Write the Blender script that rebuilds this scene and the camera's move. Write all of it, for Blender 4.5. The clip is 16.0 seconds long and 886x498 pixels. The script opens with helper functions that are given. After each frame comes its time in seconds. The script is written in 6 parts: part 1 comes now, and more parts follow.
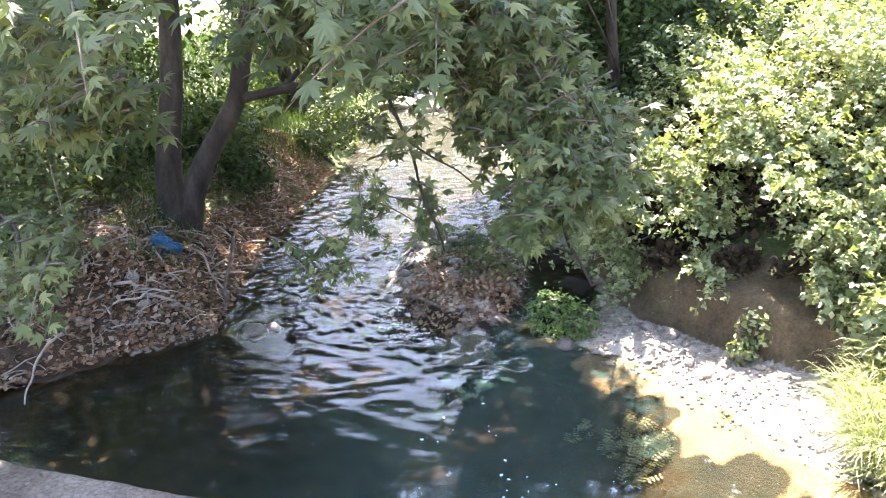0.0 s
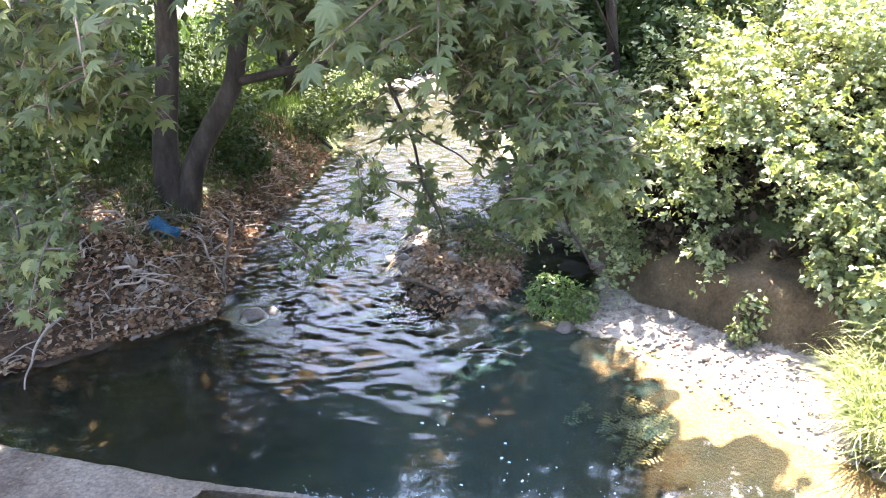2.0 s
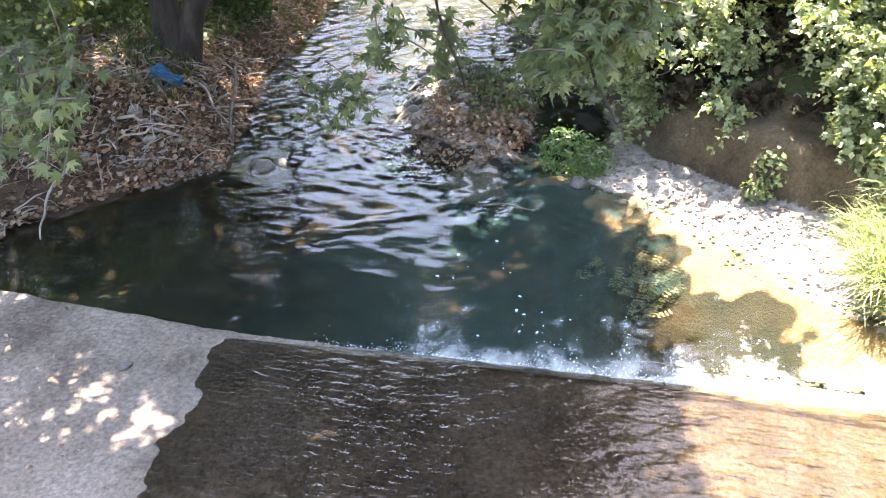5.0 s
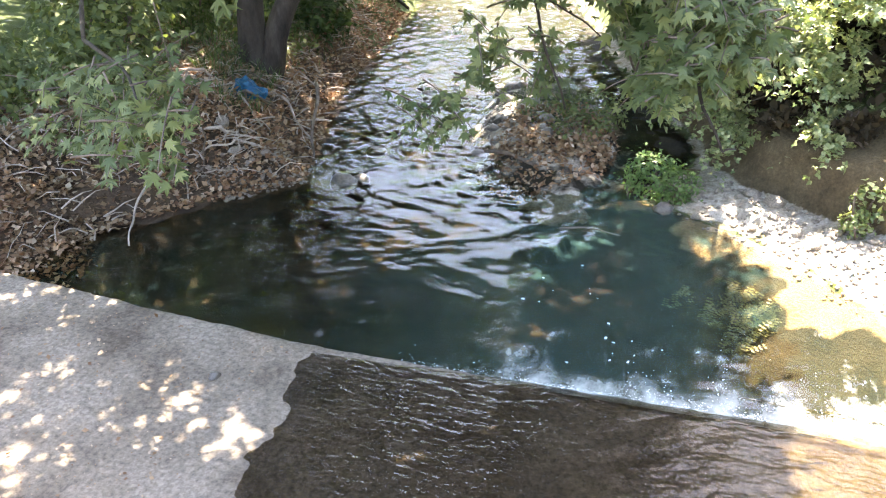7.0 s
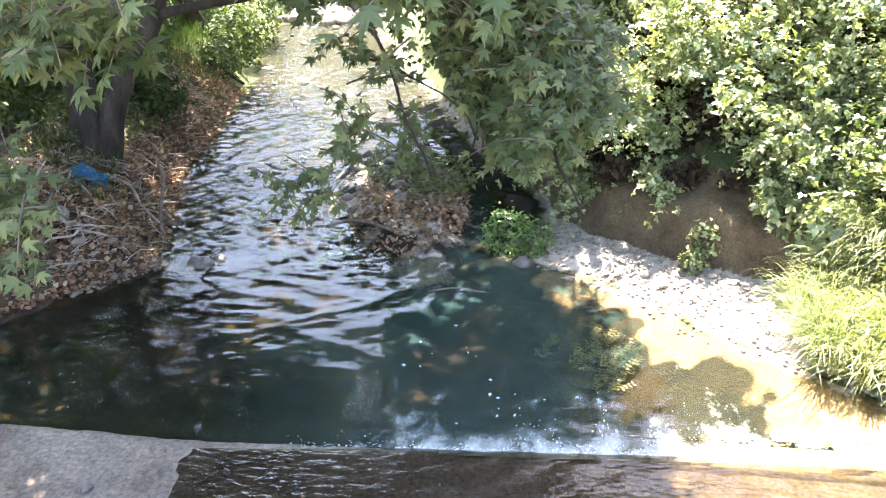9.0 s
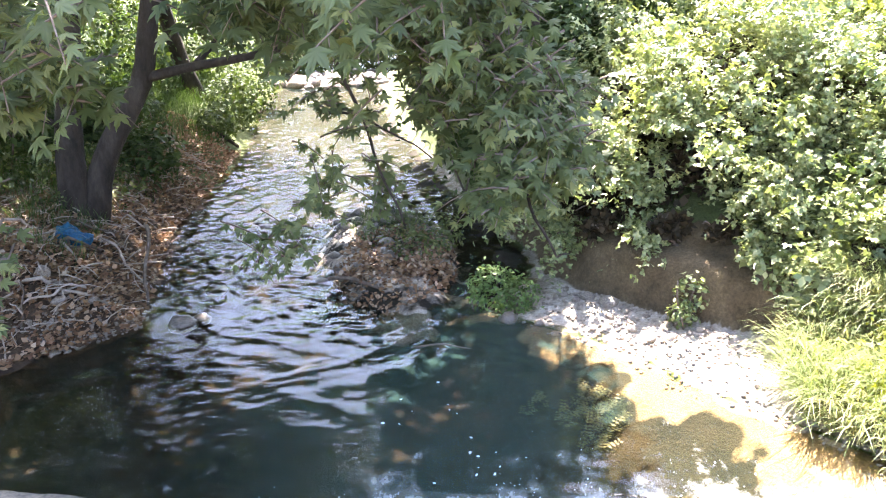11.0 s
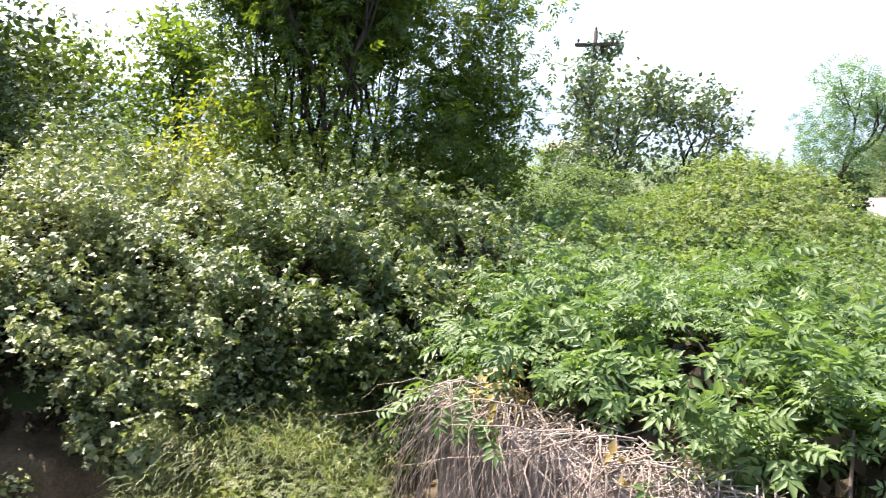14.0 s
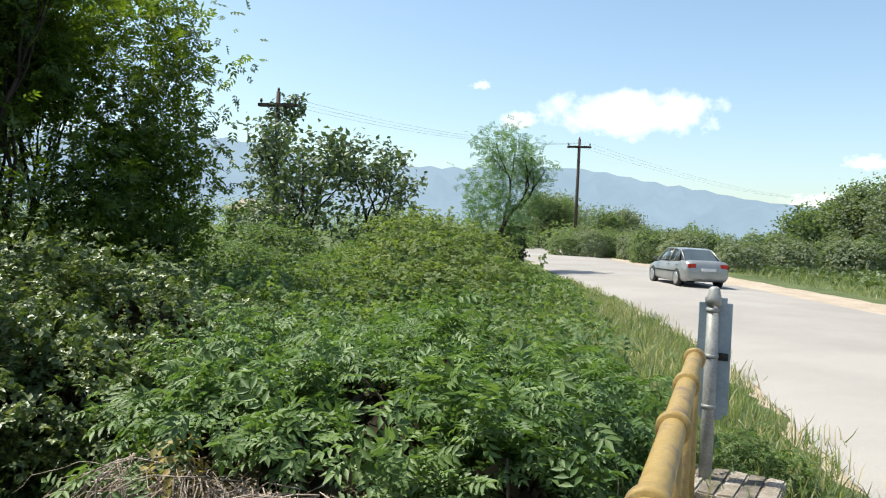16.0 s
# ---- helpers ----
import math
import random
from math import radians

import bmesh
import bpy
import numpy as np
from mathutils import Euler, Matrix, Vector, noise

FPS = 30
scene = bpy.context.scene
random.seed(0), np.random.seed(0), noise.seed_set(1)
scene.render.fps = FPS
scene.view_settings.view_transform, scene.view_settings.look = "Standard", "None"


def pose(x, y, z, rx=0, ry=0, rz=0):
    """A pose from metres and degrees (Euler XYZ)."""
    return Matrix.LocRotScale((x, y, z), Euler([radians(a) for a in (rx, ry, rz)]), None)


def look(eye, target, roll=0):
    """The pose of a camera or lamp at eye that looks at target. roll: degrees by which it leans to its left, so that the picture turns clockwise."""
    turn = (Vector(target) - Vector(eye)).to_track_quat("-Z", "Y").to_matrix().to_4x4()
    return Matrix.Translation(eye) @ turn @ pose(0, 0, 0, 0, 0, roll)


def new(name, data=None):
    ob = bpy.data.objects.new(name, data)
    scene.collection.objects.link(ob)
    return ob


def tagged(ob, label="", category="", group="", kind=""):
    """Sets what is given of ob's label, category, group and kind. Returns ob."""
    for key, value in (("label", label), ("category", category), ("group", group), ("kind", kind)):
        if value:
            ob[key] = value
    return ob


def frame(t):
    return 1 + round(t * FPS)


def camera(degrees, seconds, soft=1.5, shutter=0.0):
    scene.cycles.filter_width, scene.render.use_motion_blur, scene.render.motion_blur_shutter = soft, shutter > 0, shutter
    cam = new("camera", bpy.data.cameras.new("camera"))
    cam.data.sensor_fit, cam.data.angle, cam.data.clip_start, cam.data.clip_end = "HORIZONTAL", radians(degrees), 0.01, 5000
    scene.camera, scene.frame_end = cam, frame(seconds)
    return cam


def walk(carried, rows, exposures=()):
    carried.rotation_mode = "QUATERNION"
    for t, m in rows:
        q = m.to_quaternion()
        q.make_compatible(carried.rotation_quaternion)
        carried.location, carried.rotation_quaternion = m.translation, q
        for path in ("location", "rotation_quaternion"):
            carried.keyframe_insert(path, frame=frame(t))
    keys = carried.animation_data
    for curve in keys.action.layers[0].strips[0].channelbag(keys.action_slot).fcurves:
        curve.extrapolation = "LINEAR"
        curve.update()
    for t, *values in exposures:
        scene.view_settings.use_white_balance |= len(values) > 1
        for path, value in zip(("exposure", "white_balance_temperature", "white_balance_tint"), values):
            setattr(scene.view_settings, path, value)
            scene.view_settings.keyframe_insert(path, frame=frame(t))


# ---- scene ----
# The stream is looked up from a small road bridge: x along the bridge, y upstream, water level at z = 0.
cam = camera(59.16, 16.0, soft=1.05, shutter=0.15)
# seconds, heading (clockwise from upstream), degrees downward, roll, place
ROWS = [
    (0.0, -17.00, 18.13, -2.21, 0.436, 0.014, 4.011),
    (0.5, -16.99, 18.35, -2.27, 0.434, 0.009, 4.011),
    (1.0, -16.88, 18.75, -2.32, 0.414, 0.014, 4.015),
    (1.5, -16.83, 19.09, -2.31, 0.408, 0.020, 4.016),
    (2.0, -16.80, 19.38, -2.29, 0.404, 0.022, 4.014),
    (2.5, -16.78, 19.68, -2.29, 0.401, 0.025, 4.011),
    (3.0, -16.82, 19.94, -2.30, 0.402, 0.039, 4.006),
    (3.5, -16.82, 20.94, -2.36, 0.397, 0.040, 4.014),
    (4.0, -16.91, 23.61, -2.45, 0.386, 0.053, 4.024),
    (4.2, -16.88, 25.08, -2.47, 0.369, 0.049, 4.032),
    (5.2, -17.20, 30.60, -1.70, 0.170, 0.050, 4.010),
    (6.3, -18.68, 29.75, -0.89, -0.022, 0.050, 3.981),
    (6.5, -19.33, 29.35, -0.79, -0.059, 0.057, 3.977),
    (7.0, -21.18, 28.97, -1.65, -0.152, 0.038, 4.018),
    (7.5, -21.26, 28.66, -2.86, -0.243, 0.041, 4.024),
    (8.0, -16.92, 27.80, -2.34, -0.334, 0.051, 4.044),
    (8.5, -11.52, 26.36, -1.48, -0.379, 0.013, 4.075),
    (9.0, -8.20, 24.60, -1.24, -0.419, -0.058, 4.092),
    (9.8, -7.60, 22.40, -1.60, -0.330, -0.010, 4.030),
    (10.6, -8.60, 20.60, -1.90, -0.240, 0.020, 3.980),
    (11.3, -7.60, 19.22, -2.03, -0.180, 0.043, 3.940),
    (11.5, -5.56, 18.61, -1.52, -0.190, 0.049, 3.929),
    (12.0, 2.49, 16.74, 0.08, -0.180, -0.032, 3.949),
    (12.5, 11.94, 14.35, 1.61, -0.143, -0.011, 3.954),
    (13.0, 21.15, 11.70, 2.67, -0.083, -0.023, 3.949),
    (13.5, 30.36, 9.06, 3.47, -0.047, 0.023, 3.958),
    (14.0, 38.21, 6.44, 3.53, 0.003, 0.011, 3.989),
    (14.5, 44.90, 3.94, 3.21, 0.082, 0.002, 3.994),
    (15.0, 50.93, 2.19, 2.99, 0.068, -0.043, 3.999),
    (15.5, 55.94, 1.23, 2.73, 0.048, -0.100, 4.008),
    (16.0, 60.30, 1.01, 2.64, 0.034, -0.103, 4.007),
]
PATH = [(t, pose(x, y, z, 90 - down, 0, -az) @ pose(0, 0, 0, 0, 0, roll)) for t, az, down, roll, x, y, z in ROWS]
walk(cam, PATH, exposures=[(0, 3.48, 6750, 22), (4.2, 3.46, 6750, 21), (6.5, 3.58, 7350, 15), (7.5, 3.7, 7300, 14), (8.0, 3.75, 7250, 14), (9.0, 3.55, 6850, 16), (11.5, 3.42, 6700, 21), (12.0, 3.2, 6800, 21), (13.0, 2.35, 7150, 24), (14.0, 1.72, 6600, 18), (14.5, 1.48, 6550, 15), (15.0, 1.1, 6600, 10), (16.0, 0.57, 6550, 3)])

# ---- world and sun ----
SUN_AZ, SUN_EL = -15.0, 61.0
world = bpy.data.worlds.new("world")
scene.world = world
world.use_nodes = True
wn = world.node_tree
sky = wn.nodes.new("ShaderNodeTexSky")
sky.sky_type, sky.sun_disc = "NISHITA", False
sky.sun_elevation, sky.sun_rotation = radians(SUN_EL), radians(SUN_AZ)
sky.air_density, sky.dust_density, sky.ozone_density = 1.0, 1.3, 0.9
wn.nodes["Background"].inputs["Strength"].default_value = 0.14
wn.links.new(sky.outputs["Color"], wn.nodes["Background"].inputs["Color"])
SUN_DIR = Vector((math.sin(radians(SUN_AZ)) * math.cos(radians(SUN_EL)), math.cos(radians(SUN_AZ)) * math.cos(radians(SUN_EL)), math.sin(radians(SUN_EL))))
sun = new("sun", bpy.data.lights.new("sun", "SUN"))
sun.data.energy, sun.data.angle, sun.data.color = 4.8, radians(0.5), (1.0, 0.95, 0.86)
sun.matrix_world = look(SUN_DIR * 40, (0, 0, 0))

# ---- materials ----


def blank(name):
    m = bpy.data.materials.new(name)
    m.use_nodes = True
    nt = m.node_tree
    return m, nt, nt.nodes["Principled BSDF"], nt.nodes["Material Output"]


def node(nt, kind, **values):
    n = nt.nodes.new(kind)
    for k, v in values.items():
        n.inputs[k.replace("_", " ")].default_value = v
    return n


def rgba(c):
    return (c[0], c[1], c[2], 1.0)


def noise_node(nt, scale, detail=4.0, rough=0.6, stretch=None):
    co = nt.nodes.new("ShaderNodeTexCoord")
    n = node(nt, "ShaderNodeTexNoise", Scale=scale, Detail=detail, Roughness=rough)
    if stretch:
        mp = nt.nodes.new("ShaderNodeMapping")
        mp.inputs["Scale"].default_value = stretch
        nt.links.new(co.outputs["Object"], mp.inputs["Vector"])
        nt.links.new(mp.outputs["Vector"], n.inputs["Vector"])
    else:
        nt.links.new(co.outputs["Object"], n.inputs["Vector"])
    return n


def mixed(nt, fac, a, b, blend="MIX"):
    n = nt.nodes.new("ShaderNodeMix")
    n.data_type, n.blend_type = "RGBA", blend
    for sock, v in ((n.inputs[0], fac), (n.inputs[6], a), (n.inputs[7], b)):
        if hasattr(v, "node"):
            nt.links.new(v, sock)
        else:
            sock.default_value = v if isinstance(v, float) else rgba(v)
    return n.outputs[2]


def ramp(nt, src, stops):
    r = nt.nodes.new("ShaderNodeValToRGB")
    e = r.color_ramp.elements
    while len(e) < len(stops):
        e.new(0.5)
    for el, (p, c) in zip(e, stops):
        el.position, el.color = p, rgba(c)
    nt.links.new(src, r.inputs["Fac"])
    return r.outputs["Color"]


def surface(name, c1, c2, c3=None, scale=1.5, fine=30.0, rough=0.85, bump=0.4, dist=0.02, metal=0.0, stretch=None, grain=(0.7, 1.25), spec=0.3):
    """A rough procedural surface: large patches of two or three colours, fine grain and relief."""
    m, nt, b, _ = blank(name)
    big = noise_node(nt, scale, 5.0, 0.62, stretch)
    small = noise_node(nt, fine, 6.0, 0.7, stretch)
    stops = [(0.36, c1), (0.62, c2)] if c3 is None else [(0.33, c1), (0.5, c2), (0.66, c3)]
    base = ramp(nt, big.outputs["Fac"], stops)
    g0, g1 = grain
    shade = ramp(nt, small.outputs["Fac"], [(0.3, (g0,) * 3), (0.7, (g1,) * 3)])
    nt.links.new(mixed(nt, 1.0, base, shade, "MULTIPLY"), b.inputs["Base Color"])
    b.inputs["Roughness"].default_value, b.inputs["Metallic"].default_value = rough, metal
    b.inputs["Specular IOR Level"].default_value = spec
    bp = node(nt, "ShaderNodeBump", Strength=bump, Distance=dist)
    nt.links.new(small.outputs["Fac"], bp.inputs["Height"])
    nt.links.new(bp.outputs["Normal"], b.inputs["Normal"])
    return m


def leafy(name, c1, c2, trans=0.35, rough=0.45, glow=(1.25, 1.35, 0.6), spec=0.5, c3=None):
    """Thin leaves: gloss on top, light passing through, each leaf its own tone."""
    m, nt, b, out = blank(name)
    geo = nt.nodes.new("ShaderNodeNewGeometry")
    stops = [(0.0, c1), (1.0, c2)] if c3 is None else [(0.0, c1), (0.75, c2), (0.97, c3)]
    tone = ramp(nt, geo.outputs["Random Per Island"], stops)
    patch = noise_node(nt, 0.9, 3.0)
    tone = mixed(nt, 1.0, tone, ramp(nt, patch.outputs["Fac"], [(0.3, (0.75, 0.8, 0.75)), (0.7, (1.2, 1.15, 1.1))]), "MULTIPLY")
    nt.links.new(tone, b.inputs["Base Color"])
    b.inputs["Roughness"].default_value = rough
    b.inputs["Specular IOR Level"].default_value = spec
    tr = nt.nodes.new("ShaderNodeBsdfTranslucent")
    nt.links.new(mixed(nt, 1.0, tone, glow, "MULTIPLY"), tr.inputs["Color"])
    ms = nt.nodes.new("ShaderNodeMixShader")
    ms.inputs[0].default_value = trans
    nt.links.new(b.outputs[0], ms.inputs[1])
    nt.links.new(tr.outputs[0], ms.inputs[2])
    nt.links.new(ms.outputs[0], out.inputs["Surface"])
    return m


def watery(name, tint, murk, murk_part, ripple, size, rough=0.01, stream=False, ior=1.33):
    """Clear surface over a bed: mirror by Fresnel, tinted see-through, a part of light scattered by silt and by air bubbles."""
    m, nt, b, out = blank(name)
    nt.nodes.remove(b)
    n1 = noise_node(nt, size, 1.0, 0.5, (0.55, 1.5, 1.0))
    n2 = noise_node(nt, size * 2.1, 1.0, 0.5, (0.8, 1.2, 1.0))
    add = node(nt, "ShaderNodeMath")
    add.operation = "MULTIPLY_ADD"
    add.inputs[1].default_value = 0.35
    nt.links.new(n2.outputs["Fac"], add.inputs[0])
    nt.links.new(n1.outputs["Fac"], add.inputs[2])
    bp = node(nt, "ShaderNodeBump", Strength=ripple, Distance=0.02)
    nt.links.new(add.outputs[0], bp.inputs["Height"])
    fr = node(nt, "ShaderNodeFresnel", IOR=ior)
    nt.links.new(bp.outputs["Normal"], fr.inputs["Normal"])
    gl = node(nt, "ShaderNodeBsdfGlossy", Roughness=rough)
    nt.links.new(bp.outputs["Normal"], gl.inputs["Normal"])
    tp = nt.nodes.new("ShaderNodeBsdfTransparent")
    tp.inputs["Color"].default_value = rgba(tint)
    df = nt.nodes.new("ShaderNodeBsdfDiffuse")
    df.inputs["Color"].default_value = rgba(murk)
    inner = nt.nodes.new("ShaderNodeMixShader")
    inner.inputs[0].default_value = murk_part
    nt.links.new(tp.outputs[0], inner.inputs[1])
    nt.links.new(df.outputs[0], inner.inputs[2])
    body = inner.outputs[0]
    if stream:
        at = {}
        for nm in ("chop", "silt_load", "bubbles"):
            at[nm] = nt.nodes.new("ShaderNodeAttribute")
            at[nm].attribute_name = nm
        nt.links.new(at["chop"].outputs["Fac"], bp.inputs["Strength"])
        nt.links.new(at["silt_load"].outputs["Fac"], inner.inputs[0])
        streak = noise_node(nt, 3.4, 6.0, 0.68, (1.2, 0.8, 1.0))
        k = node(nt, "ShaderNodeMath")
        k.operation = "MULTIPLY_ADD"
        k.inputs[1].default_value, k.inputs[2].default_value = 2.4, -1.3
        nt.links.new(streak.outputs["Fac"], k.inputs[0])
        k2 = node(nt, "ShaderNodeMath")
        k2.operation = "ADD"
        nt.links.new(k.outputs[0], k2.inputs[0])
        nt.links.new(at["bubbles"].outputs["Fac"], k2.inputs[1])
        froth = ramp(nt, k2.outputs[0], [(0.20, (0, 0, 0)), (1.15, (0.8, 0.8, 0.8))])
        white = nt.nodes.new("ShaderNodeBsdfDiffuse")
        white.inputs["Color"].default_value = (0.58, 0.60, 0.56, 1)
        air = nt.nodes.new("ShaderNodeMixShader")
        nt.links.new(froth, air.inputs[0])
        nt.links.new(body, air.inputs[1])
        nt.links.new(white.outputs[0], air.inputs[2])
        body = air.outputs[0]
    ms = nt.nodes.new("ShaderNodeMixShader")
    nt.links.new(fr.outputs[0], ms.inputs[0])
    nt.links.new(body, ms.inputs[1])
    nt.links.new(gl.outputs[0], ms.inputs[2])
    nt.links.new(ms.outputs[0], out.inputs["Surface"])
    return m


def ground_surface():
    """One ground, passing from meadow to soil, silt, sand, gravel and clay."""
    m, nt, b, _ = blank("ground_mix")
    kinds = {"meadow": ((0.07, 0.095, 0.032), (0.125, 0.15, 0.052), 0.5), "soil": ((0.055, 0.037, 0.024), (0.14, 0.095, 0.06), 2.4), "silt": ((0.012, 0.0105, 0.0065), (0.042, 0.033, 0.02), 1.6),
             "sand": ((0.31, 0.235, 0.15), (0.46, 0.36, 0.245), 1.1), "gravel": ((0.30, 0.25, 0.19), (0.52, 0.47, 0.40), 9.0), "clay": ((0.08, 0.057, 0.03), (0.165, 0.122, 0.068), 3.4)}
    edge = noise_node(nt, 5.0, 4.0, 0.6)
    col = None
    for nm, (c1, c2, sc) in kinds.items():
        own = ramp(nt, noise_node(nt, sc, 5.0, 0.65).outputs["Fac"], [(0.36, c1), (0.64, c2)])
        if col is None:
            col = own
            continue
        at = nt.nodes.new("ShaderNodeAttribute")
        at.attribute_name = nm
        k = node(nt, "ShaderNodeMath")
        k.operation = "ADD"
        nt.links.new(at.outputs["Fac"], k.inputs[0])
        k2 = node(nt, "ShaderNodeMath")
        k2.operation = "MULTIPLY_ADD"
        k2.inputs[1].default_value, k2.inputs[2].default_value = 0.9, -0.45
        nt.links.new(edge.outputs["Fac"], k2.inputs[0])
        nt.links.new(k2.outputs[0], k.inputs[1])
        mask = ramp(nt, k.outputs[0], [(0.38, (0, 0, 0)), (0.62, (1, 1, 1))])
        col = mixed(nt, mask, col, own)
    fine = noise_node(nt, 32.0, 6.0, 0.72)
    nt.links.new(mixed(nt, 1.0, col, ramp(nt, fine.outputs["Fac"], [(0.3, (0.62,) * 3), (0.7, (1.3,) * 3)]), "MULTIPLY"), b.inputs["Base Color"])
    b.inputs["Roughness"].default_value = 0.85
    b.inputs["Specular IOR Level"].default_value = 0.3
    bp = node(nt, "ShaderNodeBump", Strength=0.8, Distance=0.04)
    nt.links.new(fine.outputs["Fac"], bp.inputs["Height"])
    nt.links.new(bp.outputs["Normal"], b.inputs["Normal"])
    return m


M_GROUND = ground_surface()
M_STONE = surface("stone", (0.18, 0.148, 0.118), (0.36, 0.305, 0.245), scale=6, fine=40, rough=0.75, bump=0.5)
M_WETSTONE = surface("wet_stone", (0.10, 0.085, 0.07), (0.20, 0.17, 0.14), scale=6, fine=40, rough=0.3, bump=0.4, spec=0.5)
M_CONCRETE = surface("worn_concrete", (0.13, 0.10, 0.072), (0.235, 0.19, 0.142), (0.315, 0.258, 0.20), scale=1.3, fine=26, rough=0.85, bump=0.6, dist=0.015, grain=(0.42, 1.35))
M_WALL = surface("stained_concrete", (0.22, 0.19, 0.16), (0.36, 0.32, 0.28), (0.45, 0.42, 0.38), scale=2.2, fine=30, bump=0.7, stretch=(1, 1, 0.25))
M_ASPHALT = surface("sunbleached_asphalt", (0.285, 0.258, 0.238), (0.345, 0.315, 0.292), scale=0.25, fine=70, rough=0.9, bump=0.3, dist=0.01, grain=(0.85, 1.12))
M_SHOULDER = surface("sandy_shoulder", (0.36, 0.28, 0.21), (0.46, 0.38, 0.30), scale=0.8, fine=40, bump=0.6)
M_BARK = surface("plane_bark", (0.02, 0.015, 0.011), (0.042, 0.031, 0.023), (0.07, 0.055, 0.042), scale=4, fine=25, bump=0.9, dist=0.03, stretch=(1, 1, 0.35))
M_TWIG = surface("twig", (0.10, 0.075, 0.055), (0.18, 0.14, 0.11), scale=8, fine=60, bump=0.4)
M_DRYWOOD = surface("bleached_wood", (0.30, 0.24, 0.19), (0.45, 0.38, 0.31), scale=6, fine=60, bump=0.5)
M_YELLOW = surface("yellow_paint", (0.31, 0.20, 0.062), (0.38, 0.26, 0.09), (0.20, 0.13, 0.07), scale=9, fine=70, rough=0.5, bump=0.2, grain=(0.7, 1.12))
M_ZINC = surface("galvanised_steel", (0.24, 0.235, 0.225), (0.32, 0.315, 0.30), scale=9, fine=60, rough=0.5, metal=0.25, bump=0.1)
M_SIGNBACK = surface("sign_back_grey", (0.25, 0.31, 0.36), (0.31, 0.37, 0.42), scale=5, fine=40, rough=0.5, metal=0.3, bump=0.1, grain=(0.9, 1.08))
M_WHITEWASH = surface("flaking_whitewash", (0.22, 0.175, 0.135), (0.32, 0.27, 0.22), (0.44, 0.39, 0.34), scale=7, fine=40, bump=0.8)
M_BLACKPAINT = surface("worn_black_paint", (0.03, 0.028, 0.026), (0.08, 0.07, 0.06), scale=8, fine=40, bump=0.4)
M_POLE = surface("creosoted_pole", (0.05, 0.035, 0.026), (0.09, 0.065, 0.05), scale=3, fine=30, stretch=(1, 1, 0.1))
M_BAG = surface("blue_plastic", (0.006, 0.055, 0.12), (0.012, 0.10, 0.18), scale=5, fine=20, rough=0.35, bump=0.5, dist=0.03)

L_PLANE = leafy("plane_leaves", (0.06, 0.082, 0.031), (0.132, 0.156, 0.064), trans=0.36, rough=0.5, spec=0.35, c3=(0.21, 0.22, 0.09))
L_BRAMBLE = leafy("bramble_leaves", (0.12, 0.165, 0.06), (0.295, 0.32, 0.15), trans=0.24, rough=0.4, spec=0.6, c3=(0.38, 0.40, 0.22))
# Darker copy of the bramble leaves, their weaker light put into the colour.
L_BRAMBLE_DIM = leafy("bramble_leaves_dim", (0.06, 0.095, 0.03), (0.15, 0.195, 0.07), trans=0.28, rough=0.42, spec=0.5, c3=(0.24, 0.26, 0.11))
# Dark colour for the core that is added inside bushes to deepen shade.
L_INNER = leafy("inner_shading_leaves", (0.028, 0.022, 0.013), (0.06, 0.045, 0.026), trans=0.05, rough=0.8, spec=0.2)
L_ELDER = leafy("elder_leaves", (0.07, 0.13, 0.038), (0.18, 0.26, 0.095), trans=0.36, rough=0.5, spec=0.4)
# Dark leaf colour that holds the shade of thicket and undergrowth.
L_DARK = leafy("shade_tinted_leaves", (0.034, 0.058, 0.02), (0.08, 0.115, 0.04), trans=0.26, rough=0.6, spec=0.2, glow=(1.4, 1.4, 0.5))
L_ASH = leafy("ash_leaves", (0.055, 0.095, 0.026), (0.12, 0.18, 0.045), trans=0.55, rough=0.45, glow=(1.8, 1.7, 0.4))
L_IVY = leafy("ivy_tree_leaves", (0.075, 0.11, 0.06), (0.145, 0.185, 0.10), trans=0.28, rough=0.5)
L_ACACIA = leafy("acacia_leaves", (0.09, 0.17, 0.07), (0.17, 0.26, 0.12), trans=0.45)
L_GRASS = leafy("grass_blades", (0.13, 0.18, 0.065), (0.25, 0.285, 0.13), trans=0.4, rough=0.5, c3=(0.40, 0.36, 0.20))
L_LUSH = leafy("lush_grass", (0.035, 0.068, 0.015), (0.085, 0.13, 0.03), trans=0.28)
L_DRY = leafy("dry_leaves", (0.14, 0.072, 0.036), (0.30, 0.19, 0.108), trans=0.15, rough=0.7, glow=(1.2, 1.0, 0.7), c3=(0.44, 0.34, 0.25))
L_STRAW = leafy("dry_grass", (0.30, 0.25, 0.12), (0.48, 0.42, 0.24), trans=0.25, rough=0.7)
L_HEDGE = leafy("hedge_leaves", (0.07, 0.105, 0.036), (0.14, 0.18, 0.065), trans=0.3)
# Both distant leaf colours are lightened to carry the haze in them.
L_FAR = leafy("hazed_far_leaves", (0.12, 0.165, 0.09), (0.20, 0.245, 0.14), trans=0.5, spec=0.2, rough=0.7)
L_PALE = leafy("hazed_grey_green_leaves", (0.16, 0.19, 0.13), (0.24, 0.27, 0.19), trans=0.35, spec=0.2, rough=0.7)
# Yellow-green herb colour; beside the ash it stands in for sunlight too.
L_GOLD = leafy("sunlit_yellow_green_leaves", (0.14, 0.19, 0.03), (0.26, 0.29, 0.06), trans=0.55, glow=(1.5, 1.4, 0.4))
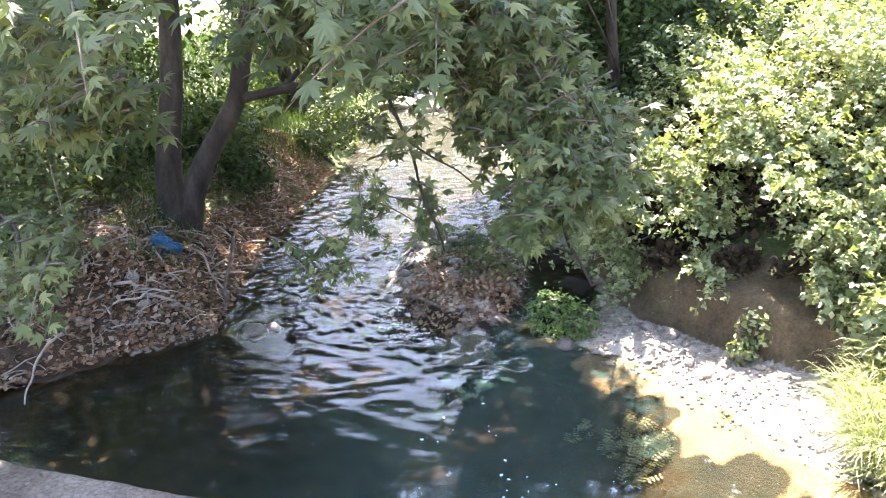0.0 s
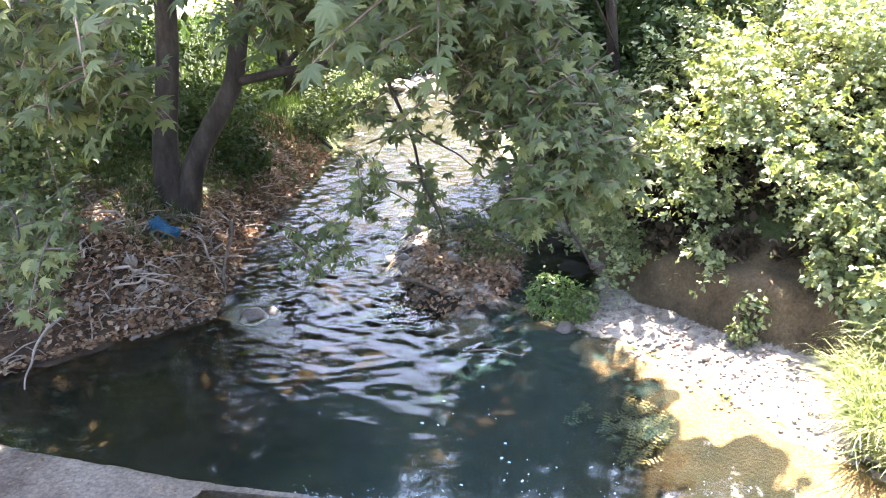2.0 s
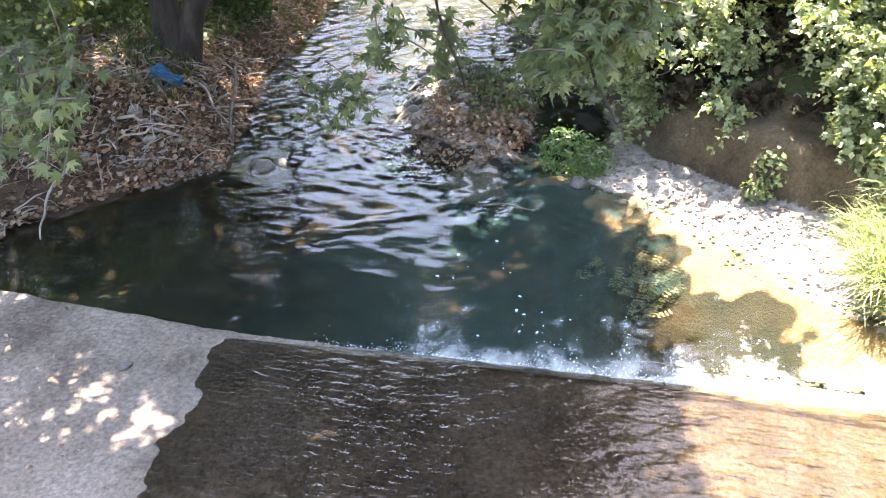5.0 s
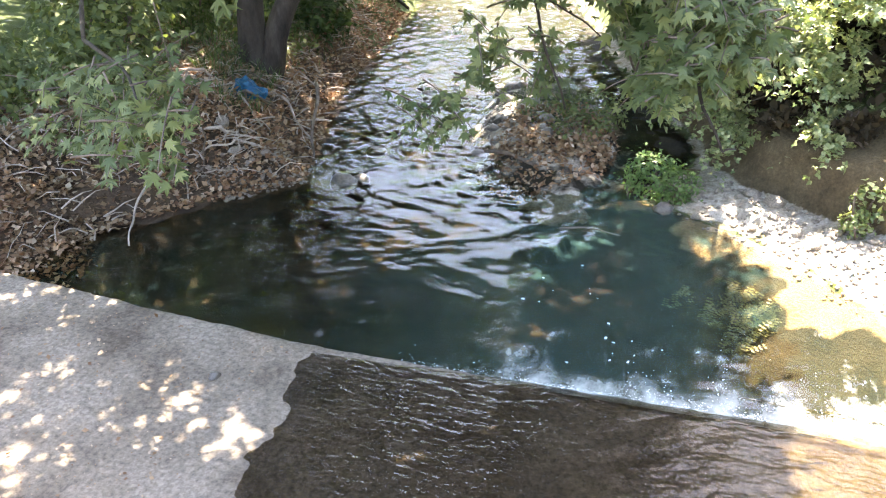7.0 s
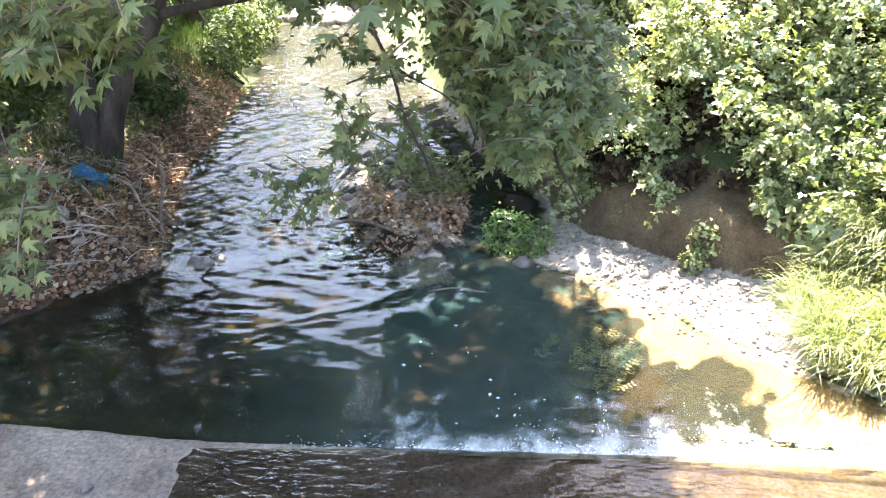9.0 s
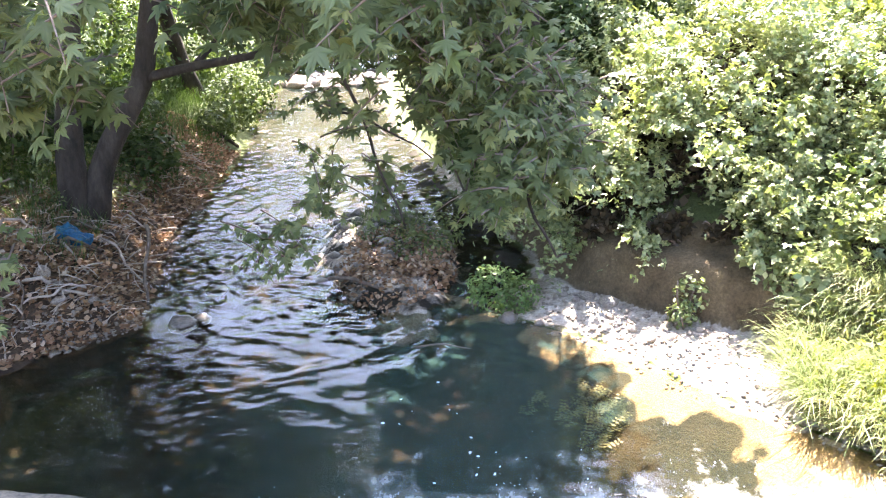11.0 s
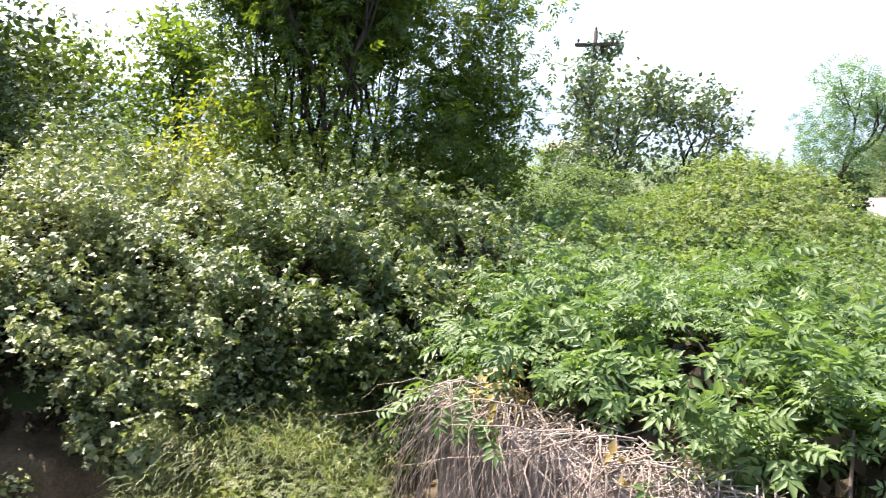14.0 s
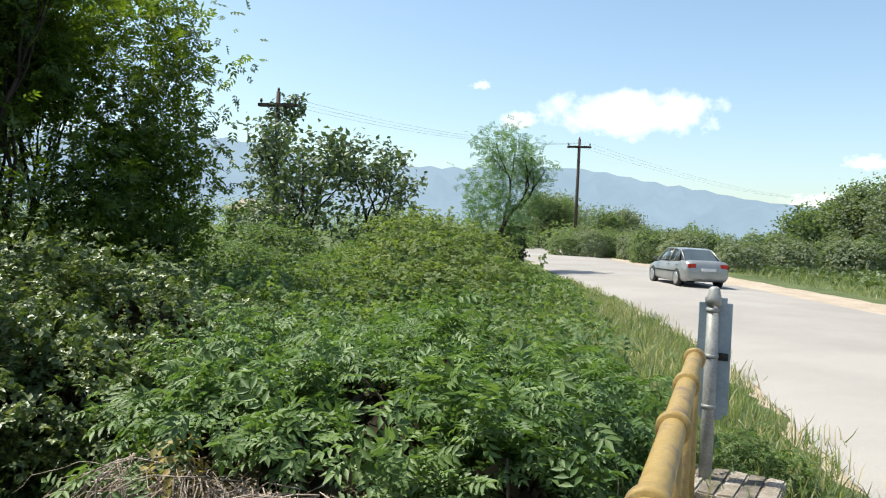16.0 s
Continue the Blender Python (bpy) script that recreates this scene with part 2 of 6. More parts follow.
L_MEADOW = leafy("meadow_leaves", (0.075, 0.13, 0.045), (0.16, 0.225, 0.085), trans=0.4, rough=0.6, spec=0.3, c3=(0.23, 0.27, 0.11))
L_MOUND = leafy("mound_leaves", (0.11, 0.16, 0.05), (0.20, 0.25, 0.09), trans=0.42, rough=0.6, spec=0.3, c3=(0.29, 0.30, 0.13))
L_YELLOWED = leafy("yellowed_leaves", (0.30, 0.26, 0.08), (0.40, 0.27, 0.10), trans=0.35)
L_WEED = leafy("water_weed", (0.06, 0.07, 0.02), (0.14, 0.14, 0.05), trans=0.2)

W_STREAM = watery("stream_water", (0.90, 0.84, 0.68), (0.062, 0.128, 0.112), 0.18, 0.5, 5.0, 0.01, True)
W_FILM = watery("slab_water", (0.56, 0.52, 0.43), (0.06, 0.058, 0.06), 0.10, 1.0, 12.0, 0.01, ior=1.4)

# ---- mesh building ----
RNG = np.random.default_rng(7)


def mesh(name, verts, faces, material=None, smooth=False):
    """A mesh from an array of points and arrays of faces."""
    me = bpy.data.meshes.new(name)
    verts = np.asarray(verts, dtype=np.float32).reshape(-1, 3)
    faces = [np.asarray(f, dtype=np.int32) for f in (faces if isinstance(faces, list) else [faces]) if len(f)]
    loops = np.concatenate([f.ravel() for f in faces])
    sizes = np.concatenate([np.full(len(f), f.shape[1], dtype=np.int32) for f in faces])
    starts = np.concatenate([[0], np.cumsum(sizes)[:-1]]).astype(np.int32)
    me.vertices.add(len(verts))
    me.vertices.foreach_set("co", verts.ravel())
    me.loops.add(len(loops))
    me.loops.foreach_set("vertex_index", loops)
    me.polygons.add(len(sizes))
    me.polygons.foreach_set("loop_start", starts)
    if smooth:
        me.polygons.foreach_set("use_smooth", np.ones(len(sizes), dtype=bool))
    me.update(calc_edges=True)
    if material:
        me.materials.append(material)
    return me


def part(name, data, parent, label="", material=None):
    """Links a mesh (or a finished bmesh) as one part of a thing."""
    if isinstance(data, bmesh.types.BMesh):
        me = bpy.data.meshes.new(name)
        data.to_mesh(me)
        data.free()
        data = me
    if material and not data.materials:
        data.materials.append(material)
    ob = new(name, data)
    ob.parent = parent
    if parent.parent is None:
        ob.matrix_parent_inverse = Matrix.Translation(parent.matrix_basis.translation).inverted()
    if label:
        ob["label"] = label
    return ob


def thing(name, label, category, group="", kind="", at=(0, 0, 0)):
    ob = new(name)
    ob.location = at
    ob.empty_display_size = 0.1
    return tagged(ob, label, category, group, kind)


def tube(points, radii, sides=7):
    """Points and faces of a tapered tube along a line of points."""
    pts = np.asarray(points, float)
    rad = np.broadcast_to(np.asarray(radii, float), (len(pts),))
    tan = np.gradient(pts, axis=0)
    tan /= np.linalg.norm(tan, axis=1, keepdims=True) + 1e-9
    ref = np.array([0.0, 0.0, 1.0]) if abs(tan[0, 2]) < 0.9 else np.array([1.0, 0.0, 0.0])
    u = np.cross(tan, ref)
    u /= np.linalg.norm(u, axis=1, keepdims=True) + 1e-9
    w = np.cross(tan, u)
    a = np.linspace(0, 2 * np.pi, sides, endpoint=False)
    ring = pts[:, None] + rad[:, None, None] * (np.cos(a)[None, :, None] * u[:, None] + np.sin(a)[None, :, None] * w[:, None])
    n = len(pts)
    i = np.arange(n - 1)[:, None] * sides + np.arange(sides)[None]
    j = np.arange(n - 1)[:, None] * sides + (np.arange(sides)[None] + 1) % sides
    quads = np.stack([i, j, j + sides, i + sides], -1).reshape(-1, 4)
    v = np.concatenate([ring.reshape(-1, 3), pts[[0, -1]]])
    k = np.arange(sides)
    caps = np.concatenate([np.stack([np.full(sides, n * sides), (k + 1) % sides, k], -1),
                           np.stack([np.full(sides, n * sides + 1), (n - 1) * sides + k, (n - 1) * sides + (k + 1) % sides], -1)])
    return v, [quads, caps]


def joined(pieces):
    """Several (points, faces) sets as one."""
    vs, fs, off = [], {}, 0
    for v, faces in pieces:
        vs.append(np.asarray(v, float))
        for f in faces if isinstance(faces, list) else [faces]:
            f = np.asarray(f)
            fs.setdefault(f.shape[1], []).append(f + off)
        off += len(v)
    return np.concatenate(vs), [np.concatenate(f) for f in fs.values()]


def box(x0, x1, y0, y1, z0, z1, bevel=0.0):
    """A bevelled block as a bmesh."""
    bm = bmesh.new()
    bmesh.ops.create_cube(bm, size=1.0, matrix=Matrix.Translation(((x0 + x1) / 2, (y0 + y1) / 2, (z0 + z1) / 2)) @ Matrix.Diagonal((x1 - x0, y1 - y0, z1 - z0, 1)))
    if bevel:
        bmesh.ops.bevel(bm, geom=bm.edges[:], offset=bevel, segments=2, affect="EDGES")
    return bm


def unit(a):
    return a / (np.linalg.norm(a, axis=-1, keepdims=True) + 1e-9)


def scatter(template, pos, normal, size, along=None):
    """Copies of a small template, laid at points with their z along the normals; one joined set."""
    tv, tf = template
    n = len(pos)
    z = unit(np.asarray(normal, float))
    ref = RNG.normal(size=(n, 3)) if along is None else np.asarray(along, float)
    x = unit(ref - z * (ref * z).sum(1, keepdims=True))
    y = np.cross(z, x)
    s = np.broadcast_to(np.asarray(size, float), (n,))
    v = (tv[None, :, 0, None] * x[:, None] + tv[None, :, 1, None] * y[:, None] + tv[None, :, 2, None] * z[:, None]) * s[:, None, None] + np.asarray(pos)[:, None]
    k = len(tv)
    off = (np.arange(n) * k)[:, None, None]
    return v.reshape(-1, 3), [(f[None] + off).reshape(-1, f.shape[1]) for f in tf]


def plane_leaf(teeth):
    """Five long pointed lobes round a short stalk, their tips drooping; teeth: side points on each lobe."""
    pts = [(0.0, 0.0, 0.0)]
    for turn, length, half in ((-104, 0.55, 17), (-50, 0.86, 15), (0, 0.98, 14), (50, 0.86, 15), (104, 0.55, 17)):
        if turn > -104:
            a = radians(turn - 26)
            pts.append((0.22 + 0.33 * math.cos(a), 0.33 * math.sin(a), 0.0))
        row = [(-half, 0.62, -0.05), (-half * 0.35, 0.74, -0.07), (0, 1.0, -0.2), (half * 0.35, 0.74, -0.07), (half, 0.62, -0.05)] if teeth else [(-half, 0.6, -0.05), (0, 1.0, -0.2), (half, 0.6, -0.05)]
        for d, r, z in row:
            a = radians(turn + d)
            pts.append((0.22 + length * r * math.cos(a), length * r * math.sin(a), z))
    pts.append((0.0, 0.0, 0.0))
    v = np.array([(0.24, 0.0, 0.05)] + pts)
    i = np.arange(len(pts) - 1)
    return v, [np.stack([np.zeros(len(pts) - 1, int), i + 1, i + 2], -1)]


T_PLANE, T_PLANE_HIGH = plane_leaf(True), plane_leaf(False)
T_PLANE_HIGH = (T_PLANE_HIGH[0][[0, 1, 3, 5, 6, 7, 9, 10, 11, 13, 14, 15, 17, 19, 20]], [np.array([(0, k, k + 1) for k in range(1, 14)])])


def leaflet(x, y, turn, length, width, fold=0.1, droop=-0.1):
    c, s = math.cos(turn), math.sin(turn)
    p = [(0, 0, 0), (0.45, -width, fold), (1, 0, droop), (0.45, width, fold)]
    return np.array([(x + length * (a * c - b * s), y + length * (a * s + b * c), length * h) for a, b, h in p]), [np.array([(0, 1, 2), (0, 2, 3)])]


T_OVAL = leaflet(0, 0, 0, 1.0, 0.3)
T_TRI = joined([leaflet(0.1, 0, 0, 0.9, 0.36), leaflet(0.05, 0.02, 1.25, 0.75, 0.36), leaflet(0.05, -0.02, -1.25, 0.75, 0.36)])
T_PINNATE = joined([leaflet(0.75, 0, 0, 0.5, 0.22, 0.05, -0.25)] + [leaflet(x, 0, sgn * 0.95, 0.5, 0.2, 0.05, -0.25) for x in (0.12, 0.42, 0.7) for sgn in (1, -1)])
T_FEATHER = joined([leaflet(x, 0, sgn * 1.2, 0.26, 0.3, 0.03, -0.1) for x in (0.1, 0.35, 0.6, 0.85) for sgn in (1, -1)])
T_BLADE = (np.array([(0, -0.018, 0), (0, 0.018, 0), (0.05, -0.015, 0.4), (0.05, 0.015, 0.4), (0.18, -0.011, 0.75), (0.18, 0.011, 0.75), (0.42, 0, 0.98)]),
           [np.array([(0, 1, 3), (0, 3, 2), (2, 3, 5), (2, 5, 4), (4, 5, 6)])])
T_CRUMB = leaflet(0, 0, 0, 1.0, 0.38, 0.22, 0.25)


def rock_shape(seed, rough=0.22, level=2):
    bm = bmesh.new()
    bmesh.ops.create_icosphere(bm, subdivisions=level, radius=1.0)
    for v in bm.verts:
        d = v.co.normalized()
        v.co *= 1 + rough * noise.noise(d * 1.3 + Vector((seed * 7.1, seed * 3.3, seed))) * 2 + 0.05 * noise.noise(d * 5 + Vector((seed, 0, 0)))
    return bm


# ---- the lie of the land ----
LEFT_Y = [-40, -3, 4.0, 4.95, 5.8, 6.75, 7.9, 8.8, 11.4, 14.7, 17.3, 23, 29.4, 36, 60]
LEFT_X = [-9, -8.2, -7.3, -7.0, -6.7, -6.05, -5.13, -5.45, -6.35, -6.95, -7.5, -9.2, -10.6, -11.5, -6]
RIGHT_Y = [-40, -3, 4.6, 5.1, 5.95, 6.45, 7.0, 7.6, 8.0, 8.5, 9.2, 9.9, 10.6, 13, 16, 21, 25, 29.5, 36, 60]
RIGHT_X = [4, 3.5, 3.4, 3.1, 2.55, 1.95, 1.2, 0.75, 0.2, -0.6, -0.75, -0.5, -0.55, -1.75, -2.8, -4.6, -5.9, -6.6, -7.5, -1]
BANK_X = [4.2, 3.55, 3.5, 3.5, 3.4, 3.3, 3.0, 2.6, 2.1, 1.05, 0.12, -0.28, -0.4, -1.55, -2.6, -4.4, -5.6, -6.2, -7.0, 0]
EDGE_X = [-400, -60, -20, 0, 6.1, 8.5, 11.2, 14.5, 21, 26.6, 33.1, 49.5, 75, 110, 400]
EDGE_Y = [-66, -11, -4.3, -1.2, -0.08, 0.66, 1.5, 2.85, 5.9, 9.1, 12.8, 21.7, 38, 65, 300]


def lip(x):
    """Upstream edge of the apron slab."""
    return np.interp(x, [-10, -6, -4.7, -3.4, -2.7, -1.8, -0.2, 1.1, 2.2, 3.4], [4.73, 4.74, 4.73, 4.745, 4.785, 4.87, 4.97, 5.06, 5.10, 5.14])


def smooth(a):
    a = np.clip(a, 0, 1)
    return a * a * (3 - 2 * a)


def rumple(x, y, s):
    return (np.sin(x * 1.7 * s + 0.6 * np.sin(y * 1.3 * s)) + np.sin(y * 2.1 * s + 1.3 + 0.7 * np.sin(x * 1.1 * s)) + 0.6 * np.sin((x + y) * 3.7 * s + 0.4) + 0.6 * np.sin((x - y) * 4.3 * s + 2.0)) / 3.2


def climb(x):
    return 0.012 * np.clip(np.asarray(x, float) - 20, 0, 150)


def land(x, y):
    """Height of the ground."""
    x, y = np.asarray(x, float), np.asarray(y, float)
    xl, xr, xb = np.interp(y, LEFT_Y, LEFT_X), np.interp(y, RIGHT_Y, RIGHT_X), np.interp(y, RIGHT_Y, BANK_X)
    j = 0.10 * rumple(x, y, 1.9)
    xl, xr = xl + j, xr + j * 0.7
    deep = np.where(y < 9.2, 0.5, 0.5 - 0.3 * smooth((y - 9.2) / 1.2))
    inside = np.minimum(x - xl, (xr - x) * 0.52)
    bed = -deep * smooth(inside / 1.3) + 0.03 * rumple(x, y, 2.3)
    dl = np.maximum(xl - x, 0)
    left = 0.30 * smooth(dl / 0.5) + 0.62 * smooth((dl - 0.1) / 1.5) + 0.85 * smooth((dl - 2) / 7) + 0.06 * rumple(x, y, 2.7) * smooth(dl / 0.4)
    bar = 0.10 * smooth((x - xr) / 0.8) + 0.03 * rumple(x, y, 3.1) * smooth((x - xr) / 0.3)
    db = x - xb
    near = smooth((4.9 - y) / 0.5)
    rise = (1 - near) * (0.62 * smooth(db / 0.4) + 1.58 * smooth((db - 0.3) / 4.0)) + near * 2.2 * smooth(db / 0.3)
    right = np.where(db > 0, bar + rise + 0.07 * rumple(x, y, 0.9) * smooth(db / 2), bar)
    z = np.where(x < xl, left, np.where(x > xr, right, bed))
    # gravel island in the stream
    u, v = (x + 2.55) * 0.95 + (y - 10.6) * 0.31, (y - 10.6) * 0.95 - (x + 2.55) * 0.31
    isl = np.sqrt((u / 0.95) ** 2 + (v / 2.2) ** 2) + 0.10 * rumple(x, y, 2.2)
    z = np.where(isl < 1.35, np.maximum(z, -0.25 + 0.47 * smooth((1.35 - isl) / 0.75) + 0.03 * rumple(x, y, 4)), z)
    # green mound before the road
    z = z + 1.55 * np.exp(-(((x - 19) * 0.9 + (y - 11.5) * 0.42) / 5.5) ** 2 - (((y - 11.5) * 0.9 - (x - 19) * 0.42) / 2.6) ** 2)
    # flat bed under the road
    ey = np.interp(x, EDGE_X, EDGE_Y)
    onroad = smooth((ey + 0.9 - y) / 1.0) * smooth((x - 3.6) / 0.6)
    z = z * (1 - onroad) + 2.27 * onroad + climb(x)
    z = z + 0.9 * smooth((ey - 12.5 - 0.3 * x * smooth((x - 20) / 30) - y) / 4) * smooth((x - 12) / 10)
    lefthigh = smooth((-9.5 - x) / 2) * smooth((0.5 - y) / 1.5)
    return z * (1 - lefthigh) + 2.27 * lefthigh


def spread(lo, hi, step, far, growth=1.22):
    core = np.arange(lo, hi + step / 2, step)
    out, d = [], step
    while not out or out[-1] < far:
        d *= growth
        out.append((out[-1] if out else 0) + d)
    out = np.array(out)
    return np.concatenate([lo - out[::-1], core, hi + out])


gx, gy = spread(-12, 9, 0.1, 4500), spread(3.0, 16, 0.1, 4500)
gx = np.sort(np.concatenate([gx, np.arange(-0.95, 4.0, 0.1)]))
gy = np.sort(np.concatenate([gy, np.arange(6.05, 10.5, 0.1)]))
XX, YY = np.meshgrid(gx, gy)
ZZ = land(XX, YY)
nx, ny = len(gx), len(gy)
ii = (np.arange(ny - 1)[:, None] * nx + np.arange(nx - 1)[None]).ravel()
gm = mesh("ground", np.stack([XX, YY, ZZ], -1), np.stack([ii, ii + 1, ii + nx + 1, ii + nx], -1), smooth=True)
cx, cy = XX.ravel(), YY.ravel()
fxl, fxr, fxb = np.interp(cy, LEFT_Y, LEFT_X), np.interp(cy, RIGHT_Y, RIGHT_X), np.interp(cy, RIGHT_Y, BANK_X)
fray = 0.25 * rumple(cx, cy, 3.3)
iu = np.sqrt((((cx + 2.55) * 0.95 + (cy - 10.6) * 0.31) / 0.95) ** 2 + (((cy - 10.6) * 0.95 - (cx + 2.55) * 0.31) / 2.2) ** 2)
inb = smooth((cx - fxl) / 0.3) * smooth((fxr + 0.15 - cx) / 0.3)
MASKS = (("soil", smooth((fxl + 0.5 - cx) / 0.3) * smooth((cx - fxl + 4.5 + 3 * fray) / 2) * smooth((15 - cy) / 3)),
         ("silt", inb),
         ("sand", inb * smooth((cx - fxr + 1.2 + 1.3 * smooth((6.1 - cy) / 0.8) - 2 * fray - 0.15 * np.clip(cy - 6.5, 0, 4)) / 1.0) * smooth((9.0 - cy) / 0.5)),
         ("gravel", np.maximum(smooth((cx - fxr + 0.1 - fray * 0.5) / 0.3) * smooth((fxb + 0.2 - cx) / 0.3), smooth((1.3 - iu) / 0.2) * inb * np.clip(0.5 + 2 * fray, 0, 1))),
         ("clay", smooth((cx - fxb + 0.1) / 0.2) * smooth((fxb + 1.5 + fray - cx) / 0.4) * smooth((13 - cy) / 2)))
for nm, val in MASKS:
    gm.attributes.new(nm, "FLOAT", "POINT").data.foreach_set("value", val.astype(np.float32))
gm.materials.append(M_GROUND)
ground = tagged(new("ground", gm), "stream banks, gravel bar and meadow with bare soil and litter", "ground", kind="structure")

# ---- water ----


def waves(x, y, slope, lengths, seed, along=0.6):
    """Crossing ripples of the given lengths whose steepness together is about slope."""
    r = np.random.default_rng(seed)
    z = np.zeros_like(x)
    for w in lengths:
        a = r.normal(0, along) + np.pi / 2
        p = (x * np.cos(a) + y * np.sin(a)) * 2 * np.pi / w + r.uniform(0, 6.3)
        p = p + 1.3 * np.sin(x * r.uniform(0.9, 2.2) + y * r.uniform(0.5, 1.4) + r.uniform(0, 6)) + 0.7 * np.sin(x * r.uniform(3, 6) - y * r.uniform(1.5, 4) + r.uniform(0, 6))
        swing = 0.55 + 0.45 * np.sin(x * r.uniform(1.2, 3.4) + r.uniform(0, 6)) * np.sin(y * r.uniform(1.0, 2.6) + r.uniform(0, 6))
        z += swing * (np.exp(0.8 * np.sin(p)) - 1.17) / 1.05 * w / (2 * np.pi) * slope * 1.9 / len(lengths) ** 0.5
    return z


ys = np.concatenate([np.arange(4.7, 13, 0.035), np.arange(13, 20, 0.045), np.arange(20, 36, 0.09), np.arange(36, 50, 0.3)])
cols = 190
u = np.linspace(0, 1, cols)
xl, xr = np.interp(ys, LEFT_Y, LEFT_X) - 0.45, np.interp(ys, RIGHT_Y, RIGHT_X) + 0.6
xl = np.where(ys < 5.6, -8.0, xl)
xr = np.where(ys < 5.4, 3.36, xr)
WX = xl[:, None] + (xr - xl)[:, None] * u[None]
WY = np.broadcast_to(ys[:, None], WX.shape).copy()
WY[0] = lip(WX[0]) - 0.04
for k in range(1, 16):
    WY[k] = np.maximum(WY[k], WY[k - 1] + 0.02)
edge = 8.0 + 0.4 * np.sin(WX * 1.3 + 0.8) - 0.22 * (WX + 3)
rough_water = smooth((WY - edge + 0.7) / 1.5)
tongue = np.exp(-((WX + 3.4 - 0.25 * (WY - 6.8)) / 0.9) ** 2)
pool = (0.05 + 0.06 * tongue * smooth((WY - 5.2) / 2.0)) * (1 - rough_water)
WZ = waves(WX, WY, 1.0, (0.26, 0.34, 0.20, 0.17, 0.15, 0.22, 0.4, 0.55), 3, 0.8) * pool
WZ = WZ + waves(WX, WY, 0.27, (0.18, 0.26, 0.34, 0.22, 0.16, 0.29, 0.42, 0.6), 4, 0.9) * rough_water
n, c = WX.shape
i = (np.arange(n - 1)[:, None] * c + np.arange(c - 1)[None]).ravel()
wm = mesh("water", np.stack([WX, WY, WZ], -1), np.stack([i, i + 1, i + c + 1, i + c], -1), W_STREAM, True)
wm.attributes.new("chop", "FLOAT", "POINT").data.foreach_set("value", (0.14 + 0.16 * tongue + 0.3 * rough_water).ravel().astype(np.float32))
wm.attributes.new("silt_load", "FLOAT", "POINT").data.foreach_set("value", (0.05 + 0.05 * rough_water + 0.20 * smooth((WX + 4.2 + 0.4 * np.sin(WY * 2.1)) / 2.6) * (1 - 0.95 * smooth((WX + 0.4) / 1.2)) * smooth((11 - WY) / 2)).ravel().astype(np.float32))
off_lip = (WY - lip(WX)) / (0.08 + 0.50 * smooth((WX + 2.4) / 1.6) * (0.75 + 0.35 * np.sin(WX * 5.3) * np.sin(WX * 2.1 + 1)))
wm.attributes.new("bubbles", "FLOAT", "POINT").data.foreach_set("value", (0.85 * np.exp(-np.clip(off_lip, 0, 9)) * smooth((WX + 3.3) / 2.2) + 0.08 * rough_water * smooth((WY - 11) / 7)).ravel().astype(np.float32))
tagged(new("water", wm), "stream water, rippling over shallows into a calm green pool", "water", kind="structure")

# ---- concrete apron below the bridge, its water film, the bridge ----


def slab_top(x, y):
    return 0.06 - 0.030 * (x + 3.37 - 0.25 * (4.7 - y) * 0.8) + 0.003 * rumple(x, y, 2.4) + 0.0009 * rumple(x, y, 9)


sx, sv = np.linspace(-9.5, 3.36, 200), np.linspace(0, 1, 90)
SX, SV = np.meshgrid(sx, sv)
SY = -3.0 + (lip(SX) + 0.016 * rumple(SX, 0, 2.5) + 0.014 * rumple(SX, 1.7, 9) + 3.0) * SV
SZ = slab_top(SX, SY)
SY2, SZ2 = np.vstack([SY, SY[-1:] + 0.015, SY[-1:] + 0.02]), np.vstack([SZ, SZ[-1:] - 0.02, SZ[-1:] * 0 - 0.7])
SX2 = np.vstack([SX, SX[-1:], SX[-1:]])
c = len(sx)
i = (np.arange(SX2.shape[0] - 1)[:, None] * c + np.arange(c - 1)[None]).ravel()
tagged(new("apron_slab", mesh("apron_slab", np.stack([SX2, SY2, SZ2], -1), np.stack([i, i + 1, i + c + 1, i + c], -1), M_CONCRETE, True)), "worn grey concrete apron slab, dry at one end and flooded", "slab", kind="structure")
fx, fv = np.linspace(-4.6, 3.35, 270), np.linspace(0, 1, 260)
FX, FV = np.meshgrid(fx, fv)
FY = -3.0 + (lip(FX) + 3.02) * FV
FZ = 0.055 + waves(FX, FY, 1.0, (0.16, 0.3, 0.4, 0.26, 0.20, 0.14), 11, 0.9) * (0.03 + 0.10 * smooth((FX + 2.8) / 2.5)) - 0.05 * smooth((FV - 0.985) / 0.015)
c = len(fx)
i = (np.arange(FX.shape[0] - 1)[:, None] * c + np.arange(c - 1)[None]).ravel()
tagged(new("water_film", mesh("water_film", np.stack([FX, FY, FZ], -1), np.stack([i, i + 1, i + c + 1, i + c], -1), W_FILM, True)), "thin sheet of dark water sliding over the slab", "water", kind="structure")

RAIL_SLOPE = 0.17


def rail_y(x):
    return 0.538 + RAIL_SLOPE * (x - 2.9)


bm = bmesh.new()
prof = [(-9.8, 0.14), (4.6, 0.14), (4.6, -9.5), (-9.8, -9.5)]
top = [bm.verts.new((x, rail_y(x) + o, 2.35)) for x, o in prof]
low = [bm.verts.new((x, rail_y(x) + o, 1.85)) for x, o in prof]
bm.faces.new(top)
bm.faces.new(low[::-1])
for a in range(4):
    b2 = (a + 1) % 4
    bm.faces.new((top[a], low[a], low[b2], top[b2]))
bmesh.ops.recalc_face_normals(bm, faces=bm.faces[:])
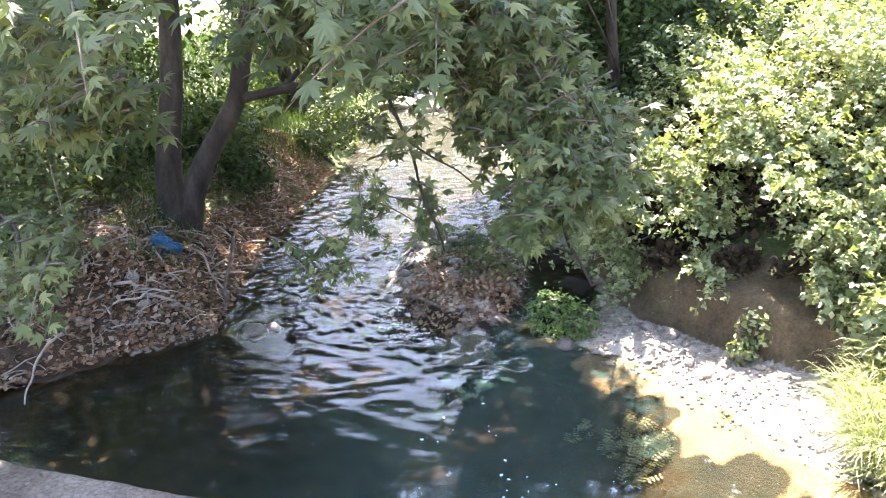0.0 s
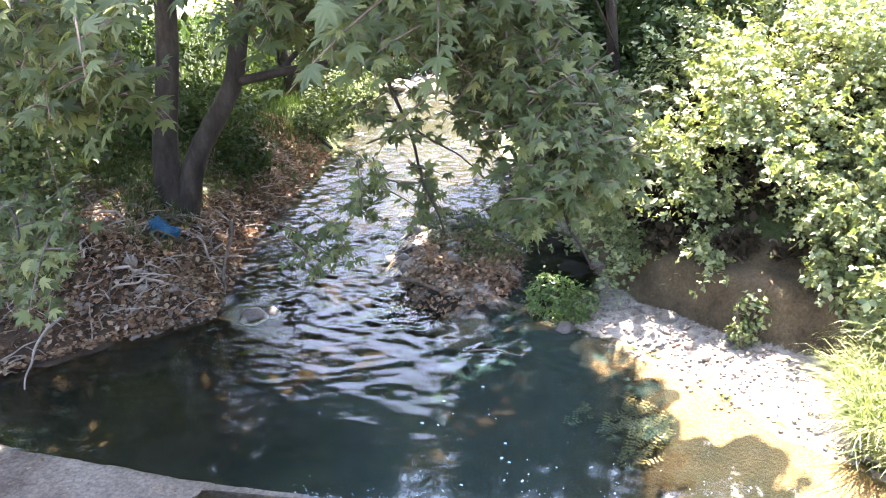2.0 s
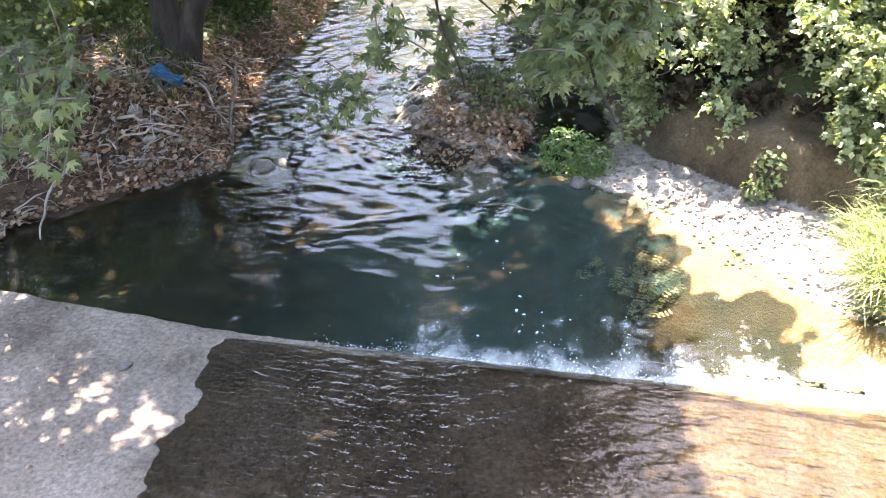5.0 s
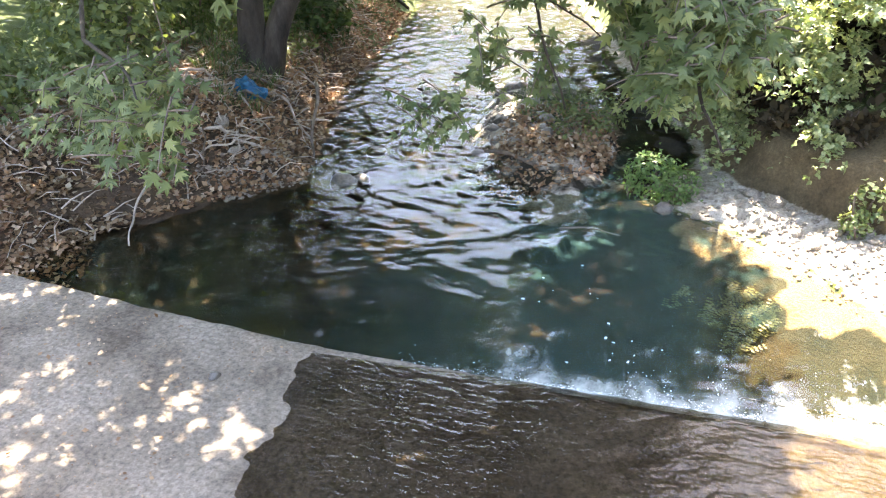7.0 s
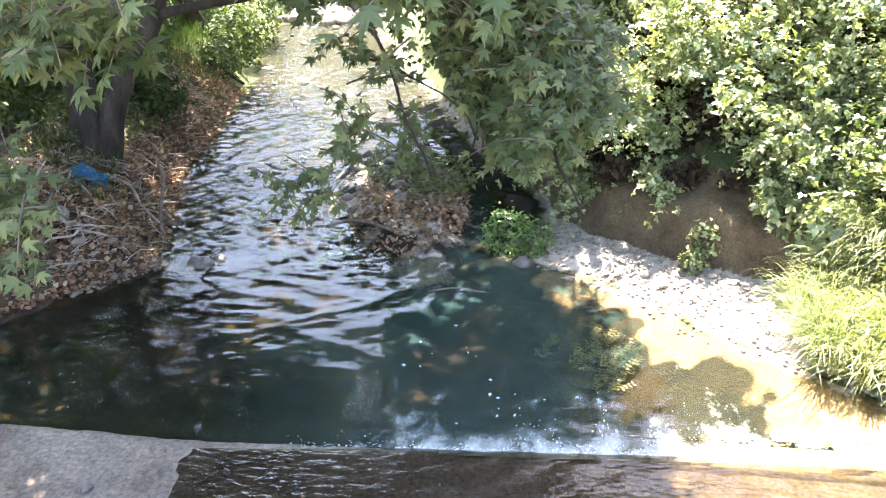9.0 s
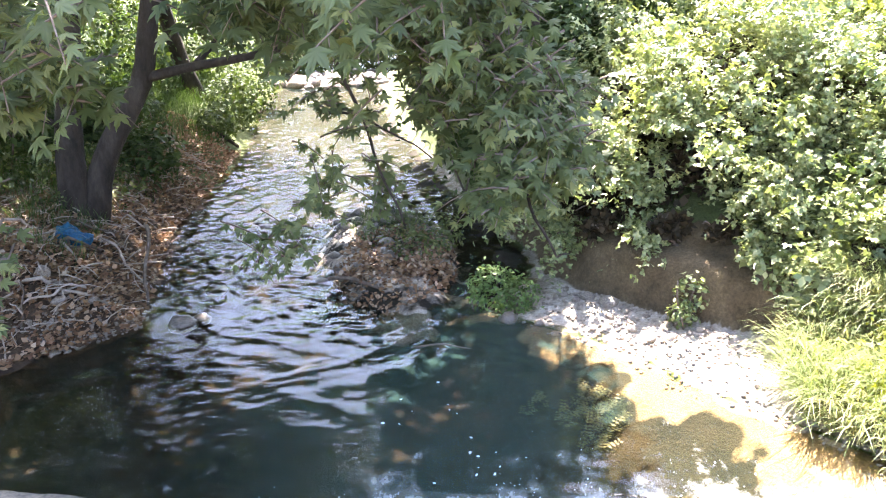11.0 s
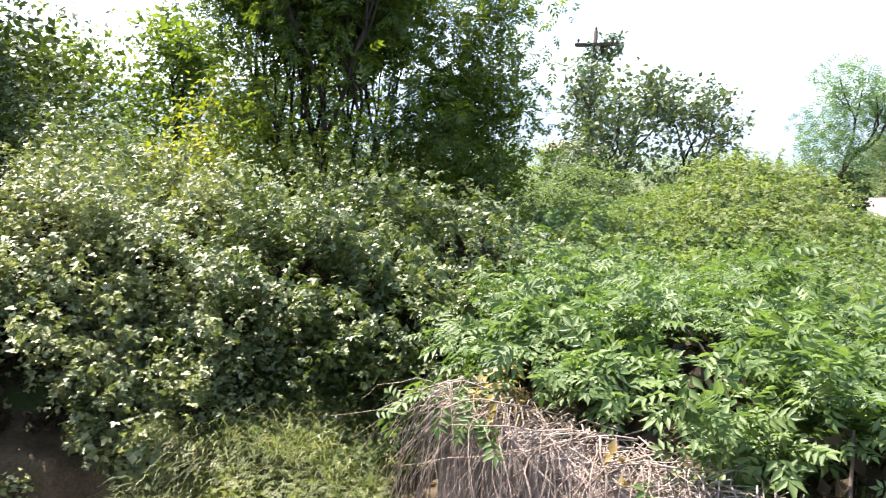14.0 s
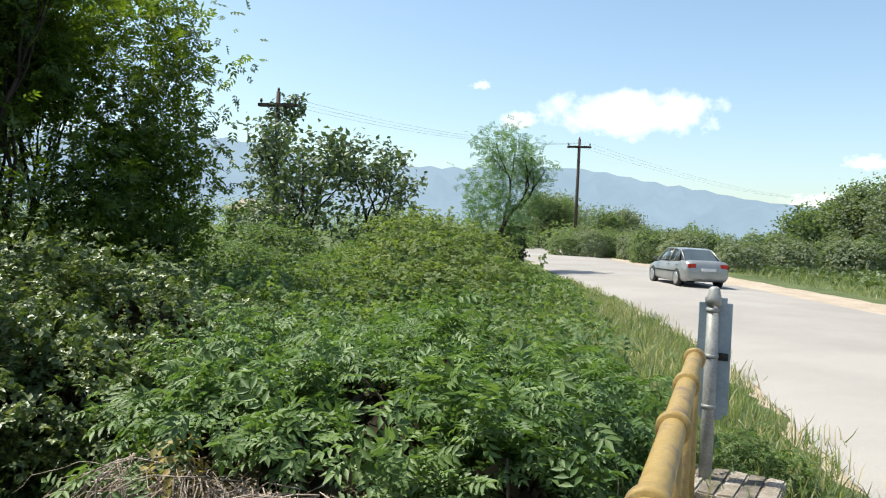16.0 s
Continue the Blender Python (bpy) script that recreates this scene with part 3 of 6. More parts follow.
bmesh.ops.bevel(bm, geom=bm.edges[:], offset=0.02, segments=1, affect="EDGES")
me = bpy.data.meshes.new("bridge_deck")
bm.to_mesh(me)
bm.free()
me.materials.append(M_CONCRETE)
tagged(new("bridge_deck", me), "concrete deck of the small road bridge", "bridge", kind="structure")
for nm, bx in (("abutment_east", (3.38, 4.4, -8, 0.6, -0.6, 1.84)), ("wing_wall", (3.38, 3.62, 0.605, 4.22, -0.6, 2.30)), ("abutment_west", (-9.8, -9.0, -8, -1.5, -0.6, 1.84))):
    bm = box(*bx, bevel=0.03)
    bmesh.ops.subdivide_edges(bm, edges=bm.edges[:], cuts=5, use_grid_fill=True)
    for v in bm.verts:
        v.co += Vector((0.012, 0.012, 0.02)) * noise.noise(v.co * 2.3)
    me = bpy.data.meshes.new(nm)
    bm.to_mesh(me)
    bm.free()
    me.materials.append(M_WALL)
    tagged(new(nm, me), "stained weathered concrete retaining wall", "wall", kind="structure")

# ---- road with sandy shoulder ----


def curve_points(xs, ys, n):
    t = np.linspace(0, len(xs) - 1, n)
    k = np.clip(t.astype(int), 0, len(xs) - 2)
    f = (t - k)[:, None]
    p = np.stack([xs, ys], -1).astype(float)
    p0, p1, p2, p3 = p[np.maximum(k - 1, 0)], p[k], p[k + 1], p[np.minimum(k + 2, len(xs) - 1)]
    m1, m2 = (p2 - p0) / 2, (p3 - p1) / 2
    return (2 * f ** 3 - 3 * f ** 2 + 1) * p1 + (f ** 3 - 2 * f ** 2 + f) * m1 + (-2 * f ** 3 + 3 * f ** 2) * p2 + (f ** 3 - f ** 2) * m2


rl = curve_points(EDGE_X[1:-1], EDGE_Y[1:-1], 260)
tg = unit(np.gradient(rl, axis=0))
nr = np.stack([tg[:, 1], -tg[:, 0]], -1)


def strip(name, o0, o1, cols, z, material, label, category, wob=0.0):
    u = np.linspace(0, 1, cols)
    o = o0 + (o1 - o0) * u
    jig = wob * (rumple(rl[:, 0], rl[:, 1], 0.9) + 0.6 * rumple(rl[:, 0], rl[:, 1], 2.7))
    p = rl[:, None] + nr[:, None] * (o[None, :, None] + np.where((u == 0) | (u == 1), 1.0, 0.0)[None, :, None] * jig[:, None, None])
    zz = z - 0.06 * ((u - 0.5) * 2)[None] ** 2 * np.ones((len(rl), 1))
    v = np.concatenate([p, zz[..., None]], -1)
    v[:, 0, 2] = v[:, -1, 2] = z - 0.11
    v[..., 2] += climb(p[..., 0])
    c = cols
    i = (np.arange(len(rl) - 1)[:, None] * c + np.arange(c - 1)[None]).ravel()
    return tagged(new(name, mesh(name, v, np.stack([i, i + c, i + c + 1, i + 1], -1), material, True)), label, category, kind="structure")


strip("road_shoulder", -0.28, 9.6, 10, 2.372, M_SHOULDER, "pale sandy gravel shoulder beside the road", "road", 0.25)
strip("road", 0, 7.4, 10, 2.41, M_ASPHALT, "sun-bleached pale grey asphalt road curving away", "road", 0.06)

# ---- plants: shared ways of building ----


def lobes_points(lobes, n, skin=0.16, lump=0.16, floor=0.03, clump=0):
    """Points and outward ways over a heap of round lobes: centre, radii, share."""
    lb = np.array(lobes, float)
    w = lb[:, 6] / lb[:, 6].sum()
    k = RNG.choice(len(lb), size=n, p=w)
    d = unit(RNG.normal(size=(n, 3)))
    if clump:
        seeds = unit(RNG.normal(size=(clump, 3)))
        d = unit(seeds[RNG.integers(0, clump, n)] + 0.22 * RNG.normal(size=(n, 3)))
    ph = lb[k, 0:1] * 3.1
    bump = 1 + lump * (np.sin(d[:, :1] * 7 + ph) * np.sin(d[:, 1:2] * 6 + ph * 1.7) + np.sin(d[:, 2:3] * 8 + d[:, :1] * 5 + ph)) * 0.7
    fine = 0.35 * lump * np.sin(d[:, :1] * 19 + ph * 2) * np.sin(d[:, 1:2] * 17 + ph) * np.sin(d[:, 2:3] * 21 + 1)
    r = (1 - np.abs(RNG.normal(0, skin, (n, 1)))) * (bump + fine)
    p = lb[k, :3] + d * r * lb[k, 3:6]
    deep = np.zeros(n, bool)
    for q in lb:
        deep |= (((p - q[:3]) / q[3:6]) ** 2).sum(1) < 0.42
    ok = ~deep & (p[:, 2] > land(p[:, 0], p[:, 1]) + floor)
    return p[ok], unit(d / lb[k, 3:6])[ok]


def shoots(p, d, n, length, gap, up=0.5):
    """Leaf places along short shoots that stand out of a bush."""
    k = RNG.choice(len(p), n)
    way = unit(d[k] + RNG.normal(0, 0.45, (n, 3)) + [0, 0, up])
    m = int(length / gap)
    s = np.arange(m)[None, :, None] * gap * RNG.uniform(0.5, 1.2, (n, 1, 1))
    q = p[k][:, None] + way[:, None] * s - np.array([0, 0, 1.0]) * (s ** 2) * 0.55
    side = RNG.normal(size=(n, m, 3))
    return (q + 0.03 * side).reshape(-1, 3), unit(side + np.array([0, 0, 1.2])).reshape(-1, 3)


def bush(name, lobes, n, template, size, material, label, category="bush", group="", kind="", stems=10, up=0.6, extra=0.12, skin=0.16, lump=0.16, clump=0, shoot=0.55, stem_mat=None, hollows=0, open_below=None, caves=(), inside=0):
    lb = np.array(lobes, float)
    base = (float(lb[0, 0]), float(lb[0, 1]), float(land(lb[0, 0], lb[0, 1])))
    t = thing(name, label, category, group, kind, base)
    p, d = lobes_points(lobes, n, skin, lump, clump=clump)
    for _ in range(hollows):
        k = RNG.integers(len(p))
        far = np.linalg.norm((p - p[k]) * [1, 1, 1.4], axis=1) > RNG.uniform(0.22, 0.5)
        p, d = p[far], d[far]
    if open_below is not None:
        keep = (d[:, 2] > 0.3) | (p[:, 2] > open_below) | (p[:, 0] < 1.2) | (RNG.uniform(0, 1, len(p)) < 0.4)
        p, d = p[keep], d[keep]
    for cx_, cy_, cz_, cr_ in caves:
        far = np.linalg.norm(p - [cx_, cy_, cz_], axis=1) > cr_
        p, d = p[far], d[far]
    nrm = unit(d * 0.7 + np.array([0, 0, up]) + RNG.normal(0, 0.45, d.shape))
    if extra:
        q, m2 = shoots(p, d, int(n * extra / 8) + 1, shoot, max(0.05, size * 0.6))
        p, nrm = np.concatenate([p, q]), np.concatenate([nrm, m2])
    v, f = scatter(template, p, nrm, size * RNG.uniform(0.6, 1.25, len(p)))
    part("leaves", mesh(name + "_leaves", v, f, material), t)
    # Added dark core of leaves: blocks the sun so hollows look shaded.
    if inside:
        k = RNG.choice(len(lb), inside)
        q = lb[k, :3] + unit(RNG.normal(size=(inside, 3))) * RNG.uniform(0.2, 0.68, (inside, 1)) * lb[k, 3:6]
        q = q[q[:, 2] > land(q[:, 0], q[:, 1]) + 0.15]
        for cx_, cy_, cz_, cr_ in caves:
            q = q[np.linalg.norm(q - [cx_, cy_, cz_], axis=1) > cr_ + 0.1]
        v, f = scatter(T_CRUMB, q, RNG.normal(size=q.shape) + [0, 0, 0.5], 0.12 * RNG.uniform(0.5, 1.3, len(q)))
        tagged(part("shading_core", mesh(name + "_shading_core", v, f, L_INNER), t, "dark brown leaf core added to block light inside"), kind="stuff")
    pieces = []
    for _ in range(stems):
        q = lb[RNG.integers(len(lb))]
        a = np.array([q[0] + RNG.normal(0, 0.3) * q[3], q[1] + RNG.normal(0, 0.3) * q[4], 0])
        a[2] = land(a[0], a[1]) - 0.05
        b = q[:3] + RNG.normal(0, 0.4, 3) * q[3:6]
        mid = (a + b) / 2 + RNG.normal(0, 0.15, 3)
        s = np.linspace(0, 1, 7)[:, None]
        pieces.append(tube((1 - s) ** 2 * a + 2 * s * (1 - s) * mid + s ** 2 * b, np.linspace(0.022, 0.008, 7), 5))
    if pieces:
        tagged(part("stems", mesh(name + "_stems", *joined(pieces), stem_mat or M_TWIG, True), t), kind="stuff")
    return t


def limb(start, way, length, radius, depth, out, tips, spread_=0.6, rise=0.15, segs=5, kids=3):
    """A branching limb: tapered tubes into out, end places into tips."""
    p = [np.array(start, float)]
    w = unit(np.array(way, float))
    for _ in range(segs):
        w = unit(w + RNG.normal(0, 0.13, 3) + np.array([0, 0, rise * 0.4]))
        p.append(p[-1] + w * length / segs)
    out.append(tube(p, np.linspace(radius, radius * 0.55, len(p)), 7 if radius > 0.04 else 5))
    if depth == 0:
        tips.append((p[-1], w))
        tips.append((p[len(p) // 2], w))
        return
    for k in range(kids):
        w2 = unit(w + RNG.normal(0, spread_, 3) + np.array([0, 0, rise]))
        at = p[-1] if k < kids - 1 else p[-2]
        limb(at, w2, length * RNG.uniform(0.6, 0.85), radius * 0.55, depth - 1, out, tips, spread_, rise, segs, kids)


def crown(tips, per, reach, template, size, up=0.6, droop=0.0):
    p = np.concatenate([np.asarray(t)[None] + RNG.normal(0, reach, (per, 3)) * [1, 1, 0.8] - [0, 0, droop] for t, _ in tips])
    return scatter(template, p, RNG.normal(0, 0.5, p.shape) + [0, 0, up], size * RNG.uniform(0.6, 1.25, len(p)))


def sprays(lobes, count, length, leaves, size, droop=0.5):
    """Leafy twigs filling round lobes: twig tubes and leaf places."""
    lb = np.array(lobes, float)
    w = lb[:, 6] / lb[:, 6].sum()
    twigs, pos, nrm, way = [], [], [], []
    for _ in range(count):
        q = lb[RNG.choice(len(lb), p=w)]
        d = unit(RNG.normal(size=3))
        a = q[:3] + d * q[3:6] * RNG.uniform(0, 1) ** 0.5
        g = unit(RNG.normal(0, 1, 3) * [1, 1, 0.3] + [0.2, -0.3, -0.15])
        ln = length * RNG.uniform(0.6, 1.3)
        s = np.linspace(0, 1, 6)[:, None]
        line = a + g * ln * (s - 0.5) - np.array([0, 0, droop]) * ln * s ** 2 * 0.6
        twigs.append(tube(line, np.linspace(0.009, 0.003, 6), 4))
        for k in range(leaves):
            u = (k + 0.7) / leaves
            c = a + g * ln * (u - 0.5) - np.array([0, 0, droop]) * ln * u ** 2 * 0.6
            side = unit(RNG.normal(size=3) + g * 0.6)
            pos.append(c + side * size * 0.25)
            nrm.append(unit(np.array([0.05, -0.55, 0.9]) + RNG.normal(0, 0.42, 3)))
            way.append(side + np.array([0, -0.3, -0.6]))
    return twigs, np.array(pos), np.array(nrm), np.array(way)


# ---- plane tree on the bank, two stems from one foot ----
plane = thing("plane_tree", "old plane tree with two dark stems leaning over the stream", "tree", at=(-7.0, 10.0, 0.75))
T1 = [(-7.02, 9.95, 0.55), (-6.98, 10.02, 1.4), (-6.86, 10.17, 2.45), (-6.74, 10.25, 3.68), (-6.7, 10.4, 5.2), (-6.6, 10.6, 7.0)]
T2 = [(-6.85, 10.02, 0.5), (-6.68, 10.15, 1.15), (-6.42, 10.36, 1.82), (-5.94, 10.56, 2.65), (-5.62, 10.61, 3.87), (-5.3, 10.8, 5.4), (-5.0, 11.2, 7.0)]


def bend(points, n=24):
    p = np.array(points, float)
    t = np.linspace(0, len(p) - 1, n)
    return np.stack([np.interp(t, np.arange(len(p)), p[:, k]) for k in range(3)], -1) + 0.02 * np.sin(t[:, None] * [3.1, 2.3, 1.9])


part("trunk", mesh("trunk", *tube(bend(T1), np.linspace(0.21, 0.12, 24) + 0.10 * np.exp(-np.arange(24) / 1.8), 14), M_BARK, True), plane)
part("trunk", mesh("trunk", *tube(bend(T2), np.linspace(0.19, 0.10, 24) + 0.08 * np.exp(-np.arange(24) / 1.8), 14), M_BARK, True), plane)
for line, r in (([(-5.93, 10.56, 2.6), (-5.24, 10.5, 2.72), (-4.55, 10.42, 2.86), (-3.73, 10.36, 3.03), (-2.65, 10.3, 3.0), (-1.9, 10.1, 3.1)], 0.075),
                ([(-5.6, 10.6, 3.9), (-4.9, 9.6, 4.6), (-3.9, 8.2, 5.0), (-2.9, 6.6, 5.0), (-2.5, 5.4, 4.9)], 0.06),
                ([(-6.7, 10.3, 4.4), (-5.9, 8.4, 5.2), (-4.6, 6.2, 5.3), (-3.6, 4.6, 5.0), (-2.9, 3.4, 4.6)], 0.06),
                ([(-3.0, 7.4, 4.6), (-2.3, 6.7, 3.9), (-1.85, 6.25, 3.1), (-1.68, 6.2, 2.65), (-1.52, 6.05, 2.25), (-1.38, 6.0, 1.95)], 0.022),
                ([(-2.1, 6.3, 2.85), (-1.75, 6.2, 2.82), (-1.3, 6.25, 2.6), (-1.1, 6.25, 2.4)], 0.014),
                ([(-5.2, 10.5, 2.72), (-4.7, 10.9, 3.3), (-4.5, 11.3, 4.2)], 0.05),
                ([(-5.3, 10.8, 5.4), (-4.4, 9.8, 6.5), (-3.4, 8.4, 7.0), (-2.4, 7.4, 7.1)], 0.09)):
    part("limb", mesh("limb", *tube(bend(line), np.linspace(r, r * 0.35, 24), 8), M_BARK, True), plane)
LOW = [(-2.9, 3.6, 4.0, 0.8, 0.6, 0.3, 7),  (-1.0, 3.9, 3.95, 0.4, 0.4, 0.2, 3),
       (-1.9, 4.6, 4.3, 0.6, 0.6, 0.25, 8), (-2.1, 5.5, 3.95, 0.8, 0.7, 0.4, 14), (-1.5, 6.4, 3.85, 0.8, 0.7, 0.4, 14), (-4.6, 5.2, 3.8, 0.6, 0.7, 0.3, 8), (-3.3, 4.2, 3.5, 0.5, 0.5, 0.2, 5),
       (-0.9, 6.2, 3.9, 0.6, 0.5, 0.25, 9), (-3.6, 8.6, 4.1, 0.9, 0.8, 0.3, 11), (-3.3, 9.0, 3.6, 1.0, 0.9, 0.45, 13)]
HANG = [(-2.1, 5.95, 2.4, 0.27, 0.25, 0.33, 7), (-2.4, 5.8, 1.95, 0.26, 0.22, 0.2, 5), (-1.6, 6.2, 2.35, 0.2, 0.2, 0.26, 3), (-1.9, 6.2, 2.95, 0.35, 0.3, 0.25, 5)]
tw, po, no, wa = sprays(LOW, 450, 0.65, 10, 0.13)
tw2, po2, no2, wa2 = sprays(HANG, 38, 0.45, 9, 0.10)
tagged(part("twigs", mesh("twigs", *joined(tw + tw2), M_TWIG, True), plane), kind="stuff")
part("low_leaves", mesh("low_leaves", *scatter(T_PLANE, np.concatenate([po, po2]), np.concatenate([no, no2]), np.concatenate([0.13 * RNG.uniform(0.5, 1.25, len(po)), 0.088 * RNG.uniform(0.6, 1.2, len(po2))]),
     np.concatenate([wa, wa2])), L_PLANE), plane, "broad five-lobed green leaves")
# Unseen upper crown, its lobes placed to shade pool, slab and low leaves.
HIGH = [(-3.9, 5.6, 6.4, 1.2, 1.0, 0.6, 7), (-5.0, 11.7, 7.5, 2.4, 2.2, 1.5, 10), (-2.6, 10.9, 7.0, 1.8, 1.7, 1.1, 8), (-6.9, 9.1, 6.6, 2.2, 2.2, 1.5, 10), (-5.1, 6.8, 6.8, 2.0, 1.7, 1.0, 4), (-2.1, 7.9, 7.0, 1.7, 1.6, 0.9, 8), (-1.45, 9.0, 6.6, 1.05, 1.1, 0.7, 6),
        (-1.7, 6.3, 6.9, 1.1, 1.0, 0.7, 3), (-4.9, 14.5, 6.9, 2.0, 1.7, 1.4, 6), (-3.1, 5.9, 6.8, 1.6, 1.2, 0.8, 6), (-8.7, 11.7, 7.4, 2.0, 2.2, 1.6, 7), (-7.7, 6.4, 6.6, 1.8, 1.6, 1.0, 4), (-7.9, 14.7, 7.2, 2.0, 2.0, 1.5, 6),
        (-1.2, 6.0, 6.9, 1.7, 1.2, 0.8, 9), (-4.3, 8.8, 6.9, 1.3, 1.2, 0.8, 6), (-1.3, 5.0, 6.9, 1.1, 0.9, 0.6, 6), (-2.0, 14.0, 6.8, 1.5, 1.4, 1.0, 6)]
hp, hd_ = lobes_points(HIGH, 64000, 0.4, 0.2, clump=170)
part("crown", mesh("crown", *scatter(T_PLANE_HIGH, hp, hd_ * 0.4 + [0, 0, 0.9] + RNG.normal(0, 0.4, hp.shape), 0.2 * RNG.uniform(0.6, 1.2, len(hp))), L_PLANE), plane)

# ---- second plane, its boughs hanging to the water ----
plane2 = thing("plane_tree", "plane tree with leafy boughs hanging down to the water", "tree", at=(-0.3, 12.6, 0.8))
part("trunk", mesh("trunk", *tube(bend([(-0.3, 12.6, 0.4), (-0.4, 12.2, 2.0), (-0.5, 11.5, 3.6), (-0.6, 11.2, 5.5)]), np.linspace(0.12, 0.05, 24), 10), M_BARK, True), plane2)
for line, r in (([(-0.4, 11.9, 2.8), (-0.7, 9.4, 4.0), (-0.7, 7.4, 3.9), (-0.65, 6.2, 3.2), (-0.6, 5.8, 2.4)], 0.018), ([(-0.5, 11.5, 3.6), (-0.4, 9.0, 4.3), (-0.1, 6.9, 3.7)], 0.014),
                ([(-0.6, 7.2, 3.8), (-0.5, 6.4, 2.8), (-0.35, 6.0, 2.1), (-0.15, 6.0, 1.72), (-0.05, 5.95, 1.75)], 0.02)):
    part("limb", mesh("limb", *tube(bend(line), np.linspace(r, r * 0.3, 24), 7), M_BARK, True), plane2)
BOUGH = [(-0.58, 6.0, 3.15, 0.36, 0.36, 0.36, 13), (-0.35, 6.0, 2.65, 0.34, 0.35, 0.33, 11), (-0.6, 5.7, 2.5, 0.24, 0.26, 0.26, 7), (-0.32, 6.3, 3.05, 0.4, 0.4, 0.36, 12), (-0.3, 6.4, 2.6, 0.4, 0.4, 0.4, 9), (-0.8, 6.5, 3.4, 0.5, 0.5, 0.3, 10),
         (-0.6, 7.6, 2.4, 0.7, 0.6, 0.7, 14), (-1.0, 6.3, 3.3, 0.35, 0.3, 0.3, 7), (-1.15, 6.3, 2.9, 0.2, 0.2, 0.25, 3), (-1.35, 8.2, 3.1, 0.5, 0.5, 0.5, 7), (-1.6, 8.6, 3.5, 0.6, 0.5, 0.35, 6)]
tw, po, no, wa = sprays(BOUGH, 300, 0.55, 10, 0.10, 0.7)
tagged(part("twigs", mesh("twigs", *joined(tw), M_TWIG, True), plane2), kind="stuff")
part("leaves", mesh("leaves", *scatter(T_PLANE, po, no, 0.105 * RNG.uniform(0.6, 1.25, len(po)), wa), L_PLANE), plane2)
# Unseen crown, added to shade the thicket and block sky from reflections.
hp, hd_ = lobes_points([(-1.4, 16.2, 8.0, 1.8, 1.8, 1.2, 8), (0.2, 18.4, 8.4, 2.0, 2.0, 1.3, 8), (-2.8, 18.8, 8.4, 2.2, 2.2, 1.3, 7), (-1.2, 14.0, 7.4, 1.2, 1.2, 0.8, 6), (-3.0, 15.6, 5.0, 1.2, 1.3, 1.0, 7), (-2.5, 13.2, 5.2, 0.9, 1.0, 0.8, 5)], 21000, 0.4, 0.2, clump=120)
part("crown", mesh("crown", *scatter(T_PLANE_HIGH, hp, hd_ * 0.4 + [0, 0, 0.9] + RNG.normal(0, 0.4, hp.shape), 0.22 * RNG.uniform(0.6, 1.2, len(hp))), L_PLANE), plane2)

# ---- brambles over the far bank ----
BRAMBLE = [(0.3, 10.15, 1.15, 0.9, 0.7, 0.75, 7), (1.1, 9.95, 1.2, 0.9, 0.7, 0.7, 7), (1.9, 9.8, 1.4, 1.1, 0.9, 0.9, 9), (2.8, 9.25, 1.3, 0.9, 0.8, 0.75, 7), (0.9, 10.8, 1.8, 1.2, 1.0, 1.0, 7), (2.2, 10.6, 2.1, 1.3, 1.1, 1.1, 8),
           (3.5, 10.2, 1.9, 1.4, 1.3, 1.35, 10), (2.0, 12.3, 2.3, 1.6, 1.3, 1.15, 7), (4.3, 11.9, 2.4, 1.8, 1.5, 1.1, 8), (3.6, 8.6, 1.5, 0.7, 0.7, 0.7, 5),
           (3.1, 7.8, 0.95, 0.5, 0.5, 0.5, 4), (0.5, 9.4, 0.85, 0.4, 0.16, 0.22, 1.4), (1.2, 9.0, 0.95, 0.35, 0.14, 0.22, 1.3), (1.75, 8.75, 0.95, 0.3, 0.14, 0.28, 1.3), (2.25, 8.5, 0.85, 0.3, 0.16, 0.4, 1.6)]
CAVES = ((3.9, 7.9, 0.85, 0.75), (4.6, 7.2, 1.0, 0.7), (5.2, 6.5, 1.2, 0.55), (3.0, 8.4, 0.5, 0.45))
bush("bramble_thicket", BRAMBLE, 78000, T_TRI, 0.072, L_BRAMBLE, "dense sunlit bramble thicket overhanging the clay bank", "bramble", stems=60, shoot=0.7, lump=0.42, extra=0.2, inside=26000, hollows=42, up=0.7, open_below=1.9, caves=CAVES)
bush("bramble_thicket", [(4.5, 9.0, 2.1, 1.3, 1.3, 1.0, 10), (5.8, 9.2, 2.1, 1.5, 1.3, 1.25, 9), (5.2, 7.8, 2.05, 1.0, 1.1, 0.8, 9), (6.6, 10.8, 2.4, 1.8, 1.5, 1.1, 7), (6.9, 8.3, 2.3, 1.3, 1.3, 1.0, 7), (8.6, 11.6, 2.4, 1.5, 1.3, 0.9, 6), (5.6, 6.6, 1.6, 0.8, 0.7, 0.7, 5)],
     40000, T_TRI, 0.08, L_BRAMBLE_DIM, "bramble thicket beside the elder patch, weaker light in its leaf colour", "bramble", stems=40, shoot=0.7, lump=0.45, extra=0.2, inside=13000, hollows=30, up=0.7, caves=CAVES)
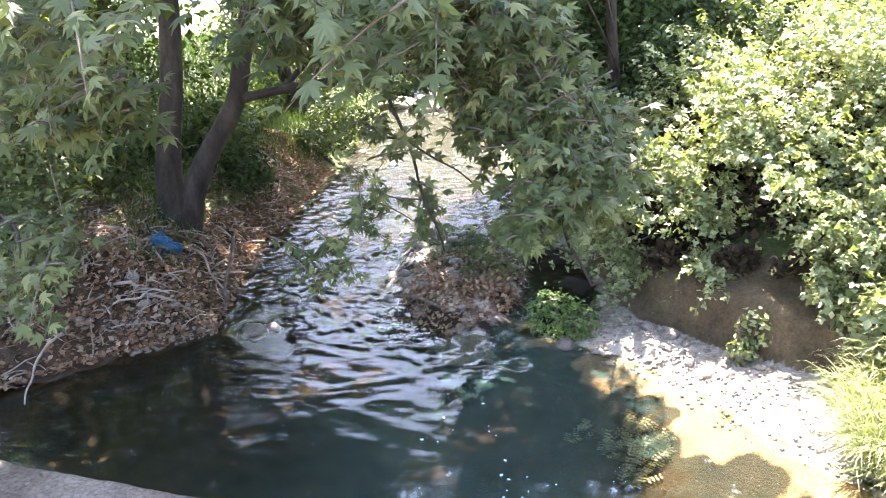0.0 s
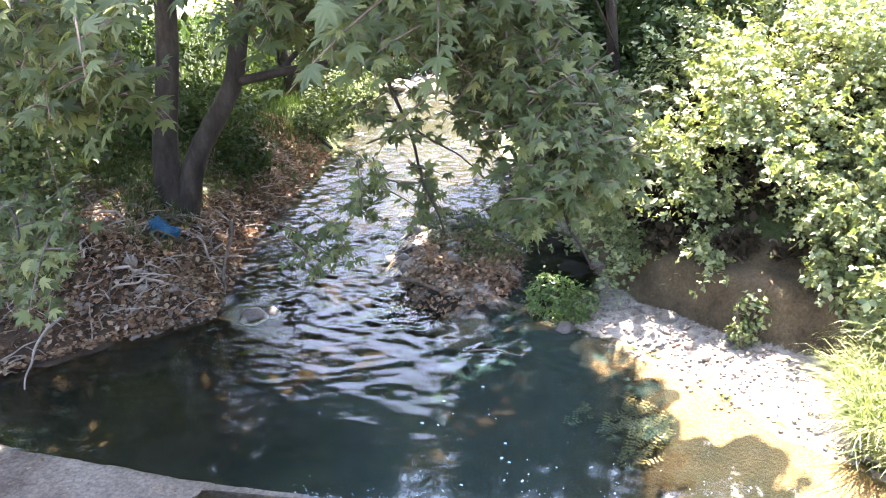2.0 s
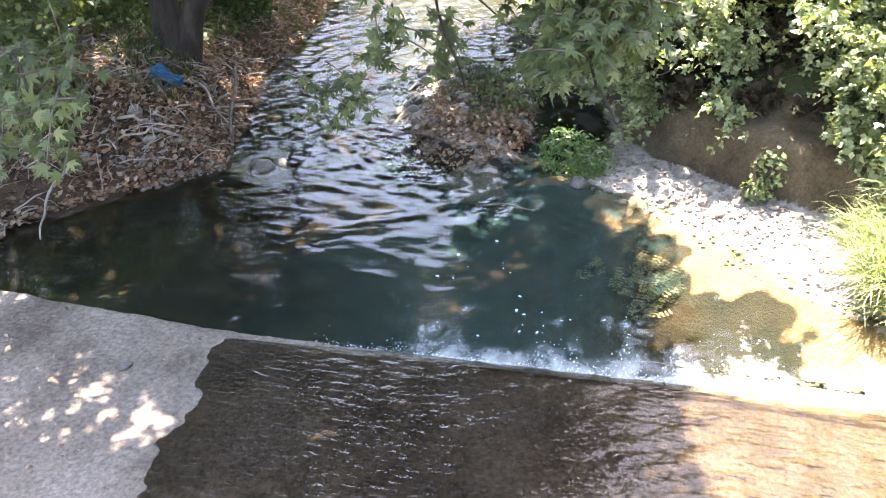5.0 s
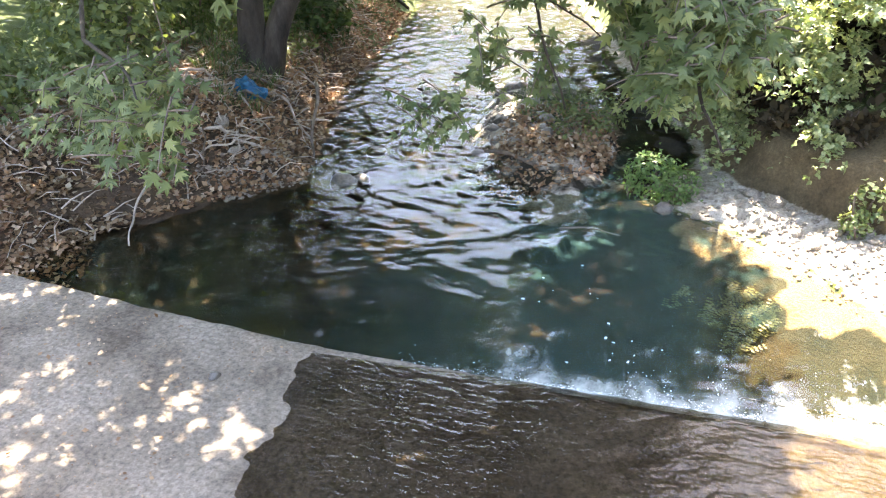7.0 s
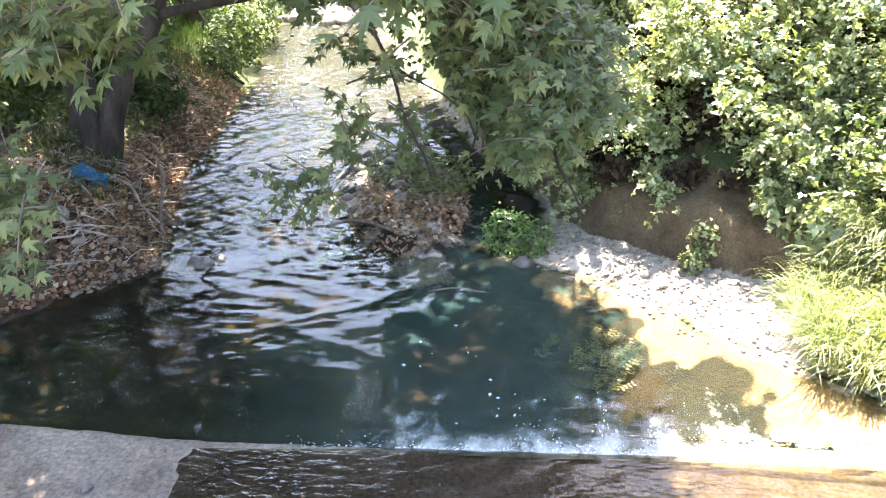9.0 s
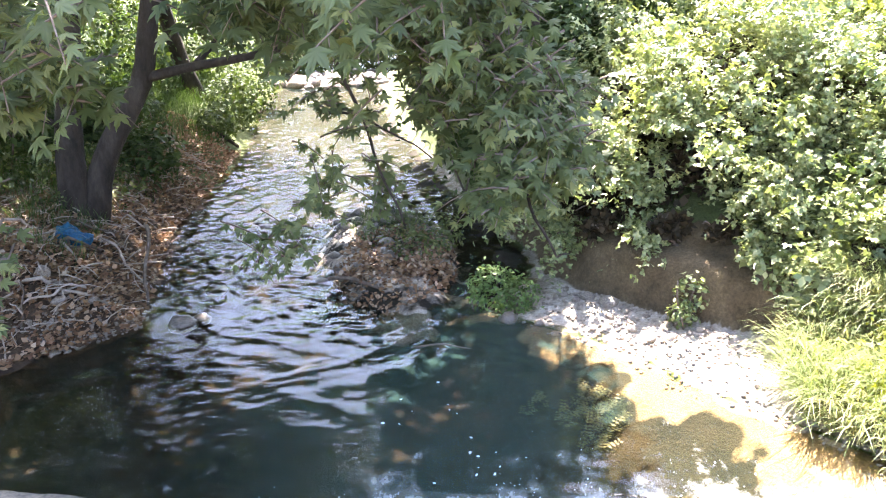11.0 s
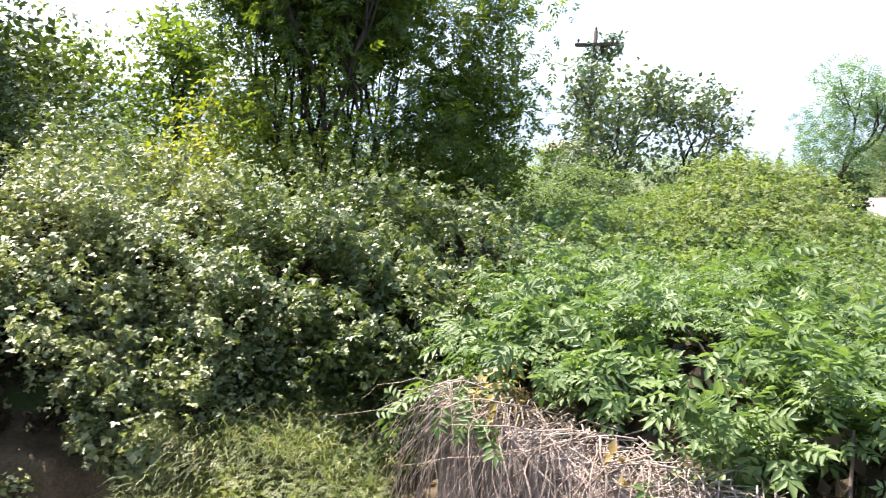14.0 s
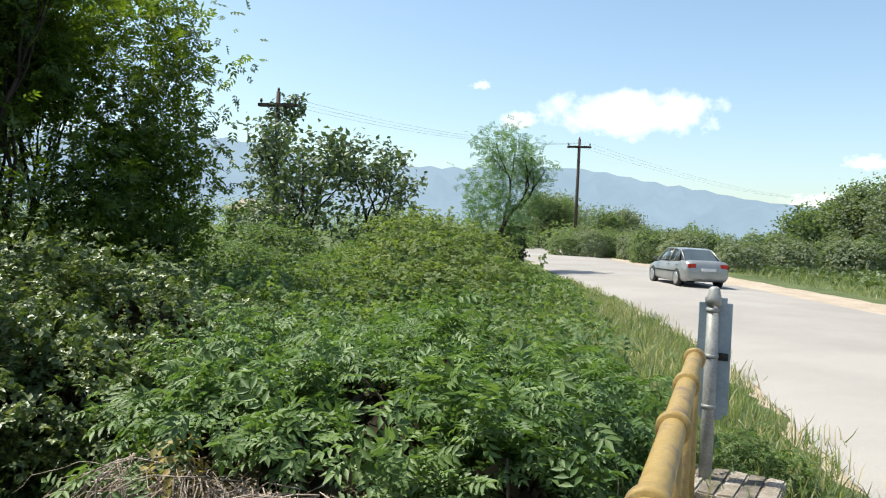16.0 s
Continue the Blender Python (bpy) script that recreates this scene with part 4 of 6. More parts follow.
bush("mid_shrub", [(3.6, 14.6, 3.0, 1.5, 1.2, 1.2, 5), (5.4, 14.2, 2.6, 1.3, 1.1, 0.9, 5), (2.4, 16.6, 3.4, 1.5, 1.3, 1.5, 5), (6.0, 17.5, 2.6, 1.6, 1.5, 1.2, 5), (4.4, 19.5, 3.0, 1.6, 1.6, 1.6, 5), (10.8, 16.5, 2.8, 1.8, 1.5, 1.2, 4), (13.5, 19.0, 3.0, 2.2, 1.6, 1.4, 4)],
     17000, T_OVAL, 0.14, L_HEDGE, "sunlit shrubs and saplings behind the brambles", "shrub", stems=20, shoot=0.8, lump=0.25)
# Sunlit leaves of the ash's left side, the sunlight put into the colour.
bush("sun_tinted_leaves", [(5.9, 14.2, 4.4, 0.9, 0.8, 1.1, 5), (5.0, 13.4, 3.6, 0.9, 0.7, 0.7, 4), (7.2, 13.2, 3.8, 0.9, 0.6, 0.7, 4), (9.2, 12.8, 3.7, 0.9, 0.6, 0.6, 3)],
     3200, T_OVAL, 0.15, L_GOLD, "yellow-green leaves with sunlight in their colour at the many-stemmed tree", "sapling", stems=14, shoot=0.6, skin=0.4)
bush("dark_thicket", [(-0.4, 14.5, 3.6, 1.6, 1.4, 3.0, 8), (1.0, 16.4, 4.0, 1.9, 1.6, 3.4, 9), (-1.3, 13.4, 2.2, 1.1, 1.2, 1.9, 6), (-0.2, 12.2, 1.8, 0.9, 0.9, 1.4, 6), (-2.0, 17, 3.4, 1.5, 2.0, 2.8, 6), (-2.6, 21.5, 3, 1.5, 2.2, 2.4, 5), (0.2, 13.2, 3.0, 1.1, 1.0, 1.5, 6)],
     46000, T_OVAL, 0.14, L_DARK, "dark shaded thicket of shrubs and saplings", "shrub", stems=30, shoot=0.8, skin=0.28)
# ---- multi-stemmed ash ----
ash = thing("ash_tree", "many-stemmed dark green tree standing behind the brambles", "tree", at=(8.2, 14.5, 2.2))
out, tips = [], []
for k in range(9):
    a = k * 0.71 + RNG.uniform(0, 0.4)
    start = (8.3 + 0.45 * math.cos(a), 14.4 + 0.4 * math.sin(a), 2.0)
    stem = []
    limb(start, (0.32 * math.cos(a), 0.32 * math.sin(a), 1.0), RNG.uniform(2.2, 3.0), RNG.uniform(0.06, 0.10), 3, stem, tips, 0.34, 0.3)
    part("stem", mesh("stem", *joined(stem), M_BARK, True), ash)
tips = [q for q in tips if math.hypot(q[0][0] - 8.0, q[0][1] - 14.6) < 3.95]
tips = [q for q in tips if q[0][0] > 0.37 * q[0][1]]
part("crown", mesh("crown", *crown(tips, 19, 0.38, T_PINNATE, 0.25), L_ASH), ash)
low_tips = [((8.8 + RNG.uniform(-2.9, 2.6), 14.6 + RNG.uniform(-1.8, 1.8), RNG.uniform(5.6, 9.4)), None) for _ in range(110)] + [((7.6 + RNG.normal(0, 1.6), 15.0 + RNG.normal(0, 1.3), RNG.uniform(5.4, 10.0)), None) for _ in range(100)] + [((8.2 + RNG.normal(0, 1.9), 14.2 + RNG.normal(0, 1.2), RNG.uniform(4.3, 6.4)), None) for _ in range(70)] + [((6.3 + RNG.normal(0, 0.7), 15.2 + RNG.normal(0, 0.7), RNG.uniform(3.4, 5.0)), None) for _ in range(22)] + [((10.6 + RNG.normal(0, 0.7), 12.9 + RNG.normal(0, 0.6), RNG.uniform(3.0, 5.6)), None) for _ in range(100)] + [((10.9 + RNG.normal(0, 0.6), 12.9 + RNG.normal(0, 0.6), RNG.uniform(4.8, 8.6)), None) for _ in range(90)] + [((9.6 + RNG.normal(0, 0.5), 12.9 + RNG.normal(0, 0.4), RNG.uniform(2.9, 4.7)), None) for _ in range(50)]
low_tips = [q for q in low_tips if q[0][0] > 0.39 * q[0][1]]
part("lower_leaves", mesh("lower_leaves", *crown(low_tips, 15, 0.28, T_PINNATE, 0.25), L_ASH), ash)

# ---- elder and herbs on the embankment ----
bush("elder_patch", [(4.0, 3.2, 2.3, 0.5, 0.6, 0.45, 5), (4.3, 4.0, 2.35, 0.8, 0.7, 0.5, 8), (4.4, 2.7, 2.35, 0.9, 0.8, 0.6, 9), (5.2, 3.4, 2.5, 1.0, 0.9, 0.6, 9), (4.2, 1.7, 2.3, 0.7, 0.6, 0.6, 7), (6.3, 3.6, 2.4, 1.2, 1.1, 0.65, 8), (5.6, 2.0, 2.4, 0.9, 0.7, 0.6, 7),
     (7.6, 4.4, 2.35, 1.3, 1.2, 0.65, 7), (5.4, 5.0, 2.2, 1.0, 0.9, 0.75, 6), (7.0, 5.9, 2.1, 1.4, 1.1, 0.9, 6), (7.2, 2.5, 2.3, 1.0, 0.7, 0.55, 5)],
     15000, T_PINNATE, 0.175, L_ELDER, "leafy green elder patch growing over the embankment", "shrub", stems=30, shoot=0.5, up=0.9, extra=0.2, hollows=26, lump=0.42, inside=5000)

# ---- cover that nobody could count ----


def along_left(n, y0, y1, d0, d1):
    y = RNG.uniform(y0, y1, n)
    x = np.interp(y, LEFT_Y, LEFT_X) - RNG.uniform(d0, d1, n)
    return x, y


def cover(name, x, y, height, template, size, material, label, category, up=0.8, lift=0.02):
    """Small leaves from the ground up to a height, as one object."""
    z = land(x, y) + lift + np.asarray(height) * RNG.uniform(0, 1, len(x)) ** 0.7
    v, f = scatter(template, np.stack([x, y, z], -1), RNG.normal(0, 0.5, (len(x), 3)) + [0, 0, up], size * RNG.uniform(0.6, 1.3, len(x)))
    return tagged(new(name, mesh(name, v, f, material)), label, category, kind="stuff")


def blades(name, x, y, height, material, label, category="grass", lean=0.25, width=1.0):
    z = land(x, y) - 0.02
    t = (T_BLADE[0] * [1, width, 1], T_BLADE[1])
    v, f = scatter(t, np.stack([x, y, z], -1), RNG.normal(0, lean, (len(x), 3)) + [0, 0, 1], np.asarray(height) * RNG.uniform(0.5, 1.25, len(x)))
    return tagged(new(name, mesh(name, v, f, material)), label, category, kind="stuff")


def patch(n, cx_, cy_, rx, ry):
    a, r = RNG.uniform(0, 2 * np.pi, n), RNG.uniform(0, 1, n) ** 0.5
    return cx_ + rx * r * np.cos(a), cy_ + ry * r * np.sin(a)


# left bank: litter, twigs, grass
x, y = along_left(33000, 4.5, 17, -0.08, 3.6)
cover("leaf_litter", x, y, 0.06, T_CRUMB, 0.078, L_DRY, "thick litter of dry brown plane leaves", "leaf litter", up=1.2)
x, y = patch(5200, -8.6, 5.3, 2.3, 1.1)
cover("leaf_litter", x, y, 0.03, T_CRUMB, 0.07, L_DRY, "dry brown leaves lying at the slab's end", "leaf litter", up=1.2)
x, y = patch(1900, -2.3, 9.75, 0.85, 1.35)
cover("leaf_litter", x, y, 0.045, T_CRUMB, 0.07, L_DRY, "dry russet leaves caught on the gravel island", "leaf litter", up=1.0)
x, y = along_left(5200, 6.6, 14, 0.5, 4.2)
keep = rumple(x, y, 0.8) > 0.12
cover("bank_herbs", x[keep], y[keep], 0.34, T_OVAL, 0.1, L_PLANE, "small green seedlings and herbs among the litter", "herbs")
pieces = []
x, y = along_left(1100, 4.6, 15, 0.05, 3.4)
for a, b in zip(x, y):
    g = unit(RNG.normal(size=3) * [1, 1, 0.18])
    ln, s = RNG.uniform(0.15, 0.7), np.linspace(-0.5, 0.5, 5)[:, None]
    line = np.array([a, b, float(land(a, b)) + 0.04]) + g * ln * s + np.array([0, 0, 0.07]) * np.cos(s * 3) + RNG.normal(0, 0.012, (5, 3))
    pieces.append(tube(line, np.linspace(RNG.uniform(0.006, 0.014), 0.004, 5), 4))
tagged(new("fallen_twigs", mesh("fallen_twigs", *joined(pieces), M_DRYWOOD, True)), "scattered bleached dry twigs on the bank", "twigs", kind="stuff")
x, y = along_left(24000, 10.5, 26, 0.35, 4.5)
keep = (rumple(x, y, 0.7) > -0.35) & (RNG.uniform(0, 1, len(x)) < 0.25 + 0.75 * smooth((np.interp(y, LEFT_Y, LEFT_X) - x - 0.5) / 1.2))
blades("lush_bank_grass", x[keep], y[keep], 0.38, L_LUSH, "lush green grass on the shaded bank")
x, y = along_left(9000, 17, 60, 3.0, 22)
blades("sunlit_meadow_grass", x, y, 0.6, L_LUSH, "sunlit yellow-green meadow grass beyond the trees", width=3.0)
x, y = along_left(4600, 7.2, 11, 0.7, 4)
keep = rumple(x, y, 0.9) > 0.05
blades("bank_grass", x[keep], y[keep], 0.3, L_LUSH, "thin green grass tufts on the litter")
x, y = patch(1500, -2.7, 11.4, 0.6, 1.0)
blades("island_grass", x, y, 0.15, L_LUSH, "green grass tufts on the gravel island")

# single roots, branches and logs of the bank
for nm, line, r, mat, lab in (
        ("driftwood_stick", [(-6.35, 6.9, 0.42), (-6.3, 6.5, 0.36), (-6.28, 6.25, 0.22), (-6.2, 6.0, 0.10), (-6.05, 5.8, 0.0)], 0.018, M_DRYWOOD, "crooked bleached stick reaching down to the water"),
        ("dead_branch", [(-8.1, 8.9, 0.95), (-7.7, 8.75, 0.93), (-7.3, 8.7, 0.86)], 0.05, M_DRYWOOD, "broken grey log lying in dry leaves"),
        ("exposed_root", [(-8.2, 7.2, 0.7), (-7.8, 7.0, 0.85), (-7.5, 7.2, 0.75), (-7.3, 7.0, 0.5)], 0.03, M_TWIG, "twisted brown root above the litter"),
        ("exposed_root", [(-7.9, 7.7, 0.85), (-7.6, 7.5, 1.0), (-7.4, 7.7, 0.9), (-7.5, 8.0, 0.75)], 0.028, M_TWIG, "twisted brown root above the litter"),
        ("fallen_branch", [(-5.9, 9.9, 0.62), (-5.6, 9.3, 0.45), (-5.35, 8.7, 0.24), (-5.2, 8.4, 0.1)], 0.03, M_TWIG, "dark fallen branch sloping into the water"),
        ("driftwood_stick", [(1.6, 8.7, 0.3), (2.0, 8.35, 0.26), (2.45, 8.1, 0.24)], 0.016, M_DRYWOOD, "thin bleached stick leaning on the gravel bar"),
        ("floating_stick", [(-1.7, 7.6, 0.02), (-1.35, 7.65, 0.03), (-1.05, 7.68, 0.02)], 0.012, M_TWIG, "thin stick stranded in the shallows"),
        ("island_branch", [(-3.1, 9.3, 0.12), (-2.7, 9.05, 0.2), (-2.2, 8.9, 0.16), (-1.7, 8.95, 0.14)], 0.03, M_TWIG, "dark branch washed against the gravel island"),
        ("fallen_log", [(-9.2, 18.2, 0.6), (-8.2, 17.6, 0.45), (-7.4, 17.0, 0.2)], 0.07, M_BARK, "dark fallen trunk on the bank's edge")):
    ob = new(nm, mesh(nm, *tube(bend(line, 16), np.linspace(r, r * 0.5, 16), 8), mat, True))
    tagged(ob, lab, "branch")

for k in range(46):
    y0 = RNG.uniform(6.2, 11.5)
    x0 = float(np.interp(y0, LEFT_Y, LEFT_X)) - RNG.uniform(0.35, 2.6)
    a, ln = RNG.uniform(0, 6.28), RNG.uniform(0.35, 1.1)
    q = np.linspace(-0.5, 0.5, 6)
    px_, py_ = x0 + q * ln * math.cos(a) + RNG.normal(0, 0.05, 6), y0 + q * ln * math.sin(a) + RNG.normal(0, 0.05, 6)
    line = [(float(u_), float(v_), float(land(u_, v_)) + h) for u_, v_, h in zip(px_, py_, (-0.02, 0.05, RNG.uniform(0.08, 0.22), RNG.uniform(0.06, 0.2), 0.05, -0.02))]
    r = RNG.uniform(0.012, 0.03)
    pale = k % 3 == 0
    ob = new("dead_branch" if pale else "exposed_root", mesh("root", *tube(bend(line, 14), np.linspace(r, r * 0.5, 14), 6), M_DRYWOOD if pale else M_TWIG, True))
    tagged(ob, "bleached dead branch lying on the litter" if pale else "curved brown root arching out of the bank", "branch" if pale else "root", "roots and branches of the bank")

# blue plastic bag
bm = rock_shape(3, 0.35, 3)
for v in bm.verts:
    v.co = Vector((v.co.x * 0.27, v.co.y * 0.15, v.co.z * 0.13 + 0.06 * noise.noise(v.co * 3.1) + 0.025 * noise.noise(v.co * 7.3))) + Vector((-6.5, 8.95, 0.0))
    v.co.z += float(land(-6.5, 8.95)) + 0.07
me = bpy.data.meshes.new("plastic_bag")
bm.to_mesh(me)
bm.free()
me.materials.append(M_BAG)
tagged(new("plastic_bag", me), "crumpled bright blue plastic bag on the litter", "bag")

# ---- stones ----
ROCKS = []
for k in range(5):
    bm = rock_shape(k + 1, 0.25)
    me = bpy.data.meshes.new("stone")
    bm.to_mesh(me)
    bm.free()
    me.polygons.foreach_set("use_smooth", np.ones(len(me.polygons), dtype=bool))
    ROCKS.append(me)
WET, DRYR = [], []
for me in ROCKS:
    a, b = me.copy(), me.copy()
    a.materials.append(M_STONE)
    b.materials.append(M_WETSTONE)
    DRYR.append(a)
    WET.append(b)


def stone(x, y, size, wet=False, flat=0.6, group="stones on the bank", label="rounded grey stone half sunk in the gravel", z=None):
    ob = new("stone", (WET if wet else DRYR)[RNG.integers(5)])
    ob.scale = (size, size * RNG.uniform(0.65, 1.0), size * flat)
    ob.rotation_euler = (RNG.uniform(-0.2, 0.2), RNG.uniform(-0.2, 0.2), RNG.uniform(0, 6.28))
    ob.location = (x, y, (float(land(x, y)) if z is None else z) + size * flat * 0.35)
    return tagged(ob, label, "stone", group)


stone(-4.6, 8.1, 0.17, wet=True, label="brown flat stone standing out of the water", z=-0.06)
stone(-4.42, 8.25, 0.11, wet=True, label="brown flat stone standing out of the water", z=-0.05)
stone(-6.12, 7.85, 0.10, flat=0.9, label="white stone lying on brown litter")
stone(-5.85, 7.65, 0.09, label="white stone lying on brown litter")
stone(-0.68, 8.45, 0.13, wet=True, label="dark wet stone at the water's edge")
stone(-0.38, 8.85, 0.14, label="pale stone at the foot of a small bush")
stone(0.5, 8.75, 0.14, flat=0.5, label="pale flat stone on the gravel bar")
stone(0.25, 8.9, 0.10)
for _ in range(46):
    y = RNG.uniform(7.0, 8.1)
    x = np.interp(y, LEFT_Y, LEFT_X) - RNG.uniform(-0.05, 0.75)
    stone(x, y, RNG.uniform(0.025, 0.06))
for _ in range(60):
    y = RNG.uniform(7.5, 9.3)
    x = np.interp(y, RIGHT_Y, RIGHT_X) + RNG.uniform(-0.1, 1.3)
    if x < np.interp(y, RIGHT_Y, BANK_X):
        stone(x, y, RNG.uniform(0.02, 0.065), group="stones on the gravel bar")
for _ in range(46):
    x, y = patch(1, -3.3, 11.4, 0.75, 2.0)
    stone(float(x[0]) + 0.35 * (11.4 - float(y[0])), float(y[0]), RNG.uniform(0.05, 0.14), wet=True, group="stones of the island")
for _ in range(40):
    y = RNG.uniform(9, 28)
    x = RNG.uniform(np.interp(y, LEFT_Y, LEFT_X), np.interp(y, RIGHT_Y, RIGHT_X))
    stone(x, y, RNG.uniform(0.08, 0.17), wet=True, z=-0.09, flat=0.5, group="stones in the riffle", label="dark wet stone breaking the riffle")
for _ in range(44):
    x, y = patch(1, -8.0, 29, 2.2, 2.2)
    stone(float(x[0]), float(y[0]), RNG.uniform(0.15, 0.42), wet=RNG.uniform() < 0.4, z=-0.05, group="boulders upstream", label="grey boulder in the white water upstream")
# pebbles
for nm, n, f, lab in (("pebbles", 900, lambda n: (lambda yy: (np.interp(yy, RIGHT_Y, RIGHT_X) + RNG.uniform(-0.25, 1.6, n), yy))(RNG.uniform(5.6, 9.3, n)), "small pale pebbles of the gravel bar"),
                      ("pebbles", 500, lambda n: (lambda yy: (np.interp(yy, LEFT_Y, LEFT_X) - RNG.uniform(-0.1, 0.5, n), yy))(RNG.uniform(7.2, 8.3, n)), "small grey pebbles at the water's edge"),
                      ("pebbles", 900, lambda n: patch(n, -2.6, 10.5, 1.0, 2.0), "small pebbles of the island")):
    x, y = f(n)
    ok = x < np.interp(y, RIGHT_Y, BANK_X)
    x, y = x[ok], y[ok]
    bm = rock_shape(9, 0.2, 1)
    tv = np.array([v.co[:] for v in bm.verts]) * [1, 0.8, 0.6]
    tf = [np.array([[v.index for v in fc.verts] for fc in bm.faces])]
    bm.free()
    v, fc = scatter((tv, tf), np.stack([x, y, land(x, y) + 0.008], -1), RNG.normal(0, 0.2, (len(x), 3)) + [0, 0, 1], RNG.uniform(0.008, 0.03, len(x)))
    tagged(new(nm, mesh(nm, v, fc, M_WETSTONE if "island" in lab else M_STONE, True)), lab, "pebbles", kind="stuff")

# ---- shrubs of the banks ----
bush("small_bush", [(-0.85, 8.85, 0.22, 0.36, 0.3, 0.3, 5), (-0.6, 8.75, 0.2, 0.28, 0.25, 0.22, 3)], 1700, T_OVAL, 0.06, L_ELDER, "small round green bush at the water's edge", stems=6, shoot=0.25)
bush("dry_heap", [(-2.3, 9.4, 0.16, 0.6, 0.3, 0.17, 5), (-1.8, 9.45, 0.16, 0.32, 0.25, 0.2, 3)], 1300, T_CRUMB, 0.08, L_DRY, "heap of russet dry leaves and sticks on the island", "leaf heap", stems=16, shoot=0.25)
bush("island_shrub", [(-2.0, 9.9, 0.3, 0.4, 0.4, 0.25, 3), (-1.9, 10.6, 0.35, 0.45, 0.45, 0.28, 3), (-2.6, 10.6, 0.25, 0.4, 0.4, 0.18, 2)], 1300, T_OVAL, 0.07, L_PLANE, "low green plants on the island", stems=4, shoot=0.3)
bush("bank_shrub", [(-8.4, 8.6, 1.7, 1.0, 0.8, 0.7, 6), (-7.4, 7.4, 1.4, 0.6, 0.5, 0.45, 3), (-9.2, 10.0, 2.0, 1.3, 1.0, 1.0, 6), (-8.6, 6.4, 1.6, 0.9, 0.7, 0.7, 4)], 5200, T_OVAL, 0.13, L_PLANE, "leafy saplings growing on the shaded bank", "shrub", stems=18, skin=0.3)
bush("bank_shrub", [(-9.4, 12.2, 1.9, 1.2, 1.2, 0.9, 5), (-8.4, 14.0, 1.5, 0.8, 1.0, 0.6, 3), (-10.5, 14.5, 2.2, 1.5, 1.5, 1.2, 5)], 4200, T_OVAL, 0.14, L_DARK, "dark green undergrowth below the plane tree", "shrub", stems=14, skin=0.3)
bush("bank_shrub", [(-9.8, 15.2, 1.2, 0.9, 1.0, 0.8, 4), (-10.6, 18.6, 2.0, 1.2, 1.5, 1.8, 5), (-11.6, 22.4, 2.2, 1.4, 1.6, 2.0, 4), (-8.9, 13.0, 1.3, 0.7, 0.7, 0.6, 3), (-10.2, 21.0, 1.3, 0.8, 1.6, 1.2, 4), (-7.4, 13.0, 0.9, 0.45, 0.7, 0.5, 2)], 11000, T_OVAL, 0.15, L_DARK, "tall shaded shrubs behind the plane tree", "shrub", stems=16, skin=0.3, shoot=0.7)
tw, po, no, wa = sprays([(-3.9, 4.0, 2.25, 0.4, 0.35, 0.22, 4), (-4.8, 5.1, 2.2, 0.6, 0.5, 0.35, 6), (-5.6, 5.5, 1.9, 0.6, 0.5, 0.4, 6), (-6.4, 5.4, 1.6, 0.6, 0.5, 0.4, 4), (-7.2, 6.6, 1.5, 0.5, 0.5, 0.35, 4)], 60, 0.6, 9, 0.11)
part("side_leaves", mesh("side_leaves", *scatter(T_PLANE, po, no, 0.11 * RNG.uniform(0.6, 1.2, len(po)), wa), L_PLANE), plane)
tagged(part("side_twigs", mesh("side_twigs", *joined(tw), M_TWIG, True), plane), kind="stuff")
part("limb", mesh("limb", *tube(bend([(-6.95, 10.0, 2.0), (-7.4, 8.6, 2.9), (-6.9, 6.9, 2.7), (-5.9, 5.7, 2.3), (-4.8, 5.0, 2.25), (-3.9, 4.1, 2.25)]), np.linspace(0.045, 0.006, 24), 7), M_BARK, True), plane)
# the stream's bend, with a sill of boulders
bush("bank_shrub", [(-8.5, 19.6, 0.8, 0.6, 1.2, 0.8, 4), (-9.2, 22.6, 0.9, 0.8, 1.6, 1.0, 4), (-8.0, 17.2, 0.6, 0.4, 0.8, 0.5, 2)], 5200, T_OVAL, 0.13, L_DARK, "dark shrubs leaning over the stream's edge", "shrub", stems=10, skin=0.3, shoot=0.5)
bush("bend_shrub", [(-10.8, 31.5, 1.2, 1.8, 1.1, 1.5, 4), (-8.6, 32.0, 1.0, 1.5, 1.1, 1.4, 4), (-6.6, 32.2, 1.3, 1.5, 1.1, 1.7, 4), (-12.6, 30.5, 1.8, 1.5, 1.2, 1.6, 3)], 9000, T_OVAL, 0.2, L_HEDGE, "leafy green shrubs where the stream bends", "shrub", stems=10, shoot=0.6, lump=0.3)
for k in range(16):
    stone(-10.6 + 0.29 * k + RNG.normal(0, 0.12), 27.6 + 0.06 * k + RNG.normal(0, 0.5), RNG.uniform(0.14, 0.34), wet=k % 3 == 0, group="boulders in the stream", label="grey boulder standing in the stream's riffle", z=0.02)
# grasses on the right shore
T_ARC = (np.array([(0, -0.007, 0), (0, 0.007, 0), (0.07, -0.008, 0.42), (0.07, 0.008, 0.42), (0.20, -0.007, 0.76), (0.20, 0.007, 0.76), (0.40, -0.005, 0.93), (0.40, 0.005, 0.93), (0.62, 0, 0.93)]),
         [np.array([(0, 1, 3), (0, 3, 2), (2, 3, 5), (2, 5, 4), (4, 5, 7), (4, 7, 6), (6, 7, 8)])])


